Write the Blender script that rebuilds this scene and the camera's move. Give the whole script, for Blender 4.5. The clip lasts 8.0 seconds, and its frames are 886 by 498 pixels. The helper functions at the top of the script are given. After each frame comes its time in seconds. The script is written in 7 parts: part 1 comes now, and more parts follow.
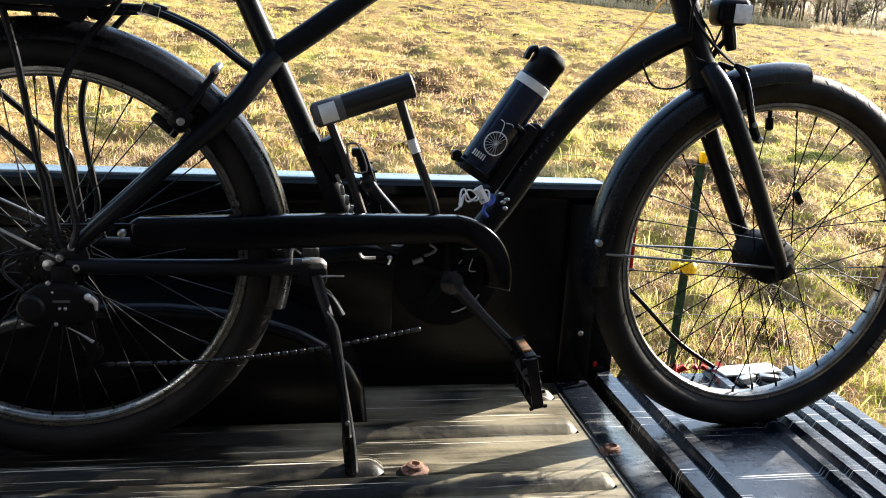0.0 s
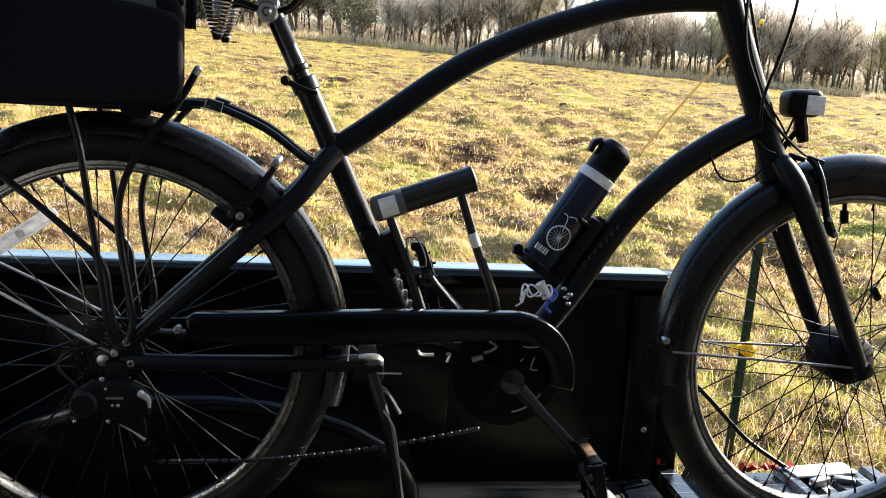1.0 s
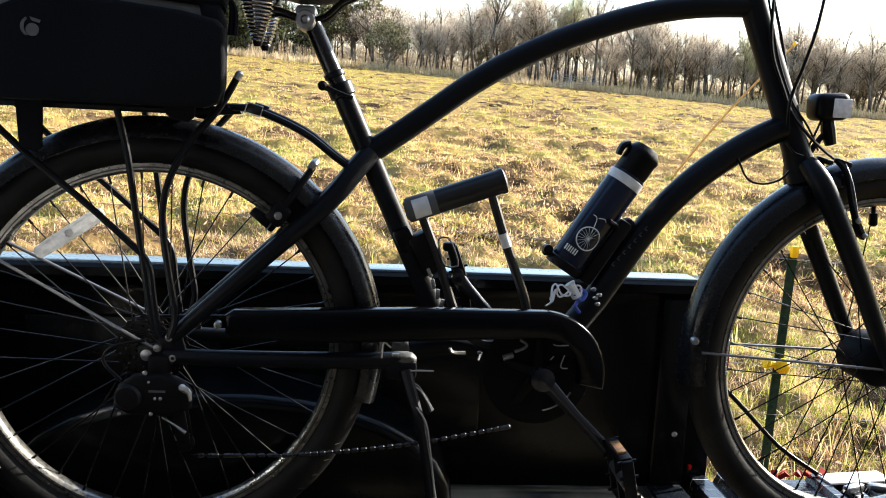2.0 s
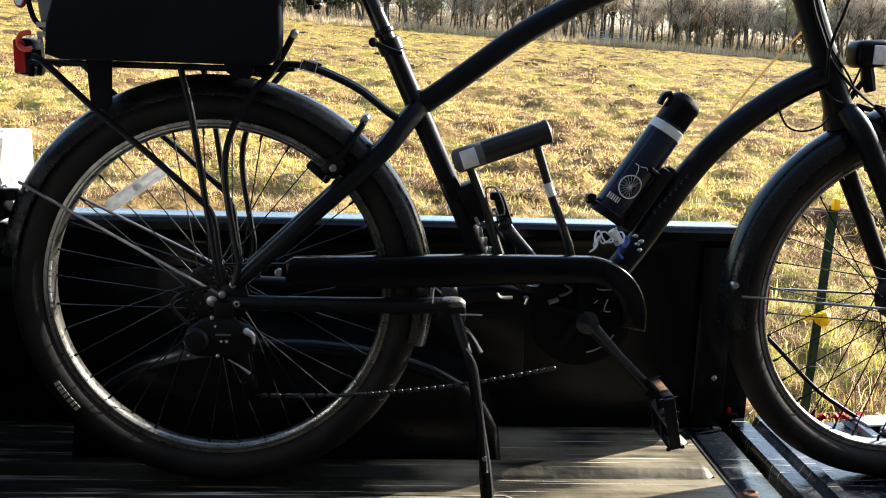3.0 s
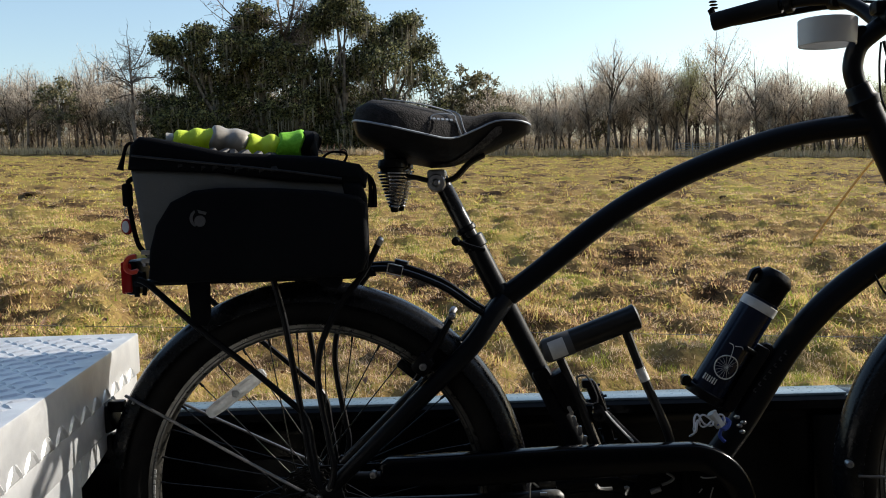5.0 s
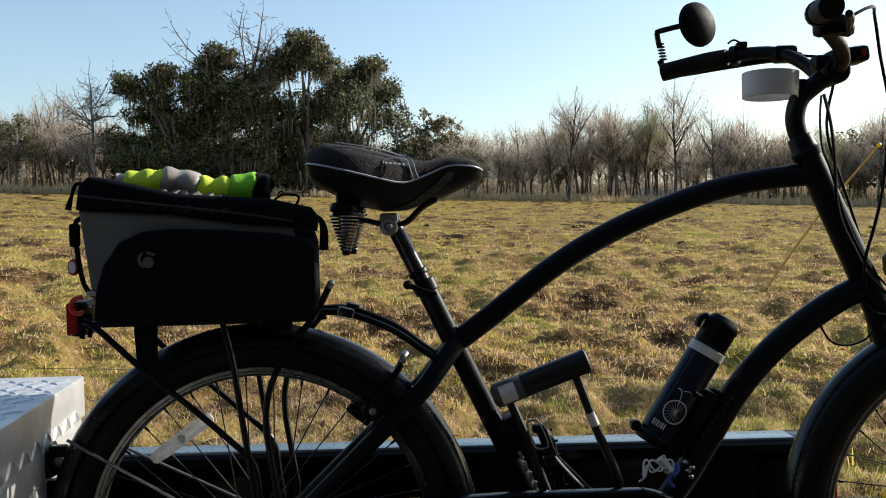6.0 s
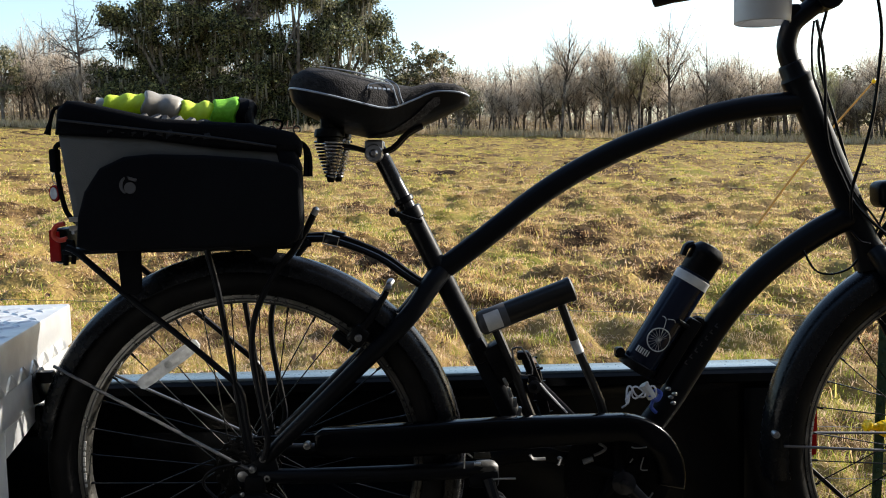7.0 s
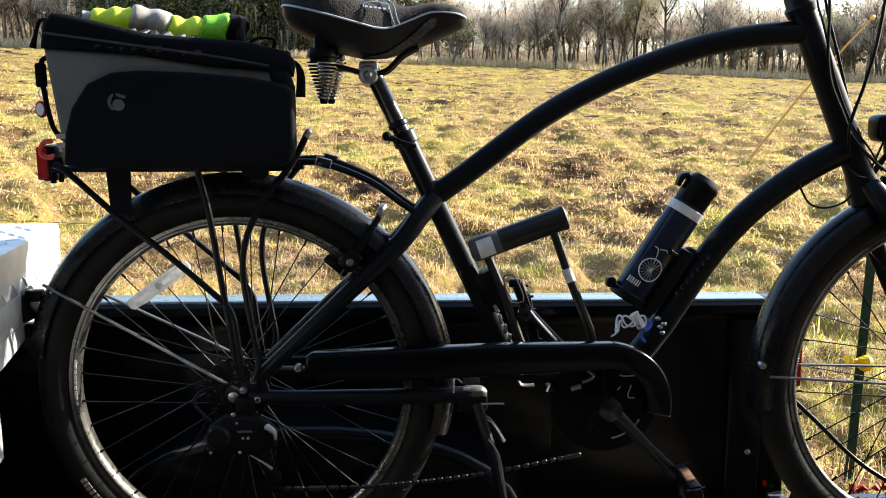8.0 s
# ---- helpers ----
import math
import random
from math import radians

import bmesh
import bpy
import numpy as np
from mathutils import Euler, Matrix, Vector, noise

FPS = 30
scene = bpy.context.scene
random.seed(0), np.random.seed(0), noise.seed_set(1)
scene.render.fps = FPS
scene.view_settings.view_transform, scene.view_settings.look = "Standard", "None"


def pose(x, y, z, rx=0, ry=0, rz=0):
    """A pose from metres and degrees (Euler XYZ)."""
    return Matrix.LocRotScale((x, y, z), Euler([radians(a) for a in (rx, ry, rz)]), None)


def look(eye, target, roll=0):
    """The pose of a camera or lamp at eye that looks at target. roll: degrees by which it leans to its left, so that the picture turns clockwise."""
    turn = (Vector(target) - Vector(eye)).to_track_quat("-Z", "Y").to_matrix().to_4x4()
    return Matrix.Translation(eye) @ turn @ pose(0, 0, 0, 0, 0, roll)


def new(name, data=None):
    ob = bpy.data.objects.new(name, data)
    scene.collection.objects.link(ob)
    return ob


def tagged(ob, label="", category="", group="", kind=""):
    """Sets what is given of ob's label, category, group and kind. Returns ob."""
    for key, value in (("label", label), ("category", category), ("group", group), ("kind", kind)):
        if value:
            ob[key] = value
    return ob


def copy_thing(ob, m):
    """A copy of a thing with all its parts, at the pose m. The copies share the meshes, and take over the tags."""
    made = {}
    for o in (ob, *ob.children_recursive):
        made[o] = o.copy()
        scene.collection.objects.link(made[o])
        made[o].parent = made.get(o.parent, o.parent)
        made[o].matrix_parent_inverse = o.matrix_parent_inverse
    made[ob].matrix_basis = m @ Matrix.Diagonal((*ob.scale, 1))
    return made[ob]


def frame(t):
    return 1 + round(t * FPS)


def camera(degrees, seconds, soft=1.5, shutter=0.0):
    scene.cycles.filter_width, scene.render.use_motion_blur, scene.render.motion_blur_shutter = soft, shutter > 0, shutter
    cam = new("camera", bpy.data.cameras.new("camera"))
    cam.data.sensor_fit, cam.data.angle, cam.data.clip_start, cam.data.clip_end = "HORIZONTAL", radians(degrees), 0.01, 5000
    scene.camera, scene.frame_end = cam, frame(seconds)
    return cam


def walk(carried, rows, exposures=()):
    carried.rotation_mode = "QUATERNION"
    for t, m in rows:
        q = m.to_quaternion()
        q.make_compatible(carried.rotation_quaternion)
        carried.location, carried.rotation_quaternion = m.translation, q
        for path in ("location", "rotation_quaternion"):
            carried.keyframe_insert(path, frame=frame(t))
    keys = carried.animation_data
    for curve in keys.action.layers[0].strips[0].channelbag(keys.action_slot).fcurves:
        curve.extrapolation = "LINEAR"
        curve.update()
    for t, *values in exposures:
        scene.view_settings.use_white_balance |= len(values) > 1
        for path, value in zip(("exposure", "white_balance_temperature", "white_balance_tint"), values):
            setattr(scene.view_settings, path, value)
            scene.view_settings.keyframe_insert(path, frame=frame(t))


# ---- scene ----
cam = camera(53.4, 8.0, 1.0)
PATH = [
    (0, (0.336, -1.403, 0.717), (0.7, 0.499, 0.219), 3.3),
    (0.5, (0.321, -1.367, 0.74), (0.647, 0.555, 0.292), 3.0),
    (1, (0.318, -1.348, 0.753), (0.578, 0.602, 0.394), 3.2),
    (1.5, (0.314, -1.361, 0.757), (0.512, 0.602, 0.431), 2.9),
    (1.7, (0.317, -1.368, 0.743), (0.505, 0.6, 0.438), 2.9),
    (2.8, (0.297, -1.45, 0.699), (0.475, 0.516, 0.373), 2.5),
    (3, (0.292, -1.452, 0.709), (0.399, 0.506, 0.314), 1.8),
    (3.5, (0.292, -1.444, 0.761), (0.202, 0.493, 0.27), 0.0),
    (4, (0.292, -1.457, 0.769), (0.112, 0.485, 0.323), -1.3),
    (4.5, (0.304, -1.457, 0.813), (0.146, 0.518, 0.539), -1.8),
    (5, (0.303, -1.445, 0.826), (0.198, 0.548, 0.705), -2.2),
    (5.2, (0.307, -1.456, 0.828), (0.235, 0.543, 0.747), -2.2),
    (6.3, (0.324, -1.446, 0.826), (0.314, 0.554, 0.8), -1.5),
    (6.5, (0.327, -1.446, 0.822), (0.32, 0.553, 0.761), -1.5),
    (7, (0.33, -1.441, 0.812), (0.328, 0.551, 0.641), -1.4),
    (7.5, (0.325, -1.441, 0.806), (0.321, 0.537, 0.51), -1.1),
    (8, (0.324, -1.432, 0.803), (0.344, 0.541, 0.476), -0.2),
]
EXPOSURES = [(0, 2.16), (0.5, 2.31), (1.0, 2.11), (1.7, 2.06), (3.0, 2.06), (3.5, 1.91), (4.0, 1.71), (4.5, 1.31), (5.0, 0.66), (5.2, 0.61), (6.5, 0.66), (7.0, 1.11), (7.5, 1.91), (8.0, 1.91)]
walk(cam, [(t, look(eye, target, roll)) for t, eye, target, roll in PATH], EXPOSURES)

# world and sun
SUN_TURN, SUN_UP = 25.5, 26.8
world = bpy.data.worlds.new("sky")
scene.world = world
world.use_nodes = True
wn = world.node_tree
sky = wn.nodes.new("ShaderNodeTexSky")
sky.sky_type, sky.sun_disc = "NISHITA", False
sky.sun_elevation, sky.sun_rotation = radians(SUN_UP), radians(90 - SUN_TURN)
sky.air_density, sky.dust_density, sky.ozone_density = 1.2, 0.9, 1.8
wn.links.new(sky.outputs[0], wn.nodes["Background"].inputs[0])
wn.nodes["Background"].inputs[1].default_value = 0.125
sun = new("sun", bpy.data.lights.new("sun", "SUN"))
sun.data.energy, sun.data.angle, sun.data.color = 5.0, radians(0.5), (1.0, 0.93, 0.82)
sun_way = Vector((math.cos(radians(SUN_TURN)) * math.cos(radians(SUN_UP)), math.sin(radians(SUN_TURN)) * math.cos(radians(SUN_UP)), math.sin(radians(SUN_UP))))
sun.matrix_world = look(sun_way * 50, (0, 0, 0))


# ---------- materials ----------
def material(name, colour, rough=0.5, metal=0.0, second=None, scale=8.0, mix=(0.4, 0.6), bump=0.0, bump_scale=120.0, spread=0.12, glow=None, through_light=0.0, coat=0.0, island=False, shine=0.5):
    """A surface of two colours mixed by noise at two scales, with fine relief."""
    m = bpy.data.materials.new(name)
    m.use_nodes = True
    nt = m.node_tree
    N, L = nt.nodes, nt.links
    b = N["Principled BSDF"]
    co = N.new("ShaderNodeTexCoord")
    big = N.new("ShaderNodeTexNoise")
    big.inputs["Scale"].default_value, big.inputs["Detail"].default_value = scale, 6
    L.new(co.outputs["Object"], big.inputs["Vector"])
    ramp = N.new("ShaderNodeValToRGB")
    ramp.color_ramp.elements[0].position, ramp.color_ramp.elements[1].position = mix
    a = tuple(colour)
    c = tuple(second) if second else tuple(min(1, v * (1 + spread) + 0.002) for v in colour)
    ramp.color_ramp.elements[0].color, ramp.color_ramp.elements[1].color = (*a, 1), (*c, 1)
    L.new(big.outputs["Fac"], ramp.inputs["Fac"])
    out = ramp.outputs["Color"]
    if island:
        geo = N.new("ShaderNodeNewGeometry")
        L.new(geo.outputs["Random Per Island"], ramp.inputs["Fac"])
    L.new(out, b.inputs["Base Color"])
    fine = N.new("ShaderNodeTexNoise")
    fine.inputs["Scale"].default_value, fine.inputs["Detail"].default_value = bump_scale, 4
    L.new(co.outputs["Object"], fine.inputs["Vector"])
    rr = N.new("ShaderNodeMapRange")
    rr.inputs["To Min"].default_value, rr.inputs["To Max"].default_value = max(0.03, rough - 0.12), min(1, rough + 0.12)
    L.new(fine.outputs["Fac"], rr.inputs["Value"])
    L.new(rr.outputs["Result"], b.inputs["Roughness"])
    b.inputs["Metallic"].default_value = metal
    b.inputs["Coat Weight"].default_value = coat
    b.inputs["Specular IOR Level"].default_value = shine
    if bump:
        bp = N.new("ShaderNodeBump")
        bp.inputs["Strength"].default_value, bp.inputs["Distance"].default_value = bump, 0.002
        L.new(fine.outputs["Fac"], bp.inputs["Height"])
        L.new(bp.outputs["Normal"], b.inputs["Normal"])
    if through_light:
        tr = N.new("ShaderNodeBsdfTranslucent")
        L.new(out, tr.inputs["Color"])
        mx = N.new("ShaderNodeMixShader")
        mx.inputs[0].default_value = through_light
        L.new(b.outputs[0], mx.inputs[1])
        L.new(tr.outputs[0], mx.inputs[2])
        L.new(mx.outputs[0], N["Material Output"].inputs["Surface"])
    if glow:
        b.inputs["Emission Color"].default_value, b.inputs["Emission Strength"].default_value = (*glow[:3], 1), glow[3]
    return m


BLACK_PAINT = material("satin_black_paint", (0.0028, 0.0034, 0.0050), 0.36, second=(0.0042, 0.005, 0.007), bump=0.02, bump_scale=150, shine=0.14)
BLACK_PLASTIC = material("black_plastic", (0.003, 0.003, 0.004), 0.34, second=(0.0055, 0.0055, 0.0065), bump=0.15, bump_scale=300, shine=0.10)
DULL_BLACK = material("dull_black", (0.0022, 0.0022, 0.0026), 0.6, second=(0.004, 0.004, 0.0045), shine=0.06)
GUARD_BLACK = material("guard_black", (0.0014, 0.0016, 0.0022), 0.20, second=(0.0024, 0.0028, 0.004), scale=5, bump=0.03, shine=0.12)
BRIGHT_STEEL = material("bright_steel", (0.40, 0.39, 0.38), 0.35, 0.7)
CRANK = material("crank_black", (0.022, 0.023, 0.027), 0.2, 0.6, shine=0.3)
CHAIN = material("chain_steel", (0.045, 0.044, 0.043), 0.28, 0.9)
FENDER_PAINT = material("fender_black", (0.003, 0.0035, 0.005), 0.26, second=(0.006, 0.0065, 0.008), bump=0.06, shine=0.27)
RUBBER = material("tyre_rubber", (0.0035, 0.0035, 0.004), 0.6, second=(0.009, 0.0085, 0.008), scale=20, bump=0.3, shine=0.15)
RIM = material("rim_alloy", (0.16, 0.155, 0.14), 0.30, 0.9, second=(0.26, 0.25, 0.228), scale=30, bump=0.1)
RIM_DARK = material("rim_dark", (0.03, 0.03, 0.032), 0.45, 0.3)
STEEL = material("spoke_steel", (0.20, 0.20, 0.205), 0.33, 0.9)
BLACK_STEEL = material("black_spoke", (0.005, 0.005, 0.0055), 0.3, 0.3, shine=0.2)
SPROCKET = material("sprocket_steel", (0.010, 0.010, 0.010), 0.3, 0.85, second=(0.035, 0.034, 0.033), scale=60, mix=(0.35, 0.7))
DARK_CHROME = material("dark_chrome", (0.42, 0.42, 0.43), 0.2, 1.0)
CHROME = material("chrome", (0.75, 0.75, 0.76), 0.16, 1.0)
ALLOY = material("grey_alloy", (0.30, 0.30, 0.305), 0.36, 0.9)
SEATPOST = material("seatpost_black", (0.006, 0.006, 0.007), 0.24, 0.1, shine=0.4)
FABRIC = material("black_bag_fabric", (0.0022, 0.0026, 0.004), 0.85, second=(0.004, 0.0045, 0.006), scale=5, bump=0.5, bump_scale=600, shine=0.08)
GREY_FABRIC = material("grey_bag_fabric", (0.085, 0.088, 0.085), 0.85, second=(0.105, 0.107, 0.104), scale=12, bump=0.5, bump_scale=700, shine=0.15)
LINING = material("quilted_black", (0.005, 0.005, 0.006), 0.5, second=(0.014, 0.014, 0.015), scale=30, bump=0.4, shine=0.3)
GEL = material("saddle_cover_fabric", (0.012, 0.0115, 0.012), 0.9, second=(0.030, 0.028, 0.029), scale=120, mix=(0.35, 0.65), bump=0.9, bump_scale=350, shine=0.2)
SWOOSH = material("grey_flecked_fabric", (0.035, 0.033, 0.033), 0.9, second=(0.075, 0.07, 0.069), scale=150, mix=(0.4, 0.6), bump=0.9, bump_scale=350, shine=0.2)
SKIRT = material("saddle_side_vinyl", (0.005, 0.005, 0.006), 0.5, bump=0.3, shine=0.25)
PIPING = material("pale_piping", (0.26, 0.30, 0.36), 0.4)
HIVIS = material("hi_vis_fabric", (0.62, 0.80, 0.05), 0.8, second=(0.70, 0.88, 0.08), scale=30, bump=0.5, bump_scale=500, through_light=0.25)
HIVIS_GREEN = material("hi_vis_green_mesh", (0.22, 0.62, 0.03), 0.8, second=(0.28, 0.72, 0.05), scale=200, bump=0.5, bump_scale=900, through_light=0.2)
TAPE = material("reflective_tape", (0.235, 0.215, 0.18), 0.5, second=(0.30, 0.275, 0.235), scale=60)
WHITE_LABEL = material("white_label", (0.62, 0.62, 0.60), 0.5, second=(0.5, 0.5, 0.49), scale=40)
RED_LENS = material("red_lens", (0.40, 0.006, 0.005), 0.35, second=(0.24, 0.004, 0.004), shine=0.15)
ORANGE = material("orange_cord", (0.62, 0.05, 0.015), 0.5)
CLEAR = material("clear_reflector", (0.66, 0.66, 0.65), 0.15, second=(0.85, 0.85, 0.84), scale=90, bump=0.4, through_light=0.45)
BOTTLE = material("navy_bottle", (0.003, 0.006, 0.017), 0.22, second=(0.0045, 0.0085, 0.022), coat=0.12, shine=0.2)
LOCK_VINYL = material("lock_vinyl", (0.006, 0.006, 0.0065), 0.36, bump=0.1, shine=0.4)
LOCK_GREY = material("lock_grey", (0.060, 0.060, 0.063), 0.5, shine=0.3)
AMBER = material("amber_plastic", (0.16, 0.075, 0.02), 0.35, second=(0.22, 0.11, 0.03), scale=80)
CORD = material("white_cord", (0.65, 0.65, 0.68), 0.8, bump=0.5)
BLUE = material("blue_tie", (0.03, 0.07, 0.35), 0.5)
CUP = material("grey_cup_band", (0.46, 0.455, 0.44), 0.45, second=(0.54, 0.53, 0.51), scale=6)
GLASS_LENS = material("lamp_lens", (0.75, 0.76, 0.78), 0.12, second=(0.6, 0.6, 0.62), scale=120, coat=0.5)
YELLOW = material("yellow_insulator", (0.90, 0.66, 0.01), 0.4, second=(0.80, 0.56, 0.01), through_light=0.3)
POST_GREEN = material("green_post_paint", (0.010, 0.030, 0.018), 0.6, second=(0.02, 0.045, 0.026), scale=20, bump=0.3, shine=0.2)
ROD = material("orange_rod", (0.62, 0.30, 0.05), 0.6, second=(0.5, 0.25, 0.06), scale=20)
PLATE = material("bright_aluminium", (0.56, 0.57, 0.59), 0.38, 0.6, second=(0.68, 0.69, 0.70), scale=14, bump=0.12)
RUST = material("rusty_bolt", (0.09, 0.042, 0.024), 0.85, second=(0.20, 0.095, 0.055), scale=60, bump=0.8)
TRUCK_PAINT = material("truck_black_paint", (0.0016, 0.002, 0.0026), 0.22, second=(0.0032, 0.0036, 0.004), scale=3, bump=0.1, shine=0.14)
RAIL_TOP = material("rail_pale", (0.10, 0.15, 0.19), 0.3, second=(0.13, 0.18, 0.22), scale=10)
GLASS_DARK = material("dark_glass", (0.01, 0.012, 0.013), 0.06, coat=0.5)
BED_STEEL = material("bed_worn_shaded_paint", (0.007, 0.0065, 0.005), 0.42, second=(0.15, 0.13, 0.09), scale=5.5, mix=(0.36, 0.70), bump=0.6, bump_scale=60, shine=0.14)
GATE_STEEL = material("gate_worn_paint", (0.0045, 0.0065, 0.0105), 0.24, second=(0.085, 0.087, 0.090), scale=7, mix=(0.53, 0.68), bump=0.3, bump_scale=100, shine=0.4)


def worn_and_shaded(m, x0, x1, lift):
    """Put front-end shade into the paint's colour, and rub in streaks of wear."""
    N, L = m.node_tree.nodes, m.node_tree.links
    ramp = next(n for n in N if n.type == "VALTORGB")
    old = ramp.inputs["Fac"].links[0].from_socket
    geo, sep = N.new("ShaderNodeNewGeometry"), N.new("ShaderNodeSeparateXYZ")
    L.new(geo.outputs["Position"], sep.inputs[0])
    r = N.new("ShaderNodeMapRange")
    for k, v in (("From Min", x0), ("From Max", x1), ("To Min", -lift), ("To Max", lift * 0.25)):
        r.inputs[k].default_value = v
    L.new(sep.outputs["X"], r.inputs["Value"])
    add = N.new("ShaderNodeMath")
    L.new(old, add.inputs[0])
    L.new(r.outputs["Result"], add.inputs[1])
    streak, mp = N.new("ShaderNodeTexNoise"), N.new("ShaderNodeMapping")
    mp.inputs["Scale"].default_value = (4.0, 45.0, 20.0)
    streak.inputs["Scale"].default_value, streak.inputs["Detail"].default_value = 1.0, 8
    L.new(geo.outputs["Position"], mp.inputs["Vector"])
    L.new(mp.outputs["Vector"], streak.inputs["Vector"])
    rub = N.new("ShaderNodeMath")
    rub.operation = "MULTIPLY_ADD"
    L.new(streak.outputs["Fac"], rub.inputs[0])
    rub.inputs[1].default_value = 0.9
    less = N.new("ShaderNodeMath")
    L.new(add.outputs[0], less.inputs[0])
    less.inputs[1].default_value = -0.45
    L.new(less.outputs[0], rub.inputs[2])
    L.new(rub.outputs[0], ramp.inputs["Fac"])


def scratched(m, colour, along=3.0, across=130.0, share=0.66):
    """Add pale scratches, drawn out along the bed, over a material's base colour."""
    N, L = m.node_tree.nodes, m.node_tree.links
    b = N["Principled BSDF"]
    old = b.inputs["Base Color"].links[0].from_socket
    co = N.new("ShaderNodeTexCoord")
    lines = None
    for turn in (0.12, -0.35):
        mp = N.new("ShaderNodeMapping")
        mp.inputs["Rotation"].default_value = (0, 0, turn)
        mp.inputs["Scale"].default_value = (along, across, 10)
        L.new(co.outputs["Object"], mp.inputs["Vector"])
        n = N.new("ShaderNodeTexNoise")
        n.inputs["Scale"].default_value, n.inputs["Detail"].default_value = 1.0, 3
        L.new(mp.outputs["Vector"], n.inputs["Vector"])
        r = N.new("ShaderNodeMapRange")
        r.inputs["From Min"].default_value, r.inputs["From Max"].default_value = share, share + 0.07
        L.new(n.outputs["Fac"], r.inputs["Value"])
        if lines is None:
            lines = r.outputs["Result"]
        else:
            mx = N.new("ShaderNodeMath")
            mx.operation = "MAXIMUM"
            L.new(lines, mx.inputs[0])
            L.new(r.outputs["Result"], mx.inputs[1])
            lines = mx.outputs[0]
    mix = N.new("ShaderNodeMix")
    mix.data_type = "RGBA"
    L.new(lines, mix.inputs["Factor"])
    L.new(old, mix.inputs[6])
    mix.inputs[7].default_value = (*colour, 1)
    L.new(mix.outputs[2], b.inputs["Base Color"])


worn_and_shaded(BED_STEEL, -0.1, 0.75, 0.34)
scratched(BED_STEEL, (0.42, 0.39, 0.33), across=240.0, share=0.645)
scratched(GATE_STEEL, (0.44, 0.44, 0.43), across=200.0, share=0.655)
PAPER = material("white_plastic_strip", (0.8, 0.79, 0.75), 0.6, second=(0.7, 0.68, 0.62), scale=12)
BARK = material("grey_bark", (0.040, 0.032, 0.026), 0.95, second=(0.17, 0.14, 0.115), scale=1.2, bump=0.4, bump_scale=20, shine=0.1)
BARK_DARK = material("dark_bark", (0.10, 0.085, 0.07), 0.95, second=(0.20, 0.17, 0.14), scale=2, shine=0.1)
DEAD_BARK = material("dead_bark", (0.075, 0.060, 0.050), 0.9, second=(0.22, 0.18, 0.15), scale=1.5, shine=0.1)
OAK_LEAF = material("oak_leaf", (0.012, 0.018, 0.007), 0.5, second=(0.23, 0.225, 0.090), mix=(0.25, 1.0), island=True, through_light=0.25, shine=0.15)
SPRING_LEAF = material("spring_leaf", (0.26, 0.26, 0.11), 0.7, second=(0.55, 0.51, 0.27), mix=(0.1, 0.95), island=True, through_light=0.3)
PINE_LEAF = material("pine_leaf", (0.050, 0.056, 0.028), 0.7, second=(0.27, 0.235, 0.13), mix=(0.1, 0.95), island=True, through_light=0.3, shine=0.15)
MOSS = material("spanish_moss", (0.13, 0.12, 0.085), 0.9, second=(0.26, 0.235, 0.17), mix=(0.1, 0.95), island=True, through_light=0.35)
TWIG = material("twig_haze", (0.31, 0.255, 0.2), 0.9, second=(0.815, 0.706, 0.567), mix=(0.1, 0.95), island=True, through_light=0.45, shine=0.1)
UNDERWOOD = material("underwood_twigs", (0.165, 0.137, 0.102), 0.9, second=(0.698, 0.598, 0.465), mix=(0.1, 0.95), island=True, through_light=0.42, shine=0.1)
# the far thicket's colour is paled to stand in for haze
HAZE_TWIG = material("haze_pale_twigs", (0.369, 0.314, 0.237), 0.9, second=(0.795, 0.706, 0.558), mix=(0.1, 0.95), island=True, through_light=0.48, shine=0.1)
GREEN_BRUSH = material("brush_leaf", (0.14, 0.135, 0.045), 0.8, second=(0.44, 0.40, 0.17), mix=(0.1, 0.95), island=True, through_light=0.35, shine=0.1)
RED_CLOTH = material("red_cloth", (0.42, 0.015, 0.012), 0.8, second=(0.55, 0.03, 0.02), scale=40)
POLE_WOOD = material("weathered_pole", (0.16, 0.12, 0.09), 0.9, second=(0.24, 0.19, 0.15), scale=5, bump=0.4)
REED = material("dry_reed", (0.44, 0.33, 0.18), 0.9, second=(0.76, 0.62, 0.42), mix=(0.1, 0.95), island=True, through_light=0.45, shine=0.1)


# ---------- mesh helpers ----------
ORIGIN = {}


def thing(name, label, category, at=(0, 0, 0), group="", kind=""):
    ob = new(name)
    ob.location = at
    ob.empty_display_size = 0.05
    ORIGIN[ob] = Vector(at)
    return tagged(ob, label, category, group, kind)


def finish(bm, name, mat, smooth=True, sharp=35):
    me = bpy.data.meshes.new(name)
    bmesh.ops.recalc_face_normals(bm, faces=bm.faces)
    bm.to_mesh(me)
    bm.free()
    me.materials.append(mat)
    if smooth:
        me.polygons.foreach_set("use_smooth", [True] * len(me.polygons))
        me.set_sharp_from_angle(angle=radians(sharp))
    return me


def part(name, bm, mat, parent, label="", smooth=True, sharp=35):
    """Link a bmesh, in world places, as one mesh under a thing or a part."""
    o = ORIGIN[parent]
    bm.transform(Matrix.Translation(-o))
    ob = new(name, finish(bm, name, mat, smooth, sharp))
    ob.parent = parent
    ORIGIN[ob] = o
    if label:
        ob["label"] = label
    return ob


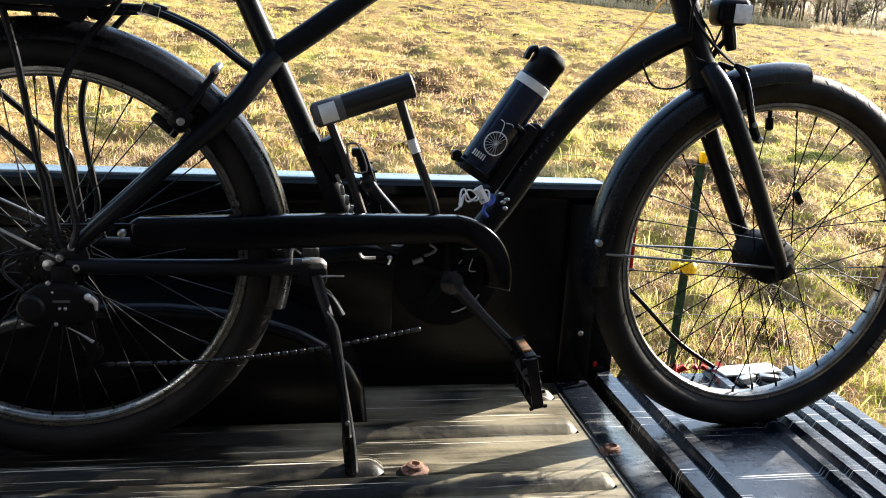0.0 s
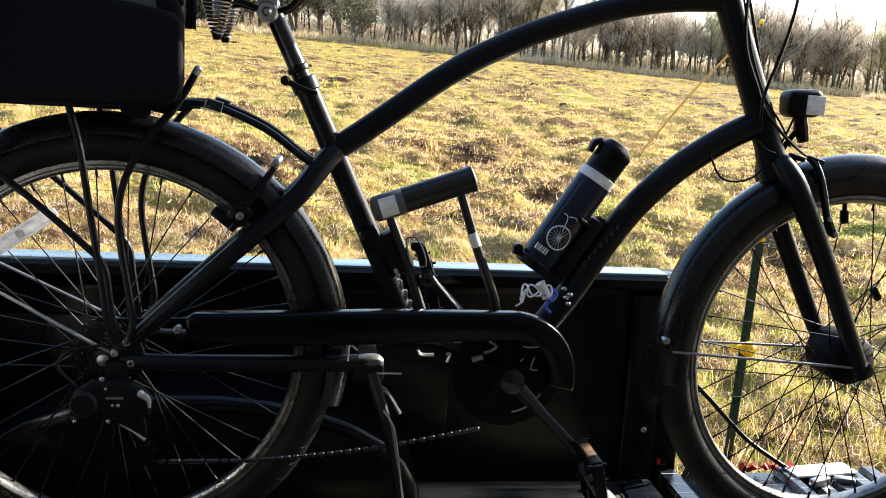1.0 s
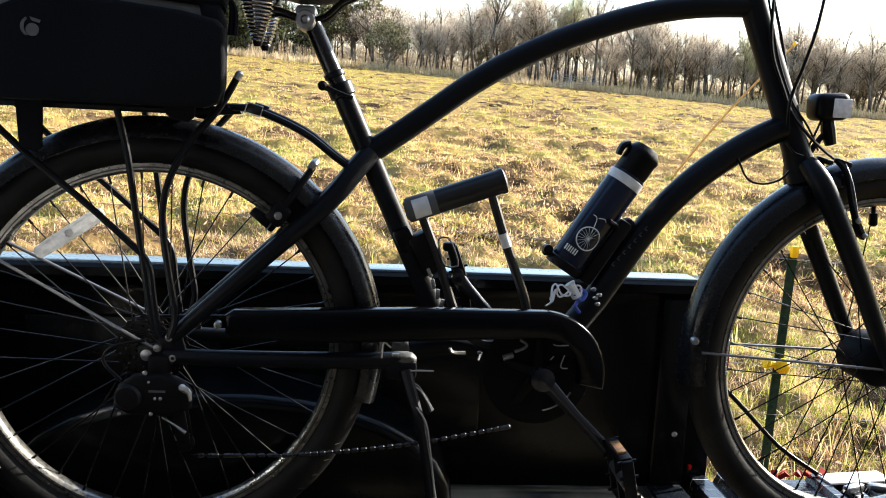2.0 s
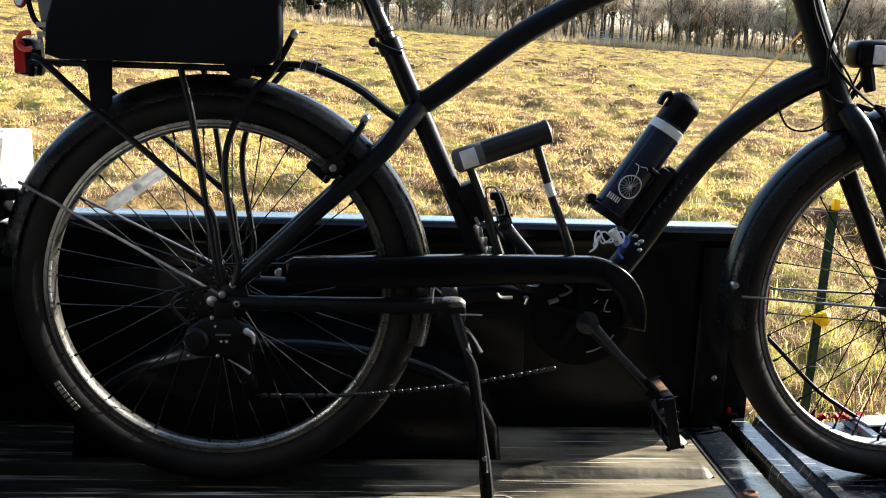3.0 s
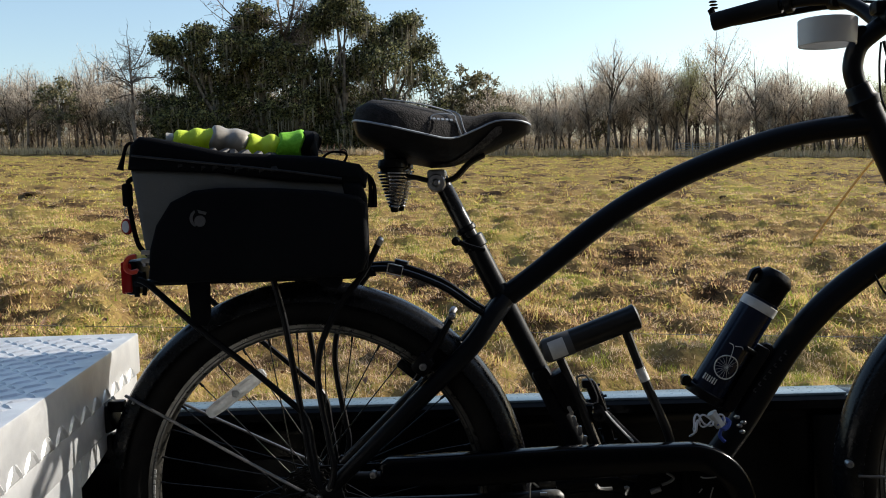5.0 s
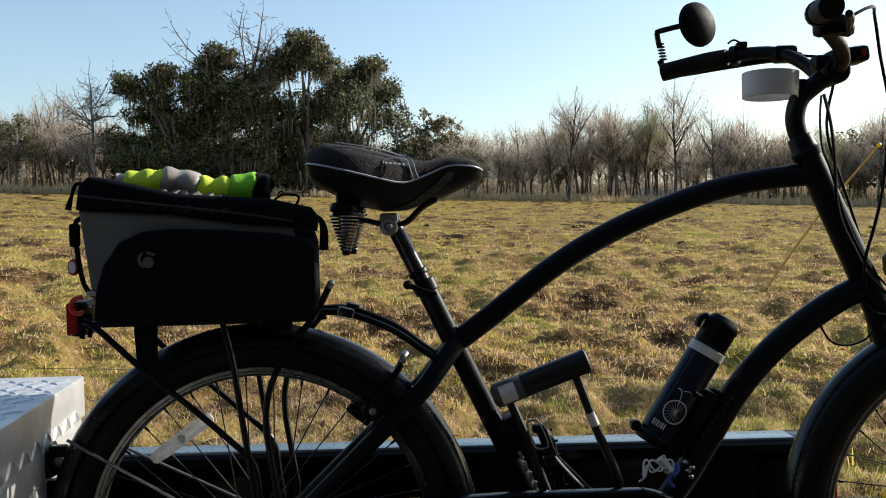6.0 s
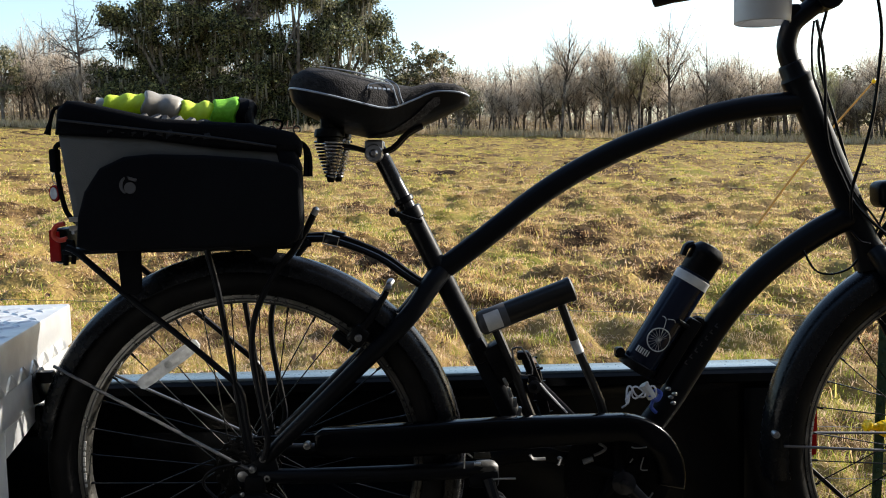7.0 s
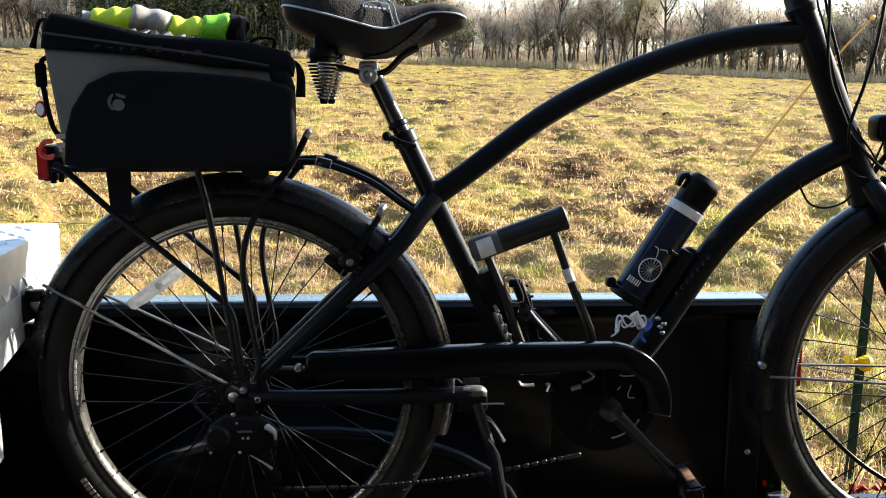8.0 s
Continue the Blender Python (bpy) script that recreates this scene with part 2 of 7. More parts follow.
def piece(name, me, parent, m):
    """Link a shared mesh under a part, at the world pose m."""
    ob = new(name, me)
    ob.parent = parent
    ob.matrix_basis = Matrix.Translation(-ORIGIN[parent]) @ m
    ORIGIN[ob] = ORIGIN[parent]
    return ob


def solid(name, bm, mat, label="", category="", kind="", smooth=True, group=""):
    ob = new(name, finish(bm, name, mat, smooth))
    ORIGIN[ob] = Vector((0, 0, 0))
    return tagged(ob, label, category, group, kind)


def merge(bm, other):
    me = bpy.data.meshes.new("tmp")
    other.to_mesh(me)
    other.free()
    bm.from_mesh(me)
    bpy.data.meshes.remove(me)
    return bm


def curve_points(pts, steps):
    """A smooth line through the points."""
    p = [Vector(q) for q in pts]
    if len(p) < 3 or steps < 2:
        return p
    out = []
    for i in range(len(p) - 1):
        a, b, c, d = p[max(i - 1, 0)], p[i], p[i + 1], p[min(i + 2, len(p) - 1)]
        for k in range(steps):
            t = k / steps
            out.append(0.5 * (2 * b + (c - a) * t + (2 * a - 5 * b + 4 * c - d) * t * t + (3 * b - a - 3 * c + d) * t ** 3))
    return out + [p[-1]]


def tube(bm, pts, r, n=10, steps=5, flat=1.0, up=None, cap=True):
    """Sweep a circle of radius r (a number, or one for each point) along a smooth line."""
    line = curve_points(pts, steps)
    m = len(line)
    if isinstance(r, (int, float)):
        radii = [r] * m
    else:
        k = len(r) - 1
        radii = [r[min(int(i / (m - 1) * k), k - 1)] * (1 - (i / (m - 1) * k - min(int(i / (m - 1) * k), k - 1))) + r[min(int(i / (m - 1) * k), k - 1) + 1] * (i / (m - 1) * k - min(int(i / (m - 1) * k), k - 1)) for i in range(m)]
    side = None
    rings = []
    for i, q in enumerate(line):
        d = (line[min(i + 1, m - 1)] - line[max(i - 1, 0)]).normalized()
        if side is None:
            ref = Vector(up) if up else (Vector((0, 1, 0)) if abs(d.y) < 0.9 else Vector((0, 0, 1)))
            side = (ref - d * ref.dot(d)).normalized()
        else:
            side = (side - d * side.dot(d)).normalized()
        other = d.cross(side)
        rings.append([bm.verts.new(q + radii[i] * (math.cos(2 * math.pi * j / n) * side * flat + math.sin(2 * math.pi * j / n) * other)) for j in range(n)])
    for a, b in zip(rings, rings[1:]):
        for j in range(n):
            bm.faces.new((a[j], a[(j + 1) % n], b[(j + 1) % n], b[j]))
    if cap:
        bm.faces.new(rings[0])
        bm.faces.new(rings[-1])
    return bm


def rod(bm, a, b, r, n=10):
    return tube(bm, [a, b], r, n, 1)


def lathe(bm, c, axis, prof, n=32, closed=False, cap=True):
    """Turn a profile of (radius, height) about an axis through c."""
    ax = Vector(axis).normalized()
    u = ax.orthogonal().normalized()
    v = ax.cross(u)
    rows = []
    for r, h in prof:
        rows.append([bm.verts.new(Vector(c) + ax * h + r * (math.cos(2 * math.pi * j / n) * u + math.sin(2 * math.pi * j / n) * v)) for j in range(n)])
    pairs = list(zip(rows, rows[1:])) + ([(rows[-1], rows[0])] if closed else [])
    for a, b in pairs:
        for j in range(n):
            bm.faces.new((a[j], a[(j + 1) % n], b[(j + 1) % n], b[j]))
    if cap and not closed:
        bm.faces.new(rows[0])
        bm.faces.new(rows[-1])
    return bm


def block(bm, c, size, bevel=0.0, m=None, segs=2):
    """A block with rounded edges."""
    t = bmesh.new()
    bmesh.ops.create_cube(t, size=1)
    bmesh.ops.scale(t, vec=size, verts=t.verts)
    if bevel:
        bmesh.ops.bevel(t, geom=list(t.edges), offset=bevel, segments=segs, affect="EDGES", profile=0.5)
    if m is not None:
        t.transform(m)
    t.transform(Matrix.Translation(c))
    return merge(bm, t)


def prism(bm, outline, y0, y1, bevel=0.0, segs=2):
    """A flat outline of (x, z), given thickness from y0 to y1."""
    t = bmesh.new()
    a = [t.verts.new((x, y0, z)) for x, z in outline]
    b = [t.verts.new((x, y1, z)) for x, z in outline]
    k = len(a)
    t.faces.new(a)
    t.faces.new(b[::-1])
    for i in range(k):
        t.faces.new((a[i], b[i], b[(i + 1) % k], a[(i + 1) % k]))
    bmesh.ops.recalc_face_normals(t, faces=t.faces)
    if bevel:
        rim = [e for e in t.edges if abs(e.verts[0].co.y - e.verts[1].co.y) < 1e-6]
        bmesh.ops.bevel(t, geom=rim, offset=bevel, segments=segs, affect="EDGES", profile=0.5)
    return merge(bm, t)


def arc_strip(bm, c, r, a0, a1, section, n=40, y=0.0):
    """Sweep a section of (outward, sideways) points along an arc about (c.x, c.z) in the wheel's plane."""
    rows = []
    for i in range(n + 1):
        a = radians(a0 + (a1 - a0) * i / n)
        rows.append([bm.verts.new((c[0] + (r + o) * math.cos(a), y + s, c[1] + (r + o) * math.sin(a))) for o, s in section])
    k = len(section)
    for p, q in zip(rows, rows[1:]):
        for j in range(k):
            bm.faces.new((p[j], p[(j + 1) % k], q[(j + 1) % k], q[j]))
    bm.faces.new(rows[0])
    bm.faces.new(rows[-1])
    return bm
STAY_GREY = material("stay_grey", (0.085, 0.085, 0.082), 0.5, second=(0.04, 0.04, 0.04), scale=40, bump=0.3)
BLOCKER = material("blocker_wall_dark", (0.028, 0.030, 0.034), 0.9, second=(0.065, 0.068, 0.075), scale=3, bump=0.6, bump_scale=30, shine=0.1)


# ---------- the truck bed ----------
BED_FRONT, BED_END, WALL, NEAR = -0.95, 0.985, 0.27, -1.15


def build_truck():
    truck = thing("pickup_truck", "dark pickup truck with its worn open bed and lowered tailgate", "truck", (0.0, -0.44, -0.85))
    bm = bmesh.new()
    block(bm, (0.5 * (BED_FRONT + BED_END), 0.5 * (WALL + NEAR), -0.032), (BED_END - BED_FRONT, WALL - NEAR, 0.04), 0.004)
    floor = part("bed_floor", bm, BED_STEEL, truck, "scratched and dusty dark steel bed floor, shade painted in at the front")
    # raised ridges along the floor
    def ridge(x0, x1, y, w=0.056, h=0.014):
        b = bmesh.new()
        sec = [(-w / 2, -0.003), (-w / 2 + 0.012, h - 0.002), (-w / 2 + 0.017, h), (w / 2 - 0.017, h), (w / 2 - 0.012, h - 0.002), (w / 2, -0.003)]
        rows = []
        for x, k in ((x0, 0.0), (x0 + 0.012, 0.7), (x0 + 0.025, 1.0), (0.5 * (x0 + x1), 1.0), (x1 - 0.025, 1.0), (x1 - 0.012, 0.7), (x1, 0.0)):
            rows.append([b.verts.new((x, y + sy * (0.75 + 0.25 * k), -0.012 + (sz + 0.003) * k)) for sy, sz in sec])
        for p, q in zip(rows, rows[1:]):
            for j in range(len(sec) - 1):
                b.faces.new((p[j], p[j + 1], q[j + 1], q[j]))
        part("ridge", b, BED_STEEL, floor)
    for y in (0.205, 0.055, -0.145, -0.25, -0.40, -0.55, -0.70, -0.85, -1.0):
        ridge(BED_FRONT + 0.05, 0.89, y)
    ridge(BED_FRONT + 0.05, 0.51, -0.075)
    # cross seam and end sill
    b = bmesh.new()
    block(b, (0.905, 0.5 * (WALL + NEAR), -0.0115), (0.004, WALL - NEAR - 0.02, 0.003), 0.001)
    part("seam", b, RIM_DARK, floor)
    b = bmesh.new()
    block(b, (0.947, 0.5 * (WALL + NEAR), -0.012), (0.07, WALL - NEAR - 0.01, 0.012), 0.004)
    part("end_sill", b, GATE_STEEL, floor)
    for x, y in ((0.562, -0.085), (0.925, -0.045), (0.60, -0.62), (0.925, -0.62), (-0.1, -0.3)):
        b = bmesh.new()
        lathe(b, (x, y, -0.013), (0, 0, 1), [(0.024, 0), (0.024, 0.003), (0.016, 0.006), (0.014, 0.012), (0.008, 0.014), (0.007, 0.010)], 14)
        part("bolt", b, RUST, floor, "rusty bolt head")

    # side walls, as a section along the bed
    def wall(side):
        y = (lambda v: v) if side > 0 else (lambda v: WALL + NEAR - v)
        sec = [(0.27, -0.05), (0.27, 0.36), (0.262, 0.385), (0.255, 0.392), (0.255, 0.408), (0.262, 0.414), (0.33, 0.414), (0.36, 0.40), (0.385, 0.34), (0.41, 0.22), (0.415, 0.0), (0.40, -0.25), (0.385, -0.36), (0.36, -0.36), (0.36, -0.05)]
        b = bmesh.new()
        rows = [[b.verts.new((x, y(p), q)) for p, q in sec] for x in (BED_FRONT - 0.03, -0.4, 0.2, 0.7, BED_END + 0.0)]
        for p, q in zip(rows, rows[1:]):
            for j in range(len(sec)):
                b.faces.new((p[j], p[(j + 1) % len(sec)], q[(j + 1) % len(sec)], q[j]))
        b.faces.new(rows[0])
        b.faces.new(rows[-1])
        w = part("bed_wall", b, TRUCK_PAINT, truck, "dark painted steel side wall of the bed")
        b = bmesh.new()
        block(b, (0.5 * (BED_FRONT + BED_END), y(0.296), 0.4165), (BED_END - BED_FRONT - 0.01, 0.062, 0.007), 0.003)
        part("rail_cap", b, RAIL_TOP, w, "pale blue-grey top of the rail")
        # ribs pressed into the inner panel
        for x0 in (-0.62, -0.12, 0.38):
            b = bmesh.new()
            block(b, (x0, y(0.268), 0.19), (0.36, 0.012, 0.25), 0.005)
            part("panel", b, TRUCK_PAINT, w)
        b = bmesh.new()
        block(b, (0.945, y(0.262), 0.19), (0.07, 0.022, 0.38), 0.006)
        part("jamb", b, TRUCK_PAINT, w)
        b = bmesh.new()
        arch = [(0.10 + 0.40 * math.cos(radians(t)), -0.012 + 0.235 * math.sin(radians(t)) ** 0.75 if t not in (0, 180) else -0.012) for t in range(0, 181, 12)]
        ya, yb = sorted((y(0.272), y(0.085)))
        prism(b, arch, ya, yb, 0.022, 4)
        part("wheel_well", b, TRUCK_PAINT, w, "glossy black wheel well", sharp=45)
        for z in (0.105, 0.30):
            b = bmesh.new()
            lathe(b, (0.955, y(0.252), z), (0, -side, 0), [(0.006, -0.002), (0.006, 0.001), (0.003, 0.003)], 10)
            part("rivet", b, ALLOY, w)
        # rear corner post and lamp
        b = bmesh.new()
        block(b, (BED_END + 0.036, y(0.355), 0.04), (0.07, 0.10, 0.73), 0.012)
        post = part("corner_post", b, TRUCK_PAINT, w)
        b = bmesh.new()
        block(b, (BED_END + 0.086, y(0.335), 0.28), (0.022, 0.045, 0.12), 0.005)
        part("tail_lamp", b, RED_LENS, post, "red tail lamp lens")
        b = bmesh.new()
        tube(b, [(BED_END + 0.076, y(0.325), 0.20), (1.13, y(0.325), 0.135), (1.22, y(0.33), 0.05), (1.31, y(0.285), -0.005)], 0.005, 8, 4)
        part("tailgate_cable", b, BLACK_PLASTIC, w, "black sleeved tailgate cable")
    wall(1)
    wall(-1)
    b = bmesh.new()
    block(b, (BED_FRONT - 0.02, 0.5 * (WALL + NEAR), 0.17), (0.03, WALL - NEAR - 0.004, 0.44), 0.006)
    part("front_panel", b, TRUCK_PAINT, truck)

    # tailgate, lowered
    b = bmesh.new()
    y0, y1 = NEAR + 0.03, WALL + 0.035
    # section along x: (x, z)
    sec = [(1.012, -0.014), (1.016, -0.004), (1.05, -0.004), (1.058, -0.018), (1.068, -0.018), (1.076, 0.0), (1.098, 0.0), (1.106, -0.012), (1.27, -0.012), (1.278, 0.002), (1.296, 0.002), (1.304, -0.012),
           (1.318, -0.012), (1.324, 0.0), (1.350, 0.0), (1.356, -0.012), (1.368, -0.012), (1.374, 0.0), (1.400, 0.0), (1.406, -0.012), (1.418, -0.012), (1.424, 0.0), (1.450, 0.0), (1.456, -0.010), (1.466, -0.010), (1.472, 0.003), (1.496, 0.003), (1.505, -0.008), (1.505, -0.05), (1.012, -0.055)]
    prism(b, sec, y0, y1)
    gate = part("tailgate", b, GATE_STEEL, truck, "lowered tailgate with pressed ridges and worn paint", sharp=20)
    b = bmesh.new()
    block(b, (1.365, 0.283, 0.004), (0.15, 0.05, 0.005), 0.002, pose(0, 0, 0, 0, 0, 8))
    part("torn_strip", b, PAPER, gate, "torn white plastic strip")
    b = bmesh.new()
    block(b, (1.33, 0.225, 0.006), (0.05, 0.018, 0.016), 0.004, pose(0, 0, 0, 0, 0, 25))
    block(b, (1.39, 0.235, 0.005), (0.04, 0.02, 0.012), 0.004, pose(0, 0, 0, 0, 0, -15))
    part("latch", b, ALLOY, gate)
    b = bmesh.new()
    R = random.Random(4)
    for k in range(12):
        c0 = Vector((1.20 + 0.010 * k + R.uniform(-0.01, 0.01), 0.300 + R.uniform(-0.008, 0.006), 0.0 + R.uniform(0, 0.010)))
        block(b, c0, (0.022, 0.014, 0.0016), 0.0, pose(0, 0, 0, R.uniform(-60, 60), R.uniform(-60, 60), R.uniform(0, 180)))
    part("red_rag", b, RED_CLOTH, gate, "torn red rag")
    b = bmesh.new()
    block(b, (1.012, 0.30, 0.016), (0.009, 0.008, 0.012), 0.003)
    part("marker", b, RED_LENS, gate, "small red marker")
    for x, y in ((1.455, -0.20), (1.455, 0.1)):
        b = bmesh.new()
        lathe(b, (x, y, -0.010), (0, 0, 1), [(0.011, 0), (0.010, 0.005), (0.004, 0.007)], 10)
        part("bolt", b, RUST, gate)
    # running gear below, out of sight
    for y in (0.24, -1.12):
        for x in (0.25,):
            b = bmesh.new()
            lathe(b, (x, y, -0.85 + 0.36), (0, 1, 0), [(0.21, -0.1), (0.33, -0.1), (0.355, -0.07), (0.355, 0.07), (0.33, 0.1), (0.21, 0.1)], 40, closed=True)
            w = part("road_wheel", b, RUBBER, truck)
            b = bmesh.new()
            lathe(b, (x, y, -0.85 + 0.36), (0, 1, 0), [(0.212, -0.08), (0.19, 0.0), (0.05, 0.03), (0.05, -0.05)], 32)
            part("rim", b, ALLOY, w)
    b = bmesh.new()
    for y in (-0.05, -0.83):
        block(b, (0.05, y, -0.18), (2.1, 0.08, 0.25), 0.01)
    block(b, (0.25, -0.44, -0.49), (0.1, 1.3, 0.1), 0.03)
    block(b, (0.25, -0.44, -0.38), (0.08, 0.9, 0.2), 0.02)
    part("chassis", b, BLACK_PAINT, truck)
    # cab ahead of the bed, out of view, added to block sky light
    b = bmesh.new()
    prism(b, [(-1.02, -0.36), (-1.02, 0.42), (-1.10, 0.93), (-1.22, 1.02), (-2.05, 1.03), (-2.25, 0.98), (-2.75, 0.50), (-3.9, 0.40), (-4.05, 0.25), (-4.05, -0.36)], -1.27, 0.39, 0.05, 3)
    cab = part("cab", b, TRUCK_PAINT, truck, "dark painted cab")
    b = bmesh.new()
    prism(b, [(-1.022, 0.46), (-1.086, 0.86), (-1.092, 0.86), (-1.030, 0.46)], -1.08, 0.20)
    part("rear_window", b, GLASS_DARK, cab, "dark rear window")
    return truck


build_truck()


# ---------- the aluminium tool box ----------
def build_box():
    z0, z1 = 0.505, 0.582
    box = thing("tool_box", "bright aluminium tread-plate tool box across the truck bed", "tool box", (-0.6, -0.45, 0.0))
    far, near = 0.225, -1.12
    front = lambda y: -0.385 - 0.178 * (y - 0.225)
    rear = lambda y: front(y) - 0.48
    corners = [(front(far), far), (rear(far), far - 0.01), (rear(near), near), (front(near), near)]

    def slab(pts, a, b, bev):
        t = bmesh.new()
        lo = [t.verts.new((x, y, a)) for x, y in pts]
        hi = [t.verts.new((x, y, b)) for x, y in pts]
        t.faces.new(lo)
        t.faces.new(hi)
        for i in range(len(pts)):
            j = (i + 1) % len(pts)
            t.faces.new((lo[i], lo[j], hi[j], hi[i]))
        bmesh.ops.recalc_face_normals(t, faces=t.faces)
        if bev:
            bmesh.ops.bevel(t, geom=list(t.edges), offset=bev, segments=2, affect="EDGES", profile=0.5)
        return t
    lid = part("lid", slab(corners, z0, z1, 0.004), PLATE, box, "tread-plate lid with raised lugs")
    inset = [(front(far - 0.02) - 0.003, far - 0.02), (rear(far - 0.02) + 0.01, far - 0.03), (rear(near + 0.02) + 0.01, near + 0.02), (front(near + 0.02) - 0.003, near + 0.02)]
    flange = part("flange", slab(inset, 0.4535, z0 - 0.001, 0.002), PLATE, box)
    by0, by1 = -0.182, -0.78
    low = [(front(by0) - 0.0045, by0), (rear(by0) + 0.02, by0), (rear(by1) + 0.02, by1), (front(by1) - 0.0045, by1)]
    t = slab(low, 0.283, 0.453, 0.003)
    body = part("body", t, PLATE, box)
    # the flared shoulder from the body out to the rail
    t = bmesh.new()
    y_out = far - 0.035
    for dx in (0.0,):
        pts = [(by0 - 0.001, 0.412), (by0 + 0.08, 0.418), (by0 + 0.18, 0.428), (y_out, 0.450), (y_out, 0.453), (by0 - 0.001, 0.453)]
        a = [t.verts.new((front(y) - 0.0040, y, z)) for y, z in pts]
        b = [t.verts.new((rear(y) + 0.02, y, z)) for y, z in pts]
        t.faces.new(a)
        t.faces.new(b)
        for i in range(len(pts)):
            j = (i + 1) % len(pts)
            t.faces.new((a[i], a[j], b[j], b[i]))
    part("shoulder", t, PLATE, box)
    # narrow slots in the front
    for y, z in ((-0.56, 0.487), (-0.601, 0.485), (-0.563, 0.452), (-0.556, 0.449), (-0.602, 0.45)):
        t = bmesh.new()
        block(t, (front(y) - 0.0044, y, z), (0.003, 0.004, 0.012), 0.001, pose(0, 0, 0, 0, 0, -10))
        part("slot", t, DULL_BLACK, body, "dark narrow slot")
    # feet down to the floor
    for y in (-0.27, -0.70):
        t = bmesh.new()
        block(t, (front(y) - 0.25, y, 0.1365), (0.3, 0.05, 0.293), 0.004)
        part("foot", t, BLACK_PAINT, box)
    # lugs: flattened lozenges, alternately turned
    def lugs(place, us, vs, keep):
        t = bmesh.new()
        for i, u in enumerate(us):
            for j, v in enumerate(vs):
                if not keep(u, v):
                    continue
                a = radians(45 if (i + j) % 2 else -45)
                ca, sa = math.cos(a), math.sin(a)
                ring = []
                for du, dv in ((-0.0175, 0), (-0.009, -0.0042), (0.009, -0.0042), (0.0175, 0), (0.009, 0.0042), (-0.009, 0.0042)):
                    ring.append(t.verts.new(place(u + du * ca - dv * sa, v + du * sa + dv * ca, 0.0)))
                top = [t.verts.new(place(u + du * ca, v + du * sa, 0.0025)) for du in (-0.009, 0.009)]
                t.faces.new((ring[0], ring[1], top[0]))
                t.faces.new((ring[1], ring[2], top[1], top[0]))
                t.faces.new((ring[2], ring[3], top[1]))
                t.faces.new((ring[3], ring[4], top[1]))
                t.faces.new((ring[4], ring[5], top[0], top[1]))
                t.faces.new((ring[5], ring[0], top[0]))
        return t
    steps = lambda a, b: [a + 0.030 * k for k in range(int((b - a) / 0.030))]
    top_lugs = part("lug", lugs(lambda u, v, h: Vector((u, v, z1 + h)), steps(-0.85, 0.2), steps(near + 0.02, far - 0.01), lambda u, v: rear(v) + 0.02 < u < front(v) - 0.015), PLATE, lid, smooth=False)
    top_lugs["kind"] = "stuff"
    face = lambda d: (lambda u, v, h: Vector((front(u) - d + h, u, v)))
    for d, za, zb, ya, yb, owner in ((0.0, z0 + 0.012, z1 - 0.008, near + 0.02, far - 0.01, lid), (0.0029, 0.464, z0 - 0.012, near + 0.04, far - 0.04, flange), (0.0044, 0.297, 0.445, by1 + 0.02, by0 - 0.02, body)):
        o = part("lug", lugs(face(d), steps(ya, yb), steps(za, zb), lambda u, v: True), PLATE, owner, smooth=False)
        o["kind"] = "stuff"
    return box


build_box()


# ---------- unseen wall that closes the place behind the camera, added to block sky light ---
def build_sky_blocker():
    b = bmesh.new()
    block(b, (1.0, -3.0, 2.2), (22.0, 0.2, 6.8), 0.01)
    me = finish(b, "wall_shed", BLOCKER)
    tagged(new("wall_shed", me), "unseen dark wall added behind the camera to block sky light", "wall", "", "structure")


build_sky_blocker()


# ---------- the pasture ----------
def lie(x, y):
    """The pasture's mean height: it rises gently to the wood and falls to one side."""
    yy = y if y < 92 else 92 + (y - 92) * 0.25
    xx = max(-90, min(90, x))
    # bank added behind the wood's edge to cover low sky gaps in view
    back = min(1.0, max(0.0, (y - 103) / 14))
    return -0.85 - 0.044 * xx + 0.062 * max(yy, -15) + 2.8 * back * back


def ground_z(x, y):
    d = math.hypot(x - 0.3, y + 1.4)
    k = min(1.0, max(0.0, (d - 1.0) / 6.0))
    h = 0.12 * k * noise.noise((x * 0.35, y * 0.35, 3.1)) + 0.19 * k * noise.noise((x * 1.2, y * 1.2, 7.7)) + (0.03 + 0.14 * k) * noise.noise((x * 2.9, y * 2.9, 1.2))
    if d < 30:
        h += 0.065 * noise.noise((x * 7.5, y * 7.5, 4.4))
    return lie(x, y) + h


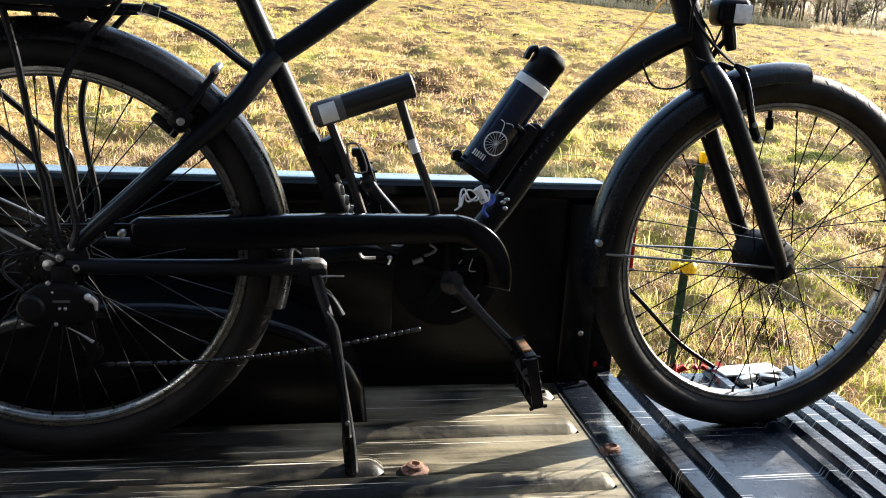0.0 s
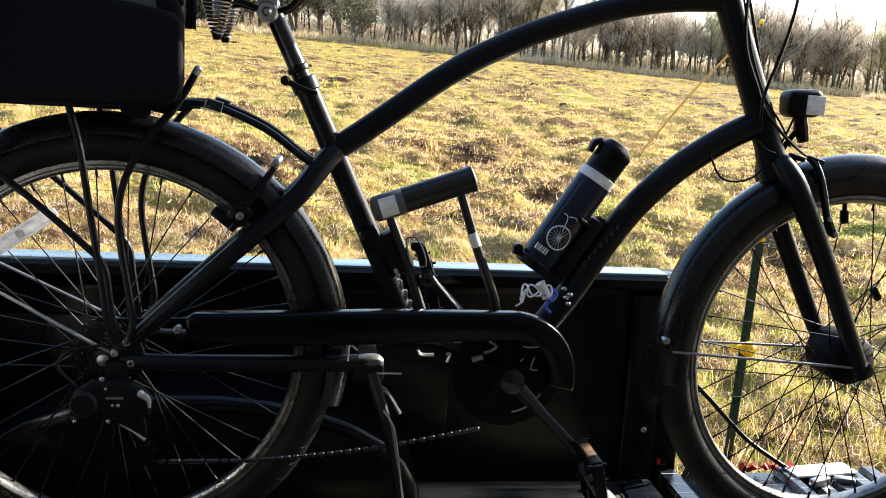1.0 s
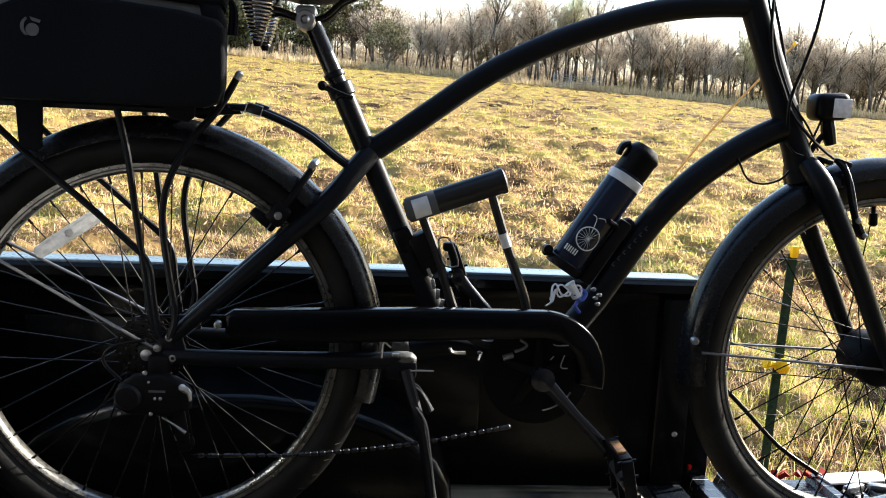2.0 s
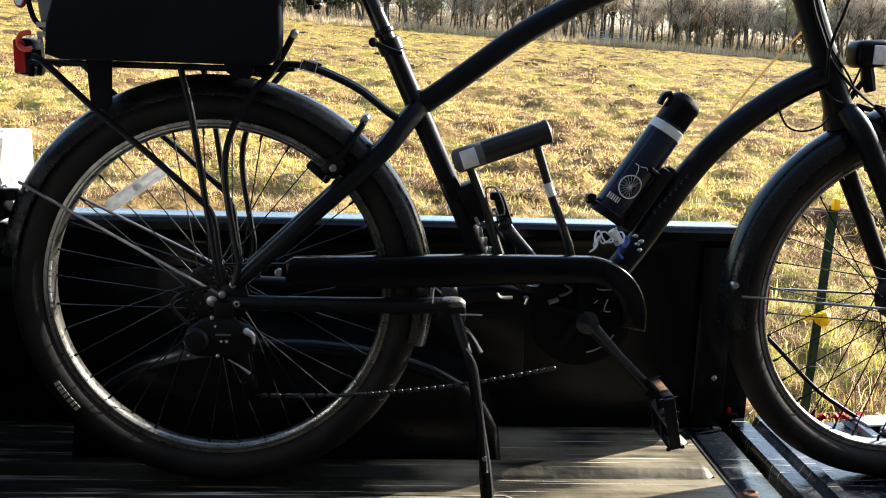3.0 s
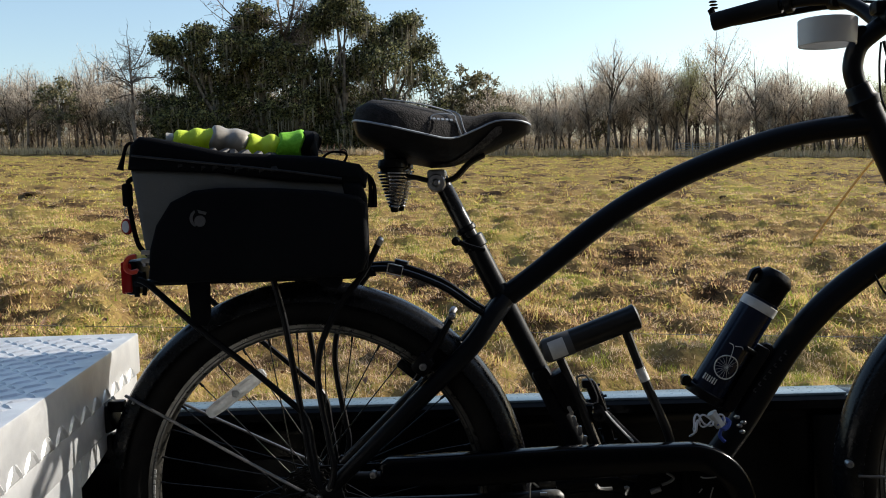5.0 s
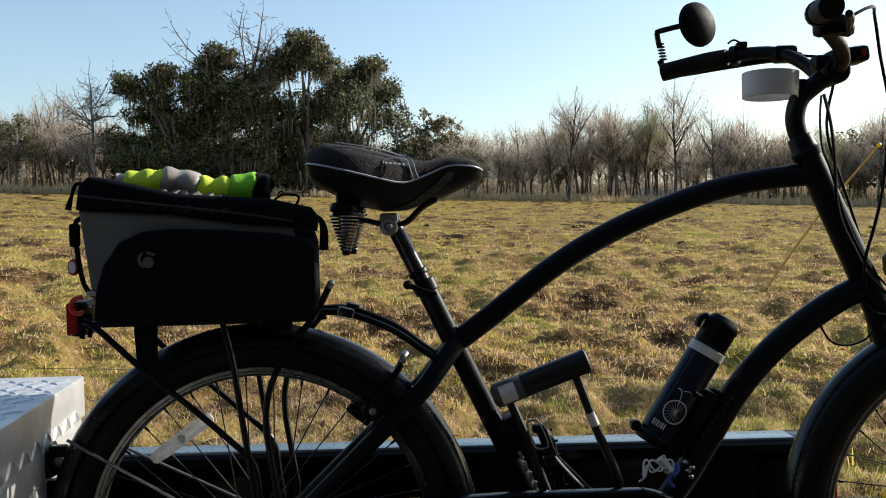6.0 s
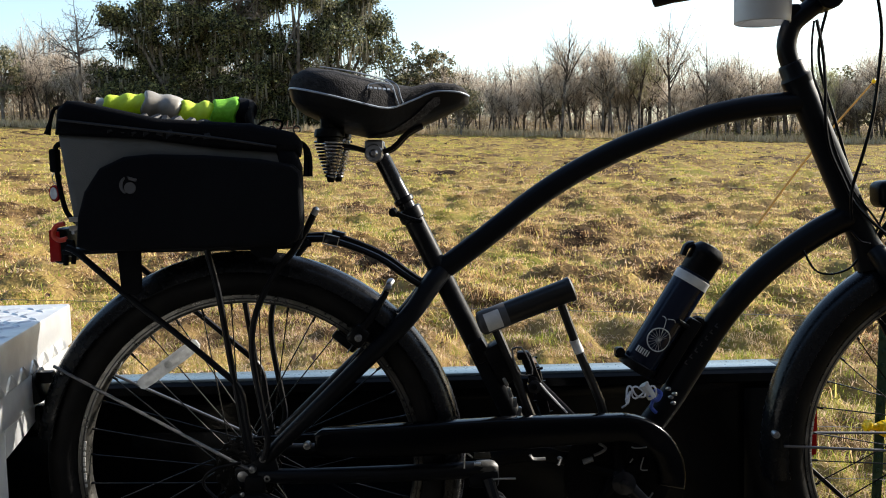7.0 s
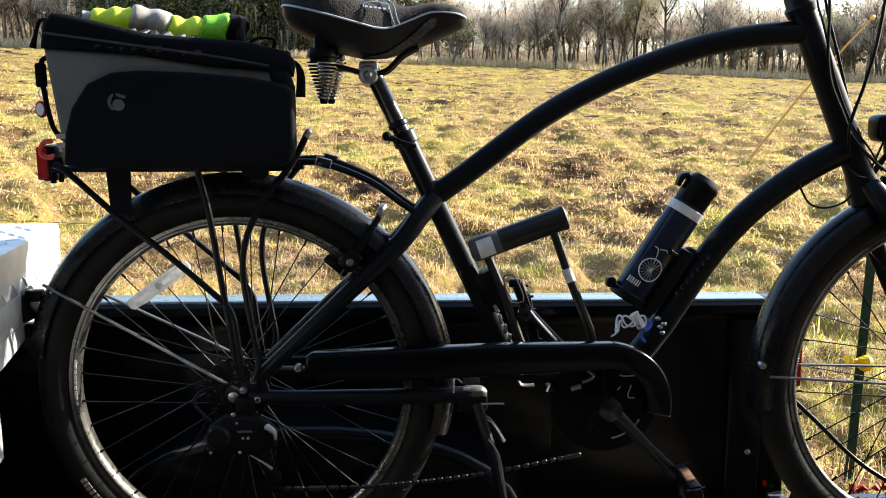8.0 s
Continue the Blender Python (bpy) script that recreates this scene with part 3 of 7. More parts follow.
def grass_material(name, stops, blade):
    m = bpy.data.materials.new(name)
    m.use_nodes = True
    N, L = m.node_tree.nodes, m.node_tree.links
    b = N["Principled BSDF"]
    geo = N.new("ShaderNodeNewGeometry")
    def field(scale, detail=5):
        n = N.new("ShaderNodeTexNoise")
        n.inputs["Scale"].default_value, n.inputs["Detail"].default_value = scale, detail
        L.new(geo.outputs["Position"], n.inputs["Vector"])
        return n.outputs["Fac"]
    wide, mid = field(0.55), field(3.0, 8)
    add = N.new("ShaderNodeMath")
    add.operation = "MULTIPLY_ADD"
    L.new(wide, add.inputs[0])
    add.inputs[1].default_value = 1.15
    mul = N.new("ShaderNodeMath")
    mul.operation = "MULTIPLY"
    L.new(geo.outputs["Random Per Island"] if blade else field(22.0, 6), mul.inputs[0])
    mul.inputs[1].default_value = 0.56 if blade else 0.3
    mul2 = N.new("ShaderNodeMath")
    mul2.operation = "MULTIPLY_ADD"
    L.new(mid, mul2.inputs[0])
    mul2.inputs[1].default_value = 0.45
    L.new(mul.outputs[0], mul2.inputs[2])
    L.new(mul2.outputs[0], add.inputs[2])
    ramp = N.new("ShaderNodeValToRGB")
    while len(ramp.color_ramp.elements) < len(stops):
        ramp.color_ramp.elements.new(0.5)
    for e, (p, c) in zip(ramp.color_ramp.elements, stops):
        e.position, e.color = p, (*c, 1)
    low = N.new("ShaderNodeMath")
    low.operation = "SUBTRACT"
    L.new(add.outputs[0], low.inputs[0])
    low.inputs[1].default_value = 0.40 if blade else 0.27
    L.new(low.outputs[0], ramp.inputs["Fac"])
    L.new(ramp.outputs["Color"], b.inputs["Base Color"])
    b.inputs["Roughness"].default_value = 0.75
    b.inputs["Specular IOR Level"].default_value = 0.03
    if blade:
        tr = N.new("ShaderNodeBsdfTranslucent")
        L.new(ramp.outputs["Color"], tr.inputs["Color"])
        mx = N.new("ShaderNodeMixShader")
        mx.inputs[0].default_value = 0.38
        L.new(b.outputs[0], mx.inputs[1])
        L.new(tr.outputs[0], mx.inputs[2])
        L.new(mx.outputs[0], N["Material Output"].inputs["Surface"])
    else:
        bp = N.new("ShaderNodeBump")
        bp.inputs["Strength"].default_value, bp.inputs["Distance"].default_value = 0.8, 0.05
        L.new(field(14.0, 10), bp.inputs["Height"])
        L.new(bp.outputs["Normal"], b.inputs["Normal"])
    return m


TURF = grass_material("turf", [(0.42, (0.020, 0.012, 0.007)), (0.54, (0.070, 0.043, 0.020)), (0.65, (0.18, 0.116, 0.047)), (0.78, (0.25, 0.18, 0.058)), (0.94, (0.13, 0.125, 0.022))], False)
BLADE = grass_material("grass_blade", [(0.40, (0.133, 0.0675, 0.036)), (0.54, (0.469, 0.28, 0.155)), (0.66, (0.898, 0.627, 0.34)), (0.79, (0.755, 0.608, 0.2)), (0.95, (0.286, 0.338, 0.055))], True)
GREEN_BLADE = grass_material("green_grass_blade", [(0.40, (0.55, 0.431, 0.144)), (0.56, (0.42, 0.412, 0.0765)), (0.72, (0.26, 0.314, 0.0378)), (0.90, (0.12, 0.176, 0.018))], True)
FAR_BLADE = grass_material("far_grass_blade", [(0.40, (0.224, 0.13, 0.0558)), (0.54, (0.51, 0.347, 0.149)), (0.66, (0.673, 0.521, 0.163)), (0.92, (0.408, 0.415, 0.0744))], True)
THATCH = grass_material("thatch_blade", [(0.38, (0.0918, 0.0483, 0.03)), (0.52, (0.388, 0.256, 0.165)), (0.66, (0.755, 0.55, 0.37)), (0.80, (0.857, 0.656, 0.46)), (0.95, (0.612, 0.473, 0.22))], True)


def build_ground():
    bm_v, bm_f = [], []
    angles = [radians(a) for a in np.concatenate([np.arange(28, 150, 0.5), np.arange(150, 388, 4.0)])]
    radii = [0.0]
    r = 0.4
    while r < 2500:
        radii.append(r)
        r *= 1.013 if r < 30 else 1.022 if r < 140 else 1.15
    na = len(angles)
    for r in radii:
        for a in angles:
            x, y = 0.3 + r * math.cos(a), -1.4 + r * math.sin(a)
            bm_v.append((x, y, ground_z(x, y)))
    for i in range(len(radii) - 1):
        for j in range(na):
            k = (j + 1) % na
            bm_f.append((i * na + j, i * na + k, (i + 1) * na + k, (i + 1) * na + j))
    me = bpy.data.meshes.new("ground")
    me.from_pydata(bm_v, [], bm_f)
    me.polygons.foreach_set("use_smooth", [True] * len(me.polygons))
    me.materials.append(TURF)
    return tagged(new("ground", me), "rough winter pasture of straw and patchy green grass", "pasture", "", "structure")


build_ground()


def blades(name, spots, per, height, width, label, mat=None, lean=0.7, simple=False):
    """Tufts of bent blades at the given spots."""
    rng = np.random.default_rng(len(spots))
    n = len(spots) * per
    base = np.repeat(np.array([(x, y, ground_z(x, y) - 0.01) for x, y, s in spots]), per, axis=0)
    s = np.repeat(np.array([q[2] for q in spots]), per)
    a, q = rng.uniform(0, 6.283, n), rng.uniform(0, 6.283, n)
    tilt = rng.uniform(0.1, 1.0, n) * lean
    h, w = height * s * rng.uniform(0.5, 1.15, n), width * rng.uniform(0.6, 1.3, n)
    base[:, :2] += rng.normal(0, 1, (n, 2)) * (0.035 * s + 0.02)[:, None] * (1 + width * 40)
    out = np.stack([np.cos(a), np.sin(a)], 1)
    c = np.stack([np.cos(q) * w, np.sin(q) * w, 0 * w], 1)
    mid, tip = base.copy(), base.copy()
    mid[:, :2] += out * (h * tilt * 0.35)[:, None]
    mid[:, 2] += h * 0.6 * (1 - 0.25 * tilt)
    tip[:, :2] += out * (h * tilt)[:, None]
    tip[:, 2] += h * np.maximum(0.12, 1.0 - 0.55 * tilt)
    i = np.arange(n)
    if simple:
        V = np.stack([base - c, base + c, tip], 1).reshape(-1, 3)
        F = (i[:, None] * 3 + np.arange(3)[None]).tolist()
    else:
        V = np.stack([base - c, base + c, mid + c * 0.8, mid - c * 0.8, tip], 1).reshape(-1, 3)
        F = (i[:, None] * 5 + np.array([0, 1, 2, 3])[None]).tolist() + (i[:, None] * 5 + np.array([3, 2, 4])[None]).tolist()
    me = bpy.data.meshes.new(name)
    me.from_pydata(V.tolist(), [], F)
    me.materials.append(mat or BLADE)
    return tagged(new(name, me), label, "grass", "", "stuff")


def scatter(n, r0, r1, a0, a1, power, seed, grow=1.0):
    rng = np.random.default_rng(seed)
    out = []
    while len(out) < n:
        r = (r0 ** power + (r1 ** power - r0 ** power) * rng.random()) ** (1 / power)
        a = radians(rng.uniform(a0, a1))
        x, y = 0.3 + r * math.cos(a), -1.4 + r * math.sin(a)
        if y < 0.55 and -1.3 < x < 1.7:
            continue
        c = noise.noise((x * 0.9, y * 0.9, 5.0)) + 0.6 * noise.noise((x * 3.1, y * 3.1, 9.0))
        if c < rng.uniform(-1.2, 0.0):
            continue
        out.append((x, y, (0.75 + 0.6 * max(0, c) + rng.uniform(-0.2, 0.2)) * grow))
    return out


SHORT = "short straw-coloured and green pasture grass"
blades("thatch", scatter(13500, 2.0, 8.5, 30, 148, 1.6, 1), 14, 0.080, 0.0020, "flattened tan thatch of dead grass", THATCH, lean=2.1)
blades("grass", scatter(5000, 2.0, 9.0, 30, 148, 1.6, 11), 14, 0.075, 0.0018, "short green tufts in the thatch", GREEN_BLADE, lean=1.2)
blades("grass", scatter(26000, 7.5, 24.0, 40, 130, 1.35, 2), 15, 0.095, 0.0075, SHORT, lean=1.6, simple=True)
blades("thatch", scatter(15000, 8.0, 34.0, 40, 130, 1.35, 13), 13, 0.085, 0.0085, "flattened tan thatch of dead grass", THATCH, lean=2.2, simple=True)
blades("grass", scatter(3500, 8.0, 30.0, 40, 130, 1.35, 12), 14, 0.085, 0.0065, "short green tufts in the thatch", GREEN_BLADE, lean=1.2, simple=True)
blades("grass", scatter(26000, 23.0, 90.0, 45, 126, 1.25, 3), 8, 0.13, 0.026, SHORT, FAR_BLADE, lean=1.7, simple=True)
blades("tussock", scatter(420, 4.0, 45.0, 40, 130, 1.2, 21, 1.5), 40, 0.12, 0.005, "coarse grass tussocks standing above the turf", lean=1.3)
blades("grass", scatter(1500, 2.3, 7.0, 38, 84, 1.5, 14), 18, 0.10, 0.0017, "fresh green grass along the fence line", GREEN_BLADE, lean=1.0)
blades("tall_grass", scatter(26, 3.2, 5.5, 40, 80, 1.5, 4, 1.4), 26, 0.15, 0.0024, "tall dry grass along the fence line", lean=1.2)


def soil_mounds():
    """Low clods of dark soil and rotted thatch all over the pasture."""
    rng = random.Random(17)
    V, F = [], []
    for x, y, s in scatter(230, 20.0, 85.0, 42, 128, 1.1, 41):
        w, h = rng.uniform(0.08, 0.26) * s, rng.uniform(0.04, 0.10) * s
        k, z = len(V), ground_z(x, y)
        V.append((x, y, z + h))
        for i in range(3):
            for j in range(9):
                a = 6.2832 * (j + 0.5 * i) / 9
                q = w * (0.4, 0.8, 1.1)[i] * rng.uniform(0.75, 1.25)
                V.append((x + 1.5 * q * math.cos(a), y + q * math.sin(a), z + h * (0.85, 0.45, -0.4)[i] * rng.uniform(0.7, 1.3)))
        for j in range(9):
            n = (j + 1) % 9
            F.append((k, k + 1 + j, k + 1 + n))
            for i in range(2):
                a, b = k + 1 + 9 * i, k + 10 + 9 * i
                F.append((a + j, b + j, b + n, a + n))
    me = bpy.data.meshes.new("soil_mounds")
    me.from_pydata(V, [], F)
    me.materials.append(SOIL)
    tagged(new("soil_mounds", me), "dark clods of soil and rotted grass", "soil", "", "stuff")


SOIL = material("dark_soil", (0.022, 0.014, 0.008), 0.95, second=(0.085, 0.052, 0.022), scale=9, mix=(0.35, 0.65), bump=1.0, bump_scale=40, shine=0.1)
soil_mounds()


def dead_leaves():
    rng = random.Random(31)
    V, F = [], []
    for x, y, s in scatter(900, 2.6, 12.0, 40, 140, 1.3, 6):
        if rng.random() < 0.5:
            continue
        z = ground_z(x, y) + 0.035 + rng.uniform(0, 0.03)
        m = Matrix.Translation((x, y, z)) @ Euler((rng.uniform(-0.7, 0.7), rng.uniform(-0.7, 0.7), rng.uniform(0, 6.28))).to_matrix().to_4x4()
        k = len(V)
        w = rng.uniform(0.015, 0.035)
        for q in ((-1.5 * w, 0, 0), (-0.4 * w, -0.7 * w, 0.3 * w), (1.3 * w, -0.2 * w, 0.1 * w), (0.2 * w, 0.8 * w, 0.35 * w)):
            V.append(tuple(m @ Vector(q)))
        F += [(k, k + 1, k + 2), (k, k + 2, k + 3)]
    me = bpy.data.meshes.new("dead_leaves")
    me.from_pydata(V, [], F)
    me.materials.append(DEAD_LEAF)
    tagged(new("dead_leaves", me), "dry brown leaves scattered in the grass", "leaves", "", "stuff")


DEAD_LEAF = material("dead_leaf", (0.10, 0.045, 0.025), 0.8, second=(0.34, 0.20, 0.11), mix=(0.1, 0.9), island=True, through_light=0.2)
dead_leaves()


# fence post and wires
def build_fence():
    b = bmesh.new()
    foot, top = Vector((2.115, 2.16, ground_z(2.1, 2.16) - 0.1)), Vector((2.145, 2.16, 0.20))
    d = (top - foot)
    post = thing("fence_post", "dark green steel fence post with a yellow insulator", "fence post", foot)
    def section(t, pts):
        rows = [[t.verts.new(foot + d * k + Vector((x, y, 0))) for x, y in pts] for k in (0, 1)]
        n = len(pts)
        for j in range(n):
            t.faces.new((rows[0][j], rows[0][(j + 1) % n], rows[1][(j + 1) % n], rows[1][j]))
        t.faces.new(rows[0])
        t.faces.new(rows[1])
        return t
    part("stem", section(b, [(-0.02, -0.002), (0.02, -0.002), (0.02, 0.003), (0.003, 0.003), (0.003, 0.03), (-0.003, 0.03), (-0.003, 0.003), (-0.02, 0.003)]), POST_GREEN, post)
    for k in range(14):
        b = bmesh.new()
        block(b, foot + d * (0.25 + 0.05 * k) + Vector((0, -0.005, 0)), (0.012, 0.008, 0.016), 0.002)
        part("stud", b, POST_GREEN, post)
    c = foot + d * ((-0.285 - foot.z) / d.z) + Vector((0, -0.022, 0))
    b = bmesh.new()
    lathe(b, c + Vector((-0.062, 0, 0.012)), (1, 0, -0.2), [(0.010, -0.016), (0.026, -0.008), (0.026, 0.006), (0.016, 0.014), (0.015, 0.052), (0.030, 0.058), (0.036, 0.074), (0.030, 0.092), (0.012, 0.098)], 16)
    block(b, c + Vector((0, -0.004, 0)), (0.045, 0.035, 0.05), 0.008)
    part("insulator", b, YELLOW, post, "yellow plastic insulator")
    b = bmesh.new()
    block(b, top + Vector((0, -0.008, 0.01)), (0.03, 0.03, 0.05), 0.006)
    part("insulator", b, YELLOW, post, "yellow plastic insulator")
    for z, x0 in ((c.z, 0), (top.z - 0.02, 0), (c.z - 0.22, 0)):
        w = bmesh.new()
        tube(w, [(-9, 2.5, z + 0.40), (-3, 2.3, z + 0.2), (2.12, 2.14, z), (8, 2.1, z - 0.26)], 0.0013, 5, 6)
        solid("fence_wire", w, STEEL, "thin steel fence wire along the pasture", "wire")
    w = bmesh.new()
    tube(w, [(5.55, 13.5, ground_z(5.55, 13.5) - 0.1), (6.5, 13.45, 0.95), (7.55, 13.4, 2.16)], [0.022, 0.02, 0.016], 8, 4)
    pole = thing("leaning_pole", "thin orange fibreglass pole leaning in the pasture", "pole", (5.55, 13.5, ground_z(5.55, 13.5)))
    part("shaft", w, ROD, pole)
    w = bmesh.new()
    lathe(w, (7.55, 13.4, 2.16), (0.65, 0, 0.75), [(0.02, -0.03), (0.035, -0.01), (0.035, 0.03), (0.015, 0.05)], 10)
    part("cap", w, YELLOW, pole)


build_fence()


def build_pole():
    x, y = 1.6 + 16.0 * math.cos(radians(SUN_TURN)), 5.45 + 16.0 * math.sin(radians(SUN_TURN))
    z = ground_z(x, y)
    top = lie(1.6, 5.45) + 16.0 * math.tan(radians(SUN_UP))
    pole = thing("utility_pole", "weathered wooden utility pole standing in the pasture", "pole", (x, y, z))
    b = bmesh.new()
    tube(b, [(x, y, z - 0.4), (x, y, 0.5 * (z + top)), (x, y, top)], [0.22, 0.20, 0.18], 14, 3)
    part("shaft", b, POLE_WOOD, pole)
    b = bmesh.new()
    lathe(b, (x, y, top - 0.002), (0, 0, 1), [(0.182, 0), (0.15, 0.03), (0.02, 0.05)], 14)
    part("cap", b, ALLOY, pole)


build_pole()


# ---------- the wood beyond ----------
class Tree:
    """Collects limbs and leaves of one tree."""

    def __init__(self, seed):
        self.rng = random.Random(seed)
        self.V, self.F, self.LV, self.LF, self.ends = [], [], [], [], []
        self.first = 0.42

    def limb(self, pts, r0, r1, n=5):
        k0 = len(self.V)
        for i, p in enumerate(pts):
            d = (pts[min(i + 1, len(pts) - 1)] - pts[max(i - 1, 0)]).normalized()
            u = d.orthogonal().normalized()
            v = d.cross(u)
            r = r0 + (r1 - r0) * i / (len(pts) - 1)
            for j in range(n):
                a = 6.2832 * j / n
                self.V.append(tuple(p + (u * math.cos(a) + v * math.sin(a)) * r))
        for i in range(len(pts) - 1):
            for j in range(n):
                a, b = k0 + i * n + j, k0 + i * n + (j + 1) % n
                self.F.append((a, b, b + n, a + n))

    def grow(self, p, d, length, r, level, most, bend, spread, kids):
        R = self.rng
        pts = [p]
        steps = 6 if level == 0 else 3 if level < most else 2
        for _ in range(steps):
            d = (d + Vector((R.gauss(0, bend), R.gauss(0, bend), R.gauss(0, bend) + 0.03))).normalized()
            pts.append(pts[-1] + d * length / steps)
        self.limb(pts, r, r * 0.55 if level < most else r * 0.3, 6 if level == 0 else 4 if level == 1 else 3)
        if level >= most:
            self.ends.append(pts[-1])
            self.ends.append(pts[1])
            return
        for _ in range(kids[level]):
            t = R.uniform(0.3, 1.0) if level else R.uniform(self.first, 1.0)
            i = min(int(t * steps), steps - 1)
            q = pts[i].lerp(pts[i + 1], t * steps - i)
            ax = Vector((R.gauss(0, 1), R.gauss(0, 1), R.gauss(0, 0.35))).normalized()
            nd = (d * (1 - spread) + ax * spread + Vector((0, 0, 0.12))).normalized()
            self.grow(q, nd, length * (R.uniform(0.42, 0.68) if level else R.uniform(0.20, 0.40)), r * R.uniform(0.35, 0.52), level + 1, most, bend * 1.25, spread, kids)
        self.grow(pts[-1], d, length * (0.6 if level else 0.3), r * 0.55, level + 1, most, bend * 1.2, spread, kids)

    def leaf(self, c, size, hang=0.0):
        R = self.rng
        k = len(self.LV)
        if hang:
            w = size * 0.07
            a = R.uniform(0, 6.28)
            dx, dy = math.cos(a) * w, math.sin(a) * w
            self.LV += [(c.x - dx, c.y - dy, c.z), (c.x + dx, c.y + dy, c.z), (c.x + R.gauss(0, 0.05), c.y, c.z - size * hang)]
        else:
            u = Vector((R.gauss(0, 1), R.gauss(0, 1), R.gauss(0, 1))).normalized()
            v = u.orthogonal().normalized()
            self.LV += [tuple(c + u * size), tuple(c - u * size * 0.4 + v * size * 0.7), tuple(c - u * size * 0.4 - v * size * 0.7)]
        self.LF.append((k, k + 1, k + 2))

    def clump(self, c, n, radius, size):
        R = self.rng
        for _ in range(n):
            q = Vector((R.gauss(0, 1), R.gauss(0, 1), R.gauss(0, 0.7)))
            self.leaf(c + q * radius * 0.5, size * R.uniform(0.6, 1.3))

    def build(self, name, bark, leaf, label, category="tree", group="trees of the wood", leaf_name="crown"):
        ob = thing(name, label, category, (0, 0, 0), group)
        def mesh(V, F, mat, nm, lab=""):
            me = bpy.data.meshes.new(nm)
            me.from_pydata(V, [], F)
            me.materials.append(mat)
            o = new(nm, me)
            o.parent = ob
            ORIGIN[o] = Vector((0, 0, 0))
            if lab:
                o["label"] = lab
            return o
        mesh(self.V, self.F, bark, "trunk")
        if self.LF:
            mesh(self.LV, self.LF, leaf, leaf_name)
        return ob


def place(ob, x, y, s=1.0, turn=0.0, sz=None):
    """Set the first of a kind, or a copy of it, down on the ground."""
    m = Matrix.Translation((x, y, ground_z(x, y) - 0.1)) @ Matrix.Rotation(radians(turn), 4, "Z")
    c = copy_thing(ob, m)
    c.scale = (s, s, sz or s)
    return c


def bare_tree(seed, h, r, buds, size=0.07, moss=0.0, kids=(10, 5, 2), bend=0.05, spread=0.40, most=3, twigs=4):
    t = Tree(seed)
    R = t.rng
    t.grow(Vector((0, 0, 0)), Vector((R.gauss(0, 0.03), R.gauss(0, 0.03), 1)), h * 0.74, r, 0, most, bend, spread, kids)
    for e in list(t.ends):
        for _ in range(twigs):
            q = e + Vector((R.gauss(0, 0.42), R.gauss(0, 0.42), R.gauss(0.25, 0.4)))
            side = Vector((R.gauss(0, 1), R.gauss(0, 1), 0)).normalized() * 0.014
            k = len(t.LV)
            t.LV += [tuple(e - side), tuple(e + side), tuple(q)]
            t.LF.append((k, k + 1, k + 2))
        if buds:
            t.clump(e, buds, 0.8, size)
        if moss and R.random() < moss:
            for _ in range(2):
                t.leaf(e + Vector((R.gauss(0, 0.3), R.gauss(0, 0.3), 0)), 0.5, R.uniform(0.8, 1.6))
    return t


def dead_tree(seed):
    """A bare leader with a crooked crown of broken limbs at the top."""
    t = Tree(seed)
    R = t.rng
    t.first = 0.66
    t.grow(Vector((0, 0, 0)), Vector((R.gauss(0, 0.03), R.gauss(0, 0.03), 1)), 11.5, 0.26, 0, 3, 0.10, 0.78, (12, 5, 3))
    for e in t.ends:
        for _ in range(2):
            t.limb([e, e + Vector((R.gauss(0, 0.3), R.gauss(0, 0.3), R.gauss(0.1, 0.25)))], 0.026, 0.012, 3)
    return t


def round_tree(seed, h, r, radius, clumps, per, size, lean=0.35, flat=0.62, low=0.25, moss=0):
    """A broad crown of many leaf clumps on spreading limbs."""
    t = Tree(seed)
    R = t.rng
    c0 = Vector((0, 0, h * 0.55))
    t.limb([Vector((0, 0, 0)), Vector((R.gauss(0, 0.2), R.gauss(0, 0.2), h * 0.15)), Vector((R.gauss(0, 0.4), R.gauss(0, 0.4), h * 0.3))], r, r * 0.75, 7)
    for _ in range(clumps):
        a, e = R.uniform(0, 6.283), math.asin(R.uniform(-low * 2, 1))
        k = R.uniform(0.55, 1.0) * (1 + 0.22 * math.sin(3 * a + seed) * math.cos(2 * e))
        q = c0 + Vector((math.cos(a) * math.cos(e) * radius * k, math.sin(a) * math.cos(e) * radius * k, math.sin(e) * h * (flat - 0.16) * k))
        if R.random() < 0.35:
            start = Vector((0, 0, h * R.uniform(0.2, 0.4)))
            mid = start.lerp(q, 0.5) + Vector((R.gauss(0, 0.4), R.gauss(0, 0.4), R.gauss(0.4, 0.4)))
            t.limb([start, mid, q], r * 0.3, 0.04, 4)
        t.clump(q, per, radius * 0.2, size)
        if moss and R.random() < moss:
            for _ in range(14):
                t.leaf(q + Vector((R.gauss(0, 0.6), R.gauss(0, 0.6), R.gauss(-0.4, 0.4))), 1.1, R.uniform(0.8, 2.0))
    return t


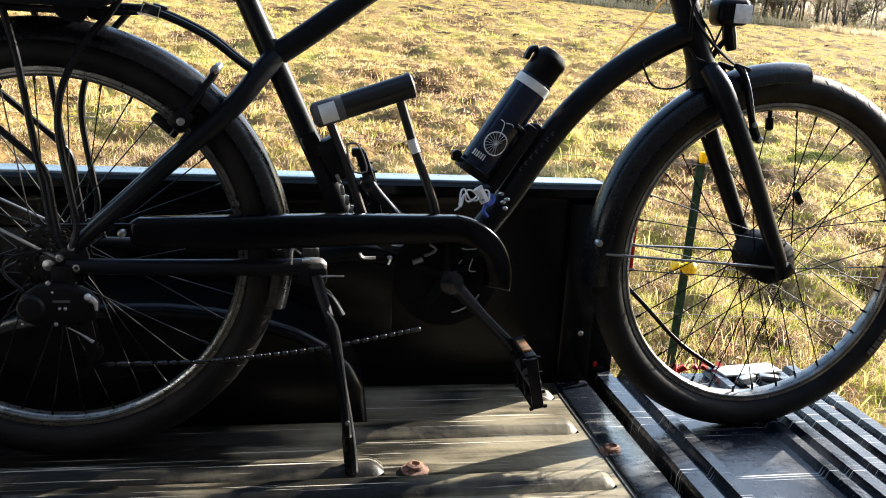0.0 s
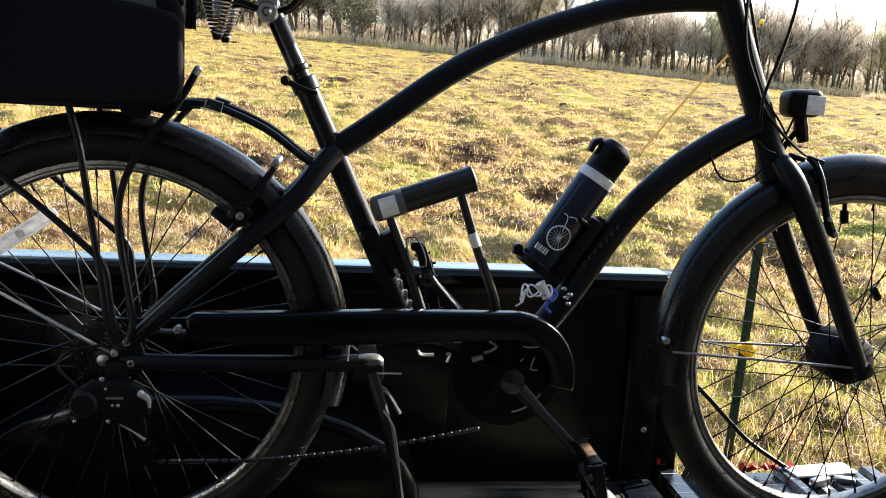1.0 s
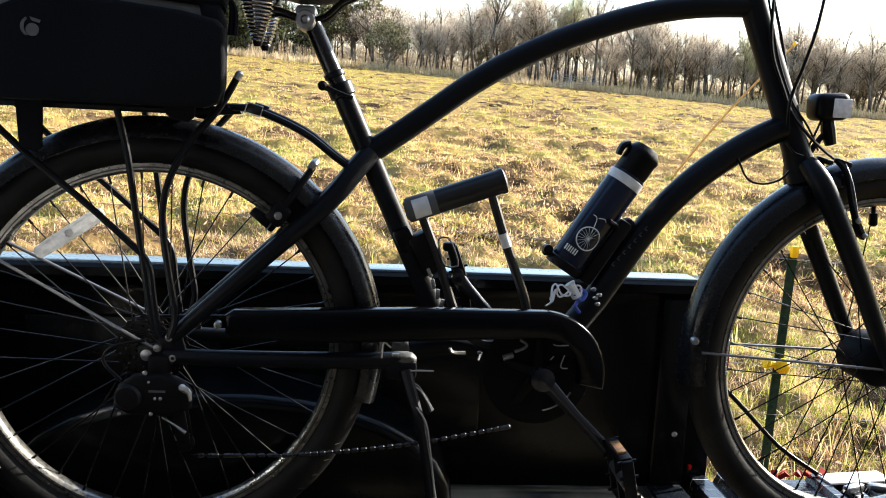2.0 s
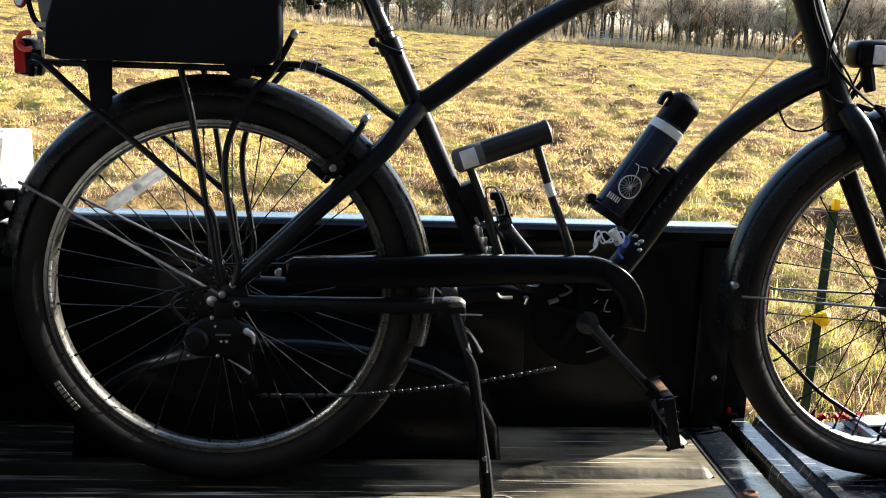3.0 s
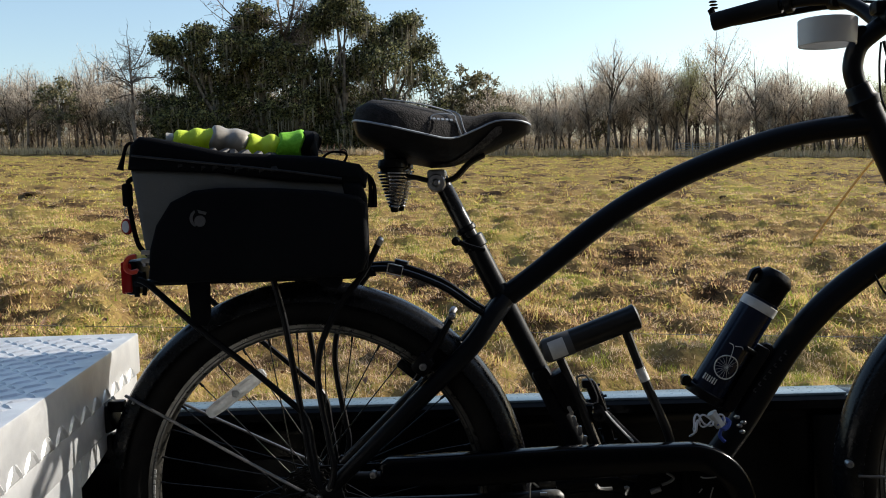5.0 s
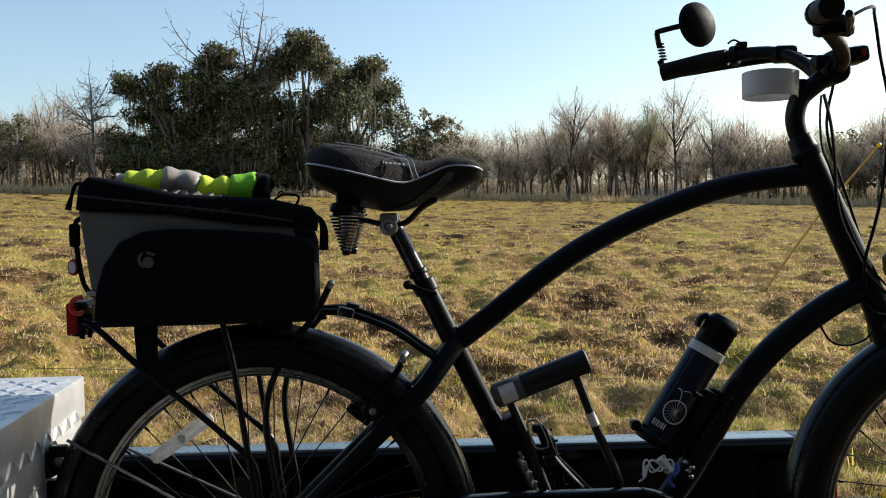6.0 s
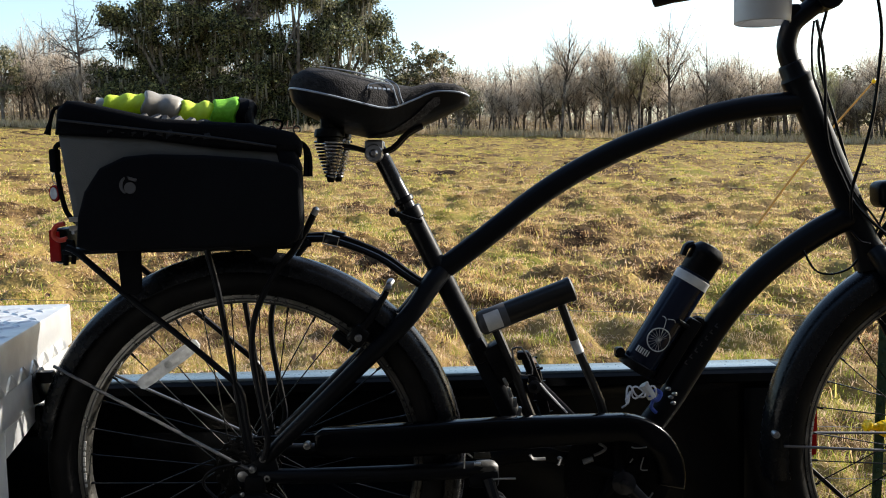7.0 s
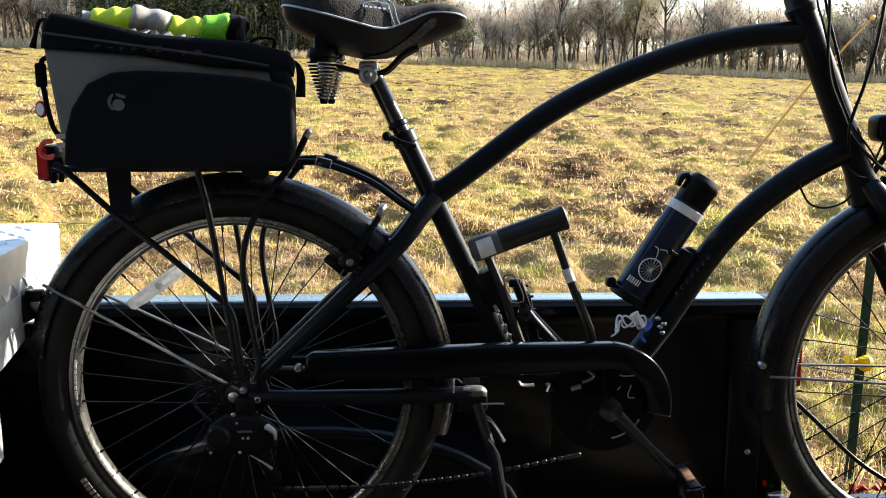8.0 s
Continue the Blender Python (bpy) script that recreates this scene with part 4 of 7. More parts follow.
def lobed_oak(seed, lobes, base):
    """A wide old oak: lobes of foliage (x, z, radius) on heavy limbs, with gaps between them."""
    t = Tree(seed)
    R = t.rng
    m = Tree(seed + 1)
    for bx, br in base:
        t.limb([Vector((bx, 0, 0)), Vector((bx + R.gauss(0, 0.3), R.gauss(0, 0.3), 2.0)), Vector((bx + R.gauss(0, 0.6), R.gauss(0, 0.6), 4.5))], br, br * 0.7, 8)
    for x, z, r in lobes:
        y = R.uniform(-3.5, 3.5)
        bx = min(base, key=lambda q: abs(q[0] - x))[0]
        start = Vector((bx, 0, R.uniform(1.8, 4.5)))
        c = Vector((x, y, z))
        mid = start.lerp(c, 0.55) + Vector((R.gauss(0, 0.8), R.gauss(0, 0.6), R.gauss(0.6, 0.6)))
        t.limb([start, start.lerp(mid, 0.5) + Vector((R.gauss(0, 0.3), 0, R.gauss(0, 0.3))), mid, c], 0.26, 0.06, 5)
        for _ in range(56):
            v = Vector((R.gauss(0, 1), R.gauss(0, 1), R.gauss(0, 1))).normalized()
            k = R.uniform(0.35, 1.15)
            q = c + Vector((v.x * r * k, v.y * r * k * 1.1, v.z * r * k * 0.78))
            if R.random() < 0.25:
                t.limb([c, c.lerp(q, 0.6) + Vector((0, 0, R.gauss(0, 0.2))), q], 0.05, 0.02, 3)
            t.clump(q, 46, R.uniform(0.45, 0.85), 0.165)
            if R.random() < 0.22:
                for _ in range(8):
                    m.leaf(q + Vector((R.gauss(0, 0.35), R.gauss(0, 0.35), -0.3)), 1.0, R.uniform(0.8, 2.2))
    return t, m


def stuff_of(tree, name, mat, label, category):
    me = bpy.data.meshes.new(name)
    me.from_pydata(tree.LV, [], tree.LF)
    me.materials.append(mat)
    return tagged(new(name, me), label, category, "", "stuff")


def build_wood():
    R = random.Random(77)
    bare = [bare_tree(20 + k, 8.6 + 0.5 * k, 0.17, 4 + (k % 3), 0.075, 0.35, kids=(12, 5, 2), spread=0.52).build("bare_tree", BARK, TWIG, "bare grey winter tree at the edge of the wood") for k in range(7)]
    far = [bare_tree(120 + k, 9.5, 0.15, 5, 0.12, kids=(12, 5), most=2, twigs=8, spread=0.5).build("bare_tree", BARK, TWIG, "bare grey winter tree deep in the wood") for k in range(4)]
    fresh = [bare_tree(40 + k, 9.5, 0.15, 9, 0.08).build("budding_tree", BARK, SPRING_LEAF, "slender tree with thin yellow-green spring leaves") for k in range(2)]
    green = [round_tree(60 + k, 8.5, 0.2, 2.4, 70, 26, 0.19, low=0.2).build("evergreen_tree", BARK_DARK, PINE_LEAF, "dull green evergreen tree behind the bare ones") for k in range(3)]
    dead = [dead_tree(91 + k).build("dead_tree", DEAD_BARK, DEAD_BARK, "grey dead tree with crooked bare limbs", group="", leaf_name="twigs") for k in range(2)]
    X = lambda px: (px - 784) / 1559 * 91.4 + 0.33
    used = set()

    def put(ob, x, y, s, turn, sz=None):
        if ob not in used:
            used.add(ob)
            ob.matrix_basis = Matrix.Translation((x, y, ground_z(x, y) - 0.1)) @ Matrix.Rotation(radians(turn), 4, "Z")
            ob.scale = (s, s, sz or s)
            return ob
        return place(ob, x, y, s, turn, sz)

    def tallness(x):
        return 0.64 if x < X(980) else 0.92 if x < X(1200) else 0.72 if x < X(1500) else 0.80
    # front row of bare trunks
    x = X(868)
    while x < 64:
        kind = fresh[R.randrange(2)] if R.random() < 0.05 or abs(x - X(1165)) < 1.6 else bare[R.randrange(7)]
        put(kind, x, 91.5 + R.uniform(-1, 7), tallness(x) * R.uniform(0.72, 1.12), R.uniform(0, 360))
        x += R.uniform(0.35, 1.15)
    x = X(-420)
    while x < X(190):
        put(bare[R.randrange(7)] if R.random() < 0.85 else green[R.randrange(3)], x, 95 + R.uniform(-1, 8), R.uniform(0.62, 1.0), R.uniform(0, 360))
        x += R.uniform(0.8, 1.7)
    put(green[0], X(2), 92, 1.0, 30)
    # rows behind
    for y0, step, sc in ((99, 1.5, 0.80), (106, 1.8, 0.80), (115, 2.3, 0.80)):
        x = -80.0
        while x < 95:
            put(green[R.randrange(3)] if R.random() < 0.08 else far[R.randrange(4)], x, y0 + R.uniform(-4, 4), sc * R.uniform(0.75, 1.1), R.uniform(0, 360))
            x += R.uniform(0.6, 1.4) * step
    for px, s in ((712, 1.1), (757, 1.22), (790, 1.08), (835, 0.62), (1548, 1.0), (1590, 1.05), (1420, 0.75), (1340, 0.8)):
        put(green[R.randrange(3)], X(px), 99 + R.uniform(-2, 2), s, R.uniform(0, 360))
    for ob in bare + far + fresh + green:
        if ob not in used:
            put(ob, R.uniform(40, 60), 96, 0.8, 0)
    put(dead[0], X(157), 90, 0.74, 40, 0.76)
    put(dead[1], X(322), 99, 1.28, 130, 1.32)
    # the great live oak: skyline lobes at pixels of the camera's view, rows below
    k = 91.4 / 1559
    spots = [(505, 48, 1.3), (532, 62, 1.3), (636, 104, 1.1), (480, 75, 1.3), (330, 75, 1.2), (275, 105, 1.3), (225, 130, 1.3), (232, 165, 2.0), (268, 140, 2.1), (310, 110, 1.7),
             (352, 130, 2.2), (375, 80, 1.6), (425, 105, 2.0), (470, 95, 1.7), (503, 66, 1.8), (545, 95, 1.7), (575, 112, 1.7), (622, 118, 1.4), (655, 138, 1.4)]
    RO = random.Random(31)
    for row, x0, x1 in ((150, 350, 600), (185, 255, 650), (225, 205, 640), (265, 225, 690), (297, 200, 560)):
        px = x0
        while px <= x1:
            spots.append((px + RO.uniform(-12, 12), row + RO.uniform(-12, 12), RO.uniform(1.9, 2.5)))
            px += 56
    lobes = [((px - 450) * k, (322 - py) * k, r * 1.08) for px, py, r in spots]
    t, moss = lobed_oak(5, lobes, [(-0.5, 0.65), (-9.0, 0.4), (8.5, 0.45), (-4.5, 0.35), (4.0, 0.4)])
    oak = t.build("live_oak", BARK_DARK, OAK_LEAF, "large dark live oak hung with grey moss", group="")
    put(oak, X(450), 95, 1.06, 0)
    me = bpy.data.meshes.new("hanging_moss")
    me.from_pydata(moss.LV, [], moss.LF)
    me.materials.append(MOSS)
    hang = new("hanging_moss", me)
    hang.parent = oak
    hang["label"] = "grey hanging moss"
    small = round_tree(8, 5.2, 0.16, 2.3, 110, 26, 0.13, low=0.1).build("small_oak", BARK_DARK, PINE_LEAF, "small forked oak standing before the wood", group="")
    put(small, X(818), 89, 1.0, 0)
    # reeds, brush and tangled undergrowth along the field's edge
    rng = np.random.default_rng(5)
    spots = [(float(a), float(b), float(c)) for a, b, c in zip(rng.uniform(-60, 75, 7000), rng.uniform(88.8, 94, 7000), rng.uniform(0.5, 1.4, 7000))]
    blades("dry_reeds", spots, 5, 0.8, 0.035, "dry beige reeds along the edge of the wood", REED, 0.5)
    spots = [(float(a), float(b), float(c)) for a, b, c in zip(rng.uniform(-85, 105, 10000), rng.uniform(97, 119, 10000), rng.uniform(0.5, 1.4, 10000))]
    blades("dry_reeds", spots, 5, 1.2, 0.05, "dry beige grass on the added bank under the trees", REED, 0.6, True)
    low, tangle = Tree(123), Tree(124)
    for k in range(300):
        xx, yy = low.rng.uniform(-60, 75) if k % 3 == 0 else low.rng.uniform(X(1180), 72), low.rng.uniform(93.5, 99)
        low.clump(Vector((xx, yy, ground_z(xx, yy) + low.rng.uniform(0.2, 0.9))), 34, 1.4, 0.13)
    for _ in range(1100):
        xx, yy = tangle.rng.uniform(-85, 105), tangle.rng.uniform(101, 126)
        tangle.clump(Vector((xx, yy, ground_z(xx, yy) + 3.8 * tangle.rng.random() ** 1.3)), 22, 1.8, 0.12)
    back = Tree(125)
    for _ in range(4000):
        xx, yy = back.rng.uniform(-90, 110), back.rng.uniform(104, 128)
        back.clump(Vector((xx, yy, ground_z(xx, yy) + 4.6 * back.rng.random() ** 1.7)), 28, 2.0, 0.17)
    stuff_of(back, "far_thicket", HAZE_TWIG, "brown thicket far back in the wood, paled for haze", "thicket")
    for _ in range(2200):
        xx, yy = tangle.rng.uniform(-85, 105), tangle.rng.uniform(95, 128)
        w, h = tangle.rng.uniform(0.025, 0.06), tangle.rng.uniform(2.0, 6.0)
        p, q = Vector((xx, yy, ground_z(xx, yy))), Vector((xx + tangle.rng.gauss(0, 0.35), yy, ground_z(xx, yy) + h))
        k = len(tangle.LV)
        tangle.LV += [(p.x - w, p.y, p.z), (p.x + w, p.y, p.z), tuple(q)]
        tangle.LF.append((k, k + 1, k + 2))
    stuff_of(low, "brush", GREEN_BRUSH, "low dull green brush under the trees", "brush")
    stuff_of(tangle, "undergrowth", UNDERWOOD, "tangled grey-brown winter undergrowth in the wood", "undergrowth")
    # field edge: log, corral panels, old implement
    for px0, px1 in ((-30, 60), (70, 165)):
        b = bmesh.new()
        tube(b, [(X(px0), 90.5, ground_z(X(px0), 90.5) + 0.22), (X(0.5 * (px0 + px1)), 90.3, ground_z(X(0.5 * (px0 + px1)), 90.3) + 0.18), (X(px1), 90.4, ground_z(X(px1), 90.4) + 0.15)], [0.24, 0.2, 0.14], 8, 4)
        solid("fallen_log", b, BARK_DARK, "fallen grey log at the field's edge", "log")
    for i in range(3):
        x0, x1, y = X(1112 + 30 * i), X(1140 + 30 * i), 89.5 + 0.3 * i
        z = ground_z(0.5 * (x0 + x1), y)
        panel = thing("corral_panel", "weathered blue-grey steel corral panel", "fence panel", (0.5 * (x0 + x1), y, z), "corral panels")
        for j in range(5):
            b = bmesh.new()
            rod(b, (x0, y, z + 0.3 + 0.25 * j), (x1, y, z + 0.3 + 0.25 * j), 0.03, 6)
            part("rail", b, CORRAL, panel)
        for xx in (x0, x1):
            b = bmesh.new()
            rod(b, (xx, y, z - 0.1), (xx, y, z + 1.4), 0.04, 6)
            part("post", b, CORRAL, panel)
    x0, y = X(515), 88.0
    z = ground_z(x0, y)
    imp = thing("farm_implement", "rusty old farm implement parked under the oak", "implement", (x0, y, z))
    b = bmesh.new()
    block(b, (x0, y, z + 0.55), (3.0, 0.3, 0.14), 0.03)
    for j in range(4):
        rod(b, (x0 - 1.2 + 0.7 * j, y, z + 0.5), (x0 - 1.0 + 0.7 * j, y, z + 1.3), 0.05, 6)
    part("frame", b, RUST, imp)
    for dx in (-1.2, 1.3):
        b = bmesh.new()
        lathe(b, (x0 + dx, y - 0.3, z + 0.38), (0, 1, 0), [(0.28, -0.08), (0.40, -0.08), (0.42, 0.0), (0.40, 0.08), (0.28, 0.08)], 18, closed=True)
        part("wheel", b, RUBBER, imp)


CORRAL = material("corral_steel", (0.16, 0.19, 0.22), 0.6, second=(0.24, 0.26, 0.28), scale=4)
build_wood()


# ---------- the bicycle ----------
REAR, FRONT, HUB_Z = 0.0, 1.2, 0.337


def build_wheel(bike, name, cx, hub, spokes, label):
    c = Vector((cx, 0, HUB_Z))
    b = bmesh.new()
    lathe(b, c, (0, 1, 0), [(0.2855, -0.0145), (0.2870, -0.0125), (0.2850, -0.010), (0.2850, 0.010), (0.2870, 0.0125), (0.2855, 0.0145), (0.2755, 0.0138), (0.2720, 0.0100), (0.2708, 0.0045), (0.2708, -0.0045), (0.2720, -0.0100), (0.2755, -0.0138)], 96, closed=True)
    wheel = part(name, b, RIM, bike, label)
    b = bmesh.new()
    lathe(b, c, (0, 1, 0), [(0.2782, -0.0146), (0.2792, -0.0149), (0.2802, -0.0146), (0.2792, -0.0136)], 96, closed=True)
    part("wear_line", b, RIM_DARK, wheel)
    b = bmesh.new()
    prof = []
    for k in range(18):
        a = 2 * math.pi * k / 18
        rr = 0.0275 + (0.0015 if abs(a - 0) < 0.5 or a > 5.8 else 0)
        prof.append((0.3105 + rr * math.cos(a), 0.0285 * math.sin(a)))
    lathe(b, c, (0, 1, 0), prof, 96, closed=True)
    tyre = part("tyre", b, RUBBER, wheel, "black balloon tyre")
    # shoulder blocks of the tread
    b = bmesh.new()
    block(b, (0, 0, 0), (0.0026, 0.014, 0.0034), 0.0008, pose(0, 0, 0, 0, 0, 24), 1)
    rib = finish(b, "tread_rib", RUBBER)
    for k in range(64):
        for s in (-1, 1):
            m = Matrix.Translation(c) @ Matrix.Rotation(radians(5.625 * k + (2.8 if s > 0 else 0)), 4, "Y") @ Matrix.Translation((0, s * 0.0197, 0.3280)) @ Matrix.Rotation(radians(s * -48), 4, "X")
            piece("tread_rib", rib, tyre, m)
    # plain bars for the lettering on the sidewall
    b = bmesh.new()
    for a0 in (210, 211.6, 213, 214.6, 216.4, 218, 219.6) if cx == REAR else (322, 323.4, 325.2, 326.6, 328.4, 330, 331.5):
        arc_strip(b, (cx, HUB_Z), 0.3050, a0, a0 + 1.1, [(0, -0.0290), (0.010, -0.0292), (0.010, -0.0282), (0, -0.0282)], 3)
    part("sidewall_lettering", b, TAPE if cx == REAR else LOCK_GREY, tyre)
    for a0, a1 in ((170, 187),):
        b = bmesh.new()
        for k in range(9):
            q0 = a0 + (a1 - a0) * k / 9
            arc_strip(b, (cx, HUB_Z), 0.2735, q0, q0 + (1.2 if k % 3 else 1.6), [(0, -0.0142), (0.0035, -0.0150), (0.0035, -0.0140), (0, -0.0136)], 2)
        part("rim_lettering", b, WHITE_LABEL, wheel, "pale rim lettering")
    # hub
    b = bmesh.new()
    lathe(b, c, (0, 1, 0), hub, 32)
    part("hub", b, DULL_BLACK, wheel)
    b = bmesh.new()
    lathe(b, c, (0, 1, 0), [(0.005, -0.072), (0.009, -0.070), (0.009, -0.062), (0.0045, -0.060), (0.0045, 0.060), (0.009, 0.062), (0.009, 0.070), (0.005, 0.072)], 12)
    part("axle", b, ALLOY, wheel)
    flange = max(r for r, h in hub) - 0.004
    mats = BLACK_STEEL
    meshes = []
    for y, d in ((-0.032, 1), (0.032, 1), (-0.032, -1), (0.032, -1)):
        a = radians(58) * d
        b = bmesh.new()
        rod(b, (flange * math.sin(a), y, flange * math.cos(a)), (0, y * 0.12, 0.2715), 0.00115, 5)
        lathe(b, (0, y * 0.12, 0.2710), (0, 0, -1), [(0.0022, -0.002), (0.0022, 0.010), (0.0012, 0.012)], 6)
        meshes.append(finish(b, "spoke", mats))
    for k in range(spokes):
        m = Matrix.Translation(c) @ Matrix.Rotation(2 * math.pi * (k + 0.5) / spokes, 4, "Y")
        piece("spoke", meshes[(0, 1, 2, 3)[k % 4]], wheel, m)
    return wheel


def arc_fender(r=0.349, w=0.035):
    outer = [(-0.024, -w), (-0.012, -w + 0.002), (0.0, -w * 0.72), (0.006, -w * 0.38), (0.008, 0.0), (0.006, w * 0.38), (0.0, w * 0.72), (-0.012, w - 0.002), (-0.024, w)]
    inner = [(o - 0.002, s * 0.93) for o, s in reversed(outer)]
    return outer + inner


def build_saddle(bike):
    xs = [0.094, 0.105, 0.13, 0.17, 0.21, 0.25, 0.285, 0.32, 0.353, 0.368, 0.376]
    half = [0.050, 0.090, 0.118, 0.124, 0.108, 0.078, 0.056, 0.046, 0.040, 0.030, 0.014]
    top = [0.958, 0.972, 0.982, 0.976, 0.9665, 0.957, 0.951, 0.957, 0.954, 0.947, 0.937]
    seam = [0.948, 0.946, 0.940, 0.930, 0.920, 0.913, 0.925, 0.939, 0.939, 0.936, 0.933]
    low = [0.928, 0.915, 0.902, 0.881, 0.872, 0.872, 0.882, 0.895, 0.910, 0.917, 0.922]

    def loft(hi):
        b = bmesh.new()
        rows = []
        for x, w, t, s, l in zip(xs, half, top, seam, low):
            row = []
            if hi:
                for k in range(13):
                    a = math.pi * k / 12
                    y = -w * math.copysign(abs(math.cos(a)) ** 0.7, math.cos(a))
                    dip = 0.006 * math.exp(-((y / 0.018) ** 2)) * (1 if 0.12 < x < 0.33 else 0)
                    row.append(b.verts.new((x, y, s + (t - s) * abs(math.sin(a)) ** 0.55 - dip)))
            else:
                for k in range(9):
                    a = math.pi * k / 8
                    y = -w * 0.985 * math.copysign(abs(math.cos(a)) ** 0.9, math.cos(a))
                    row.append(b.verts.new((x, y * (1 - 0.35 * math.sin(a)), s - (s - l) * abs(math.sin(a)) ** 0.6)))
            rows.append(row)
        n = len(rows[0])
        for p, q in zip(rows, rows[1:]):
            for j in range(n - 1):
                b.faces.new((p[j], p[j + 1], q[j + 1], q[j]))
        b.faces.new(rows[0])
        b.faces.new(rows[-1])
        return b
    saddle = part("saddle", loft(True), GEL, bike, "wide sprung saddle with a flecked grey-black cover", sharp=60)
    part("saddle_base", loft(False), SKIRT, saddle, sharp=60)
    for s in (-1, 1):
        b = bmesh.new()
        tube(b, [(x, s * w * 1.005, z) for x, w, z in zip(xs, half, seam)], 0.0016, 6, 3)
        part("piping", b, PIPING, saddle, "pale piping")
    b = bmesh.new()
    tube(b, [(0.150, -0.100, 0.976), (0.205, -0.088, 0.967), (0.243, -0.070, 0.957), (0.256, -0.070, 0.948), (0.262, -0.071, 0.930), (0.266, -0.070, 0.919)], 0.0013, 6, 3)
    tube(b, [(0.245, -0.060, 0.959), (0.263, -0.066, 0.950), (0.269, -0.068, 0.930), (0.273, -0.067, 0.921)], 0.0013, 6, 3)
    part("piping", b, PIPING, saddle)
    # flecked swoosh panel up the side
    b = bmesh.new()
    rows = []
    for i in range(13):
        x = 0.212 + 0.0098 * i
        w, s, l = (float(np.interp(x, xs, q)) for q in (half, seam, low))
        row = []
        for j in range(5):
            a = radians(min(88.0, max(3.0, 88 - 7.0 * i + (j - 2) * (9 - 0.35 * i))))
            y = -w * 0.985 * math.cos(a) ** 0.9
            row.append(b.verts.new((x, y * (1 - 0.35 * math.sin(a)) - 0.0015, s - (s - l) * math.sin(a) ** 0.6 - 0.0012)))
        rows.append(row)
    for p, q in zip(rows, rows[1:]):
        for j in range(4):
            b.faces.new((p[j], p[j + 1], q[j + 1], q[j]))
    part("swoosh", b, SWOOSH, saddle, "flecked grey side panel", sharp=60)
    # a plain pale badge
    b = bmesh.new()
    for k in range(5):
        block(b, (0.226 + 0.0065 * k, -0.098 + 0.0022 * k, 0.9425 - 0.0006 * k), (0.0042, 0.0016, 0.0045), 0.0, pose(0, 0, 0, -50, 0, 20))
    tube(b, [(0.221, -0.098, 0.941), (0.223, -0.094, 0.948), (0.24, -0.088, 0.9505), (0.257, -0.083, 0.947), (0.258, -0.086, 0.940)], 0.0009, 5, 3)
    part("badge", b, PIPING, saddle)
    # springs, rails and clamp
    for s in (-1, 1):
        b = bmesh.new()
        pts = []
        for k in range(150):
            t = k / 149
            a = 2 * math.pi * 11 * t
            r = 0.0240 - 0.0170 * t ** 1.1
            pts.append((0.155 + r * math.cos(a), s * 0.050 + r * math.sin(a), 0.868 - 0.058 * t))
        tube(b, pts, 0.0019, 6, 1)
        sp = part("spring", b, DARK_CHROME, saddle, "chrome coil spring")
        b = bmesh.new()
        lathe(b, (0.155, s * 0.050, 0.895), (0, 0, -1), [(0.014, -0.01), (0.014, 0.008), (0.022, 0.010), (0.024, 0.016), (0.024, 0.022), (0.020, 0.024), (0.020, 0.030)], 18)
        part("spring_cap", b, BLACK_PLASTIC, sp)
        b = bmesh.new()
        lathe(b, (0.155, s * 0.050, 0.812), (0, 0, -1), [(0.0075, -0.006), (0.0072, 0.002), (0.0065, 0.006), (0.005, 0.010)], 12)
        part("spring_foot", b, BLACK_STEEL, sp)
        b = bmesh.new()
        tube(b, [(0.160, s * 0.048, 0.858), (0.185, s * 0.036, 0.857), (0.221, s * 0.024, 0.848), (0.250, s * 0.022, 0.853), (0.275, s * 0.02, 0.876), (0.30, s * 0.015, 0.889)], 0.0042, 8, 4)
        part("saddle_rail", b, BLACK_STEEL, saddle)
    b = bmesh.new()
    lathe(b, (0.222, -0.036, 0.846), (0, 1, 0), [(0.004, -0.003), (0.007, 0.0), (0.013, 0.001), (0.015, 0.006), (0.015, 0.066), (0.013, 0.071), (0.007, 0.072)], 24)
    block(b, (0.222, 0, 0.856), (0.03, 0.05, 0.024), 0.005)
    part("saddle_clamp", b, ALLOY, saddle, "grey alloy clamp")


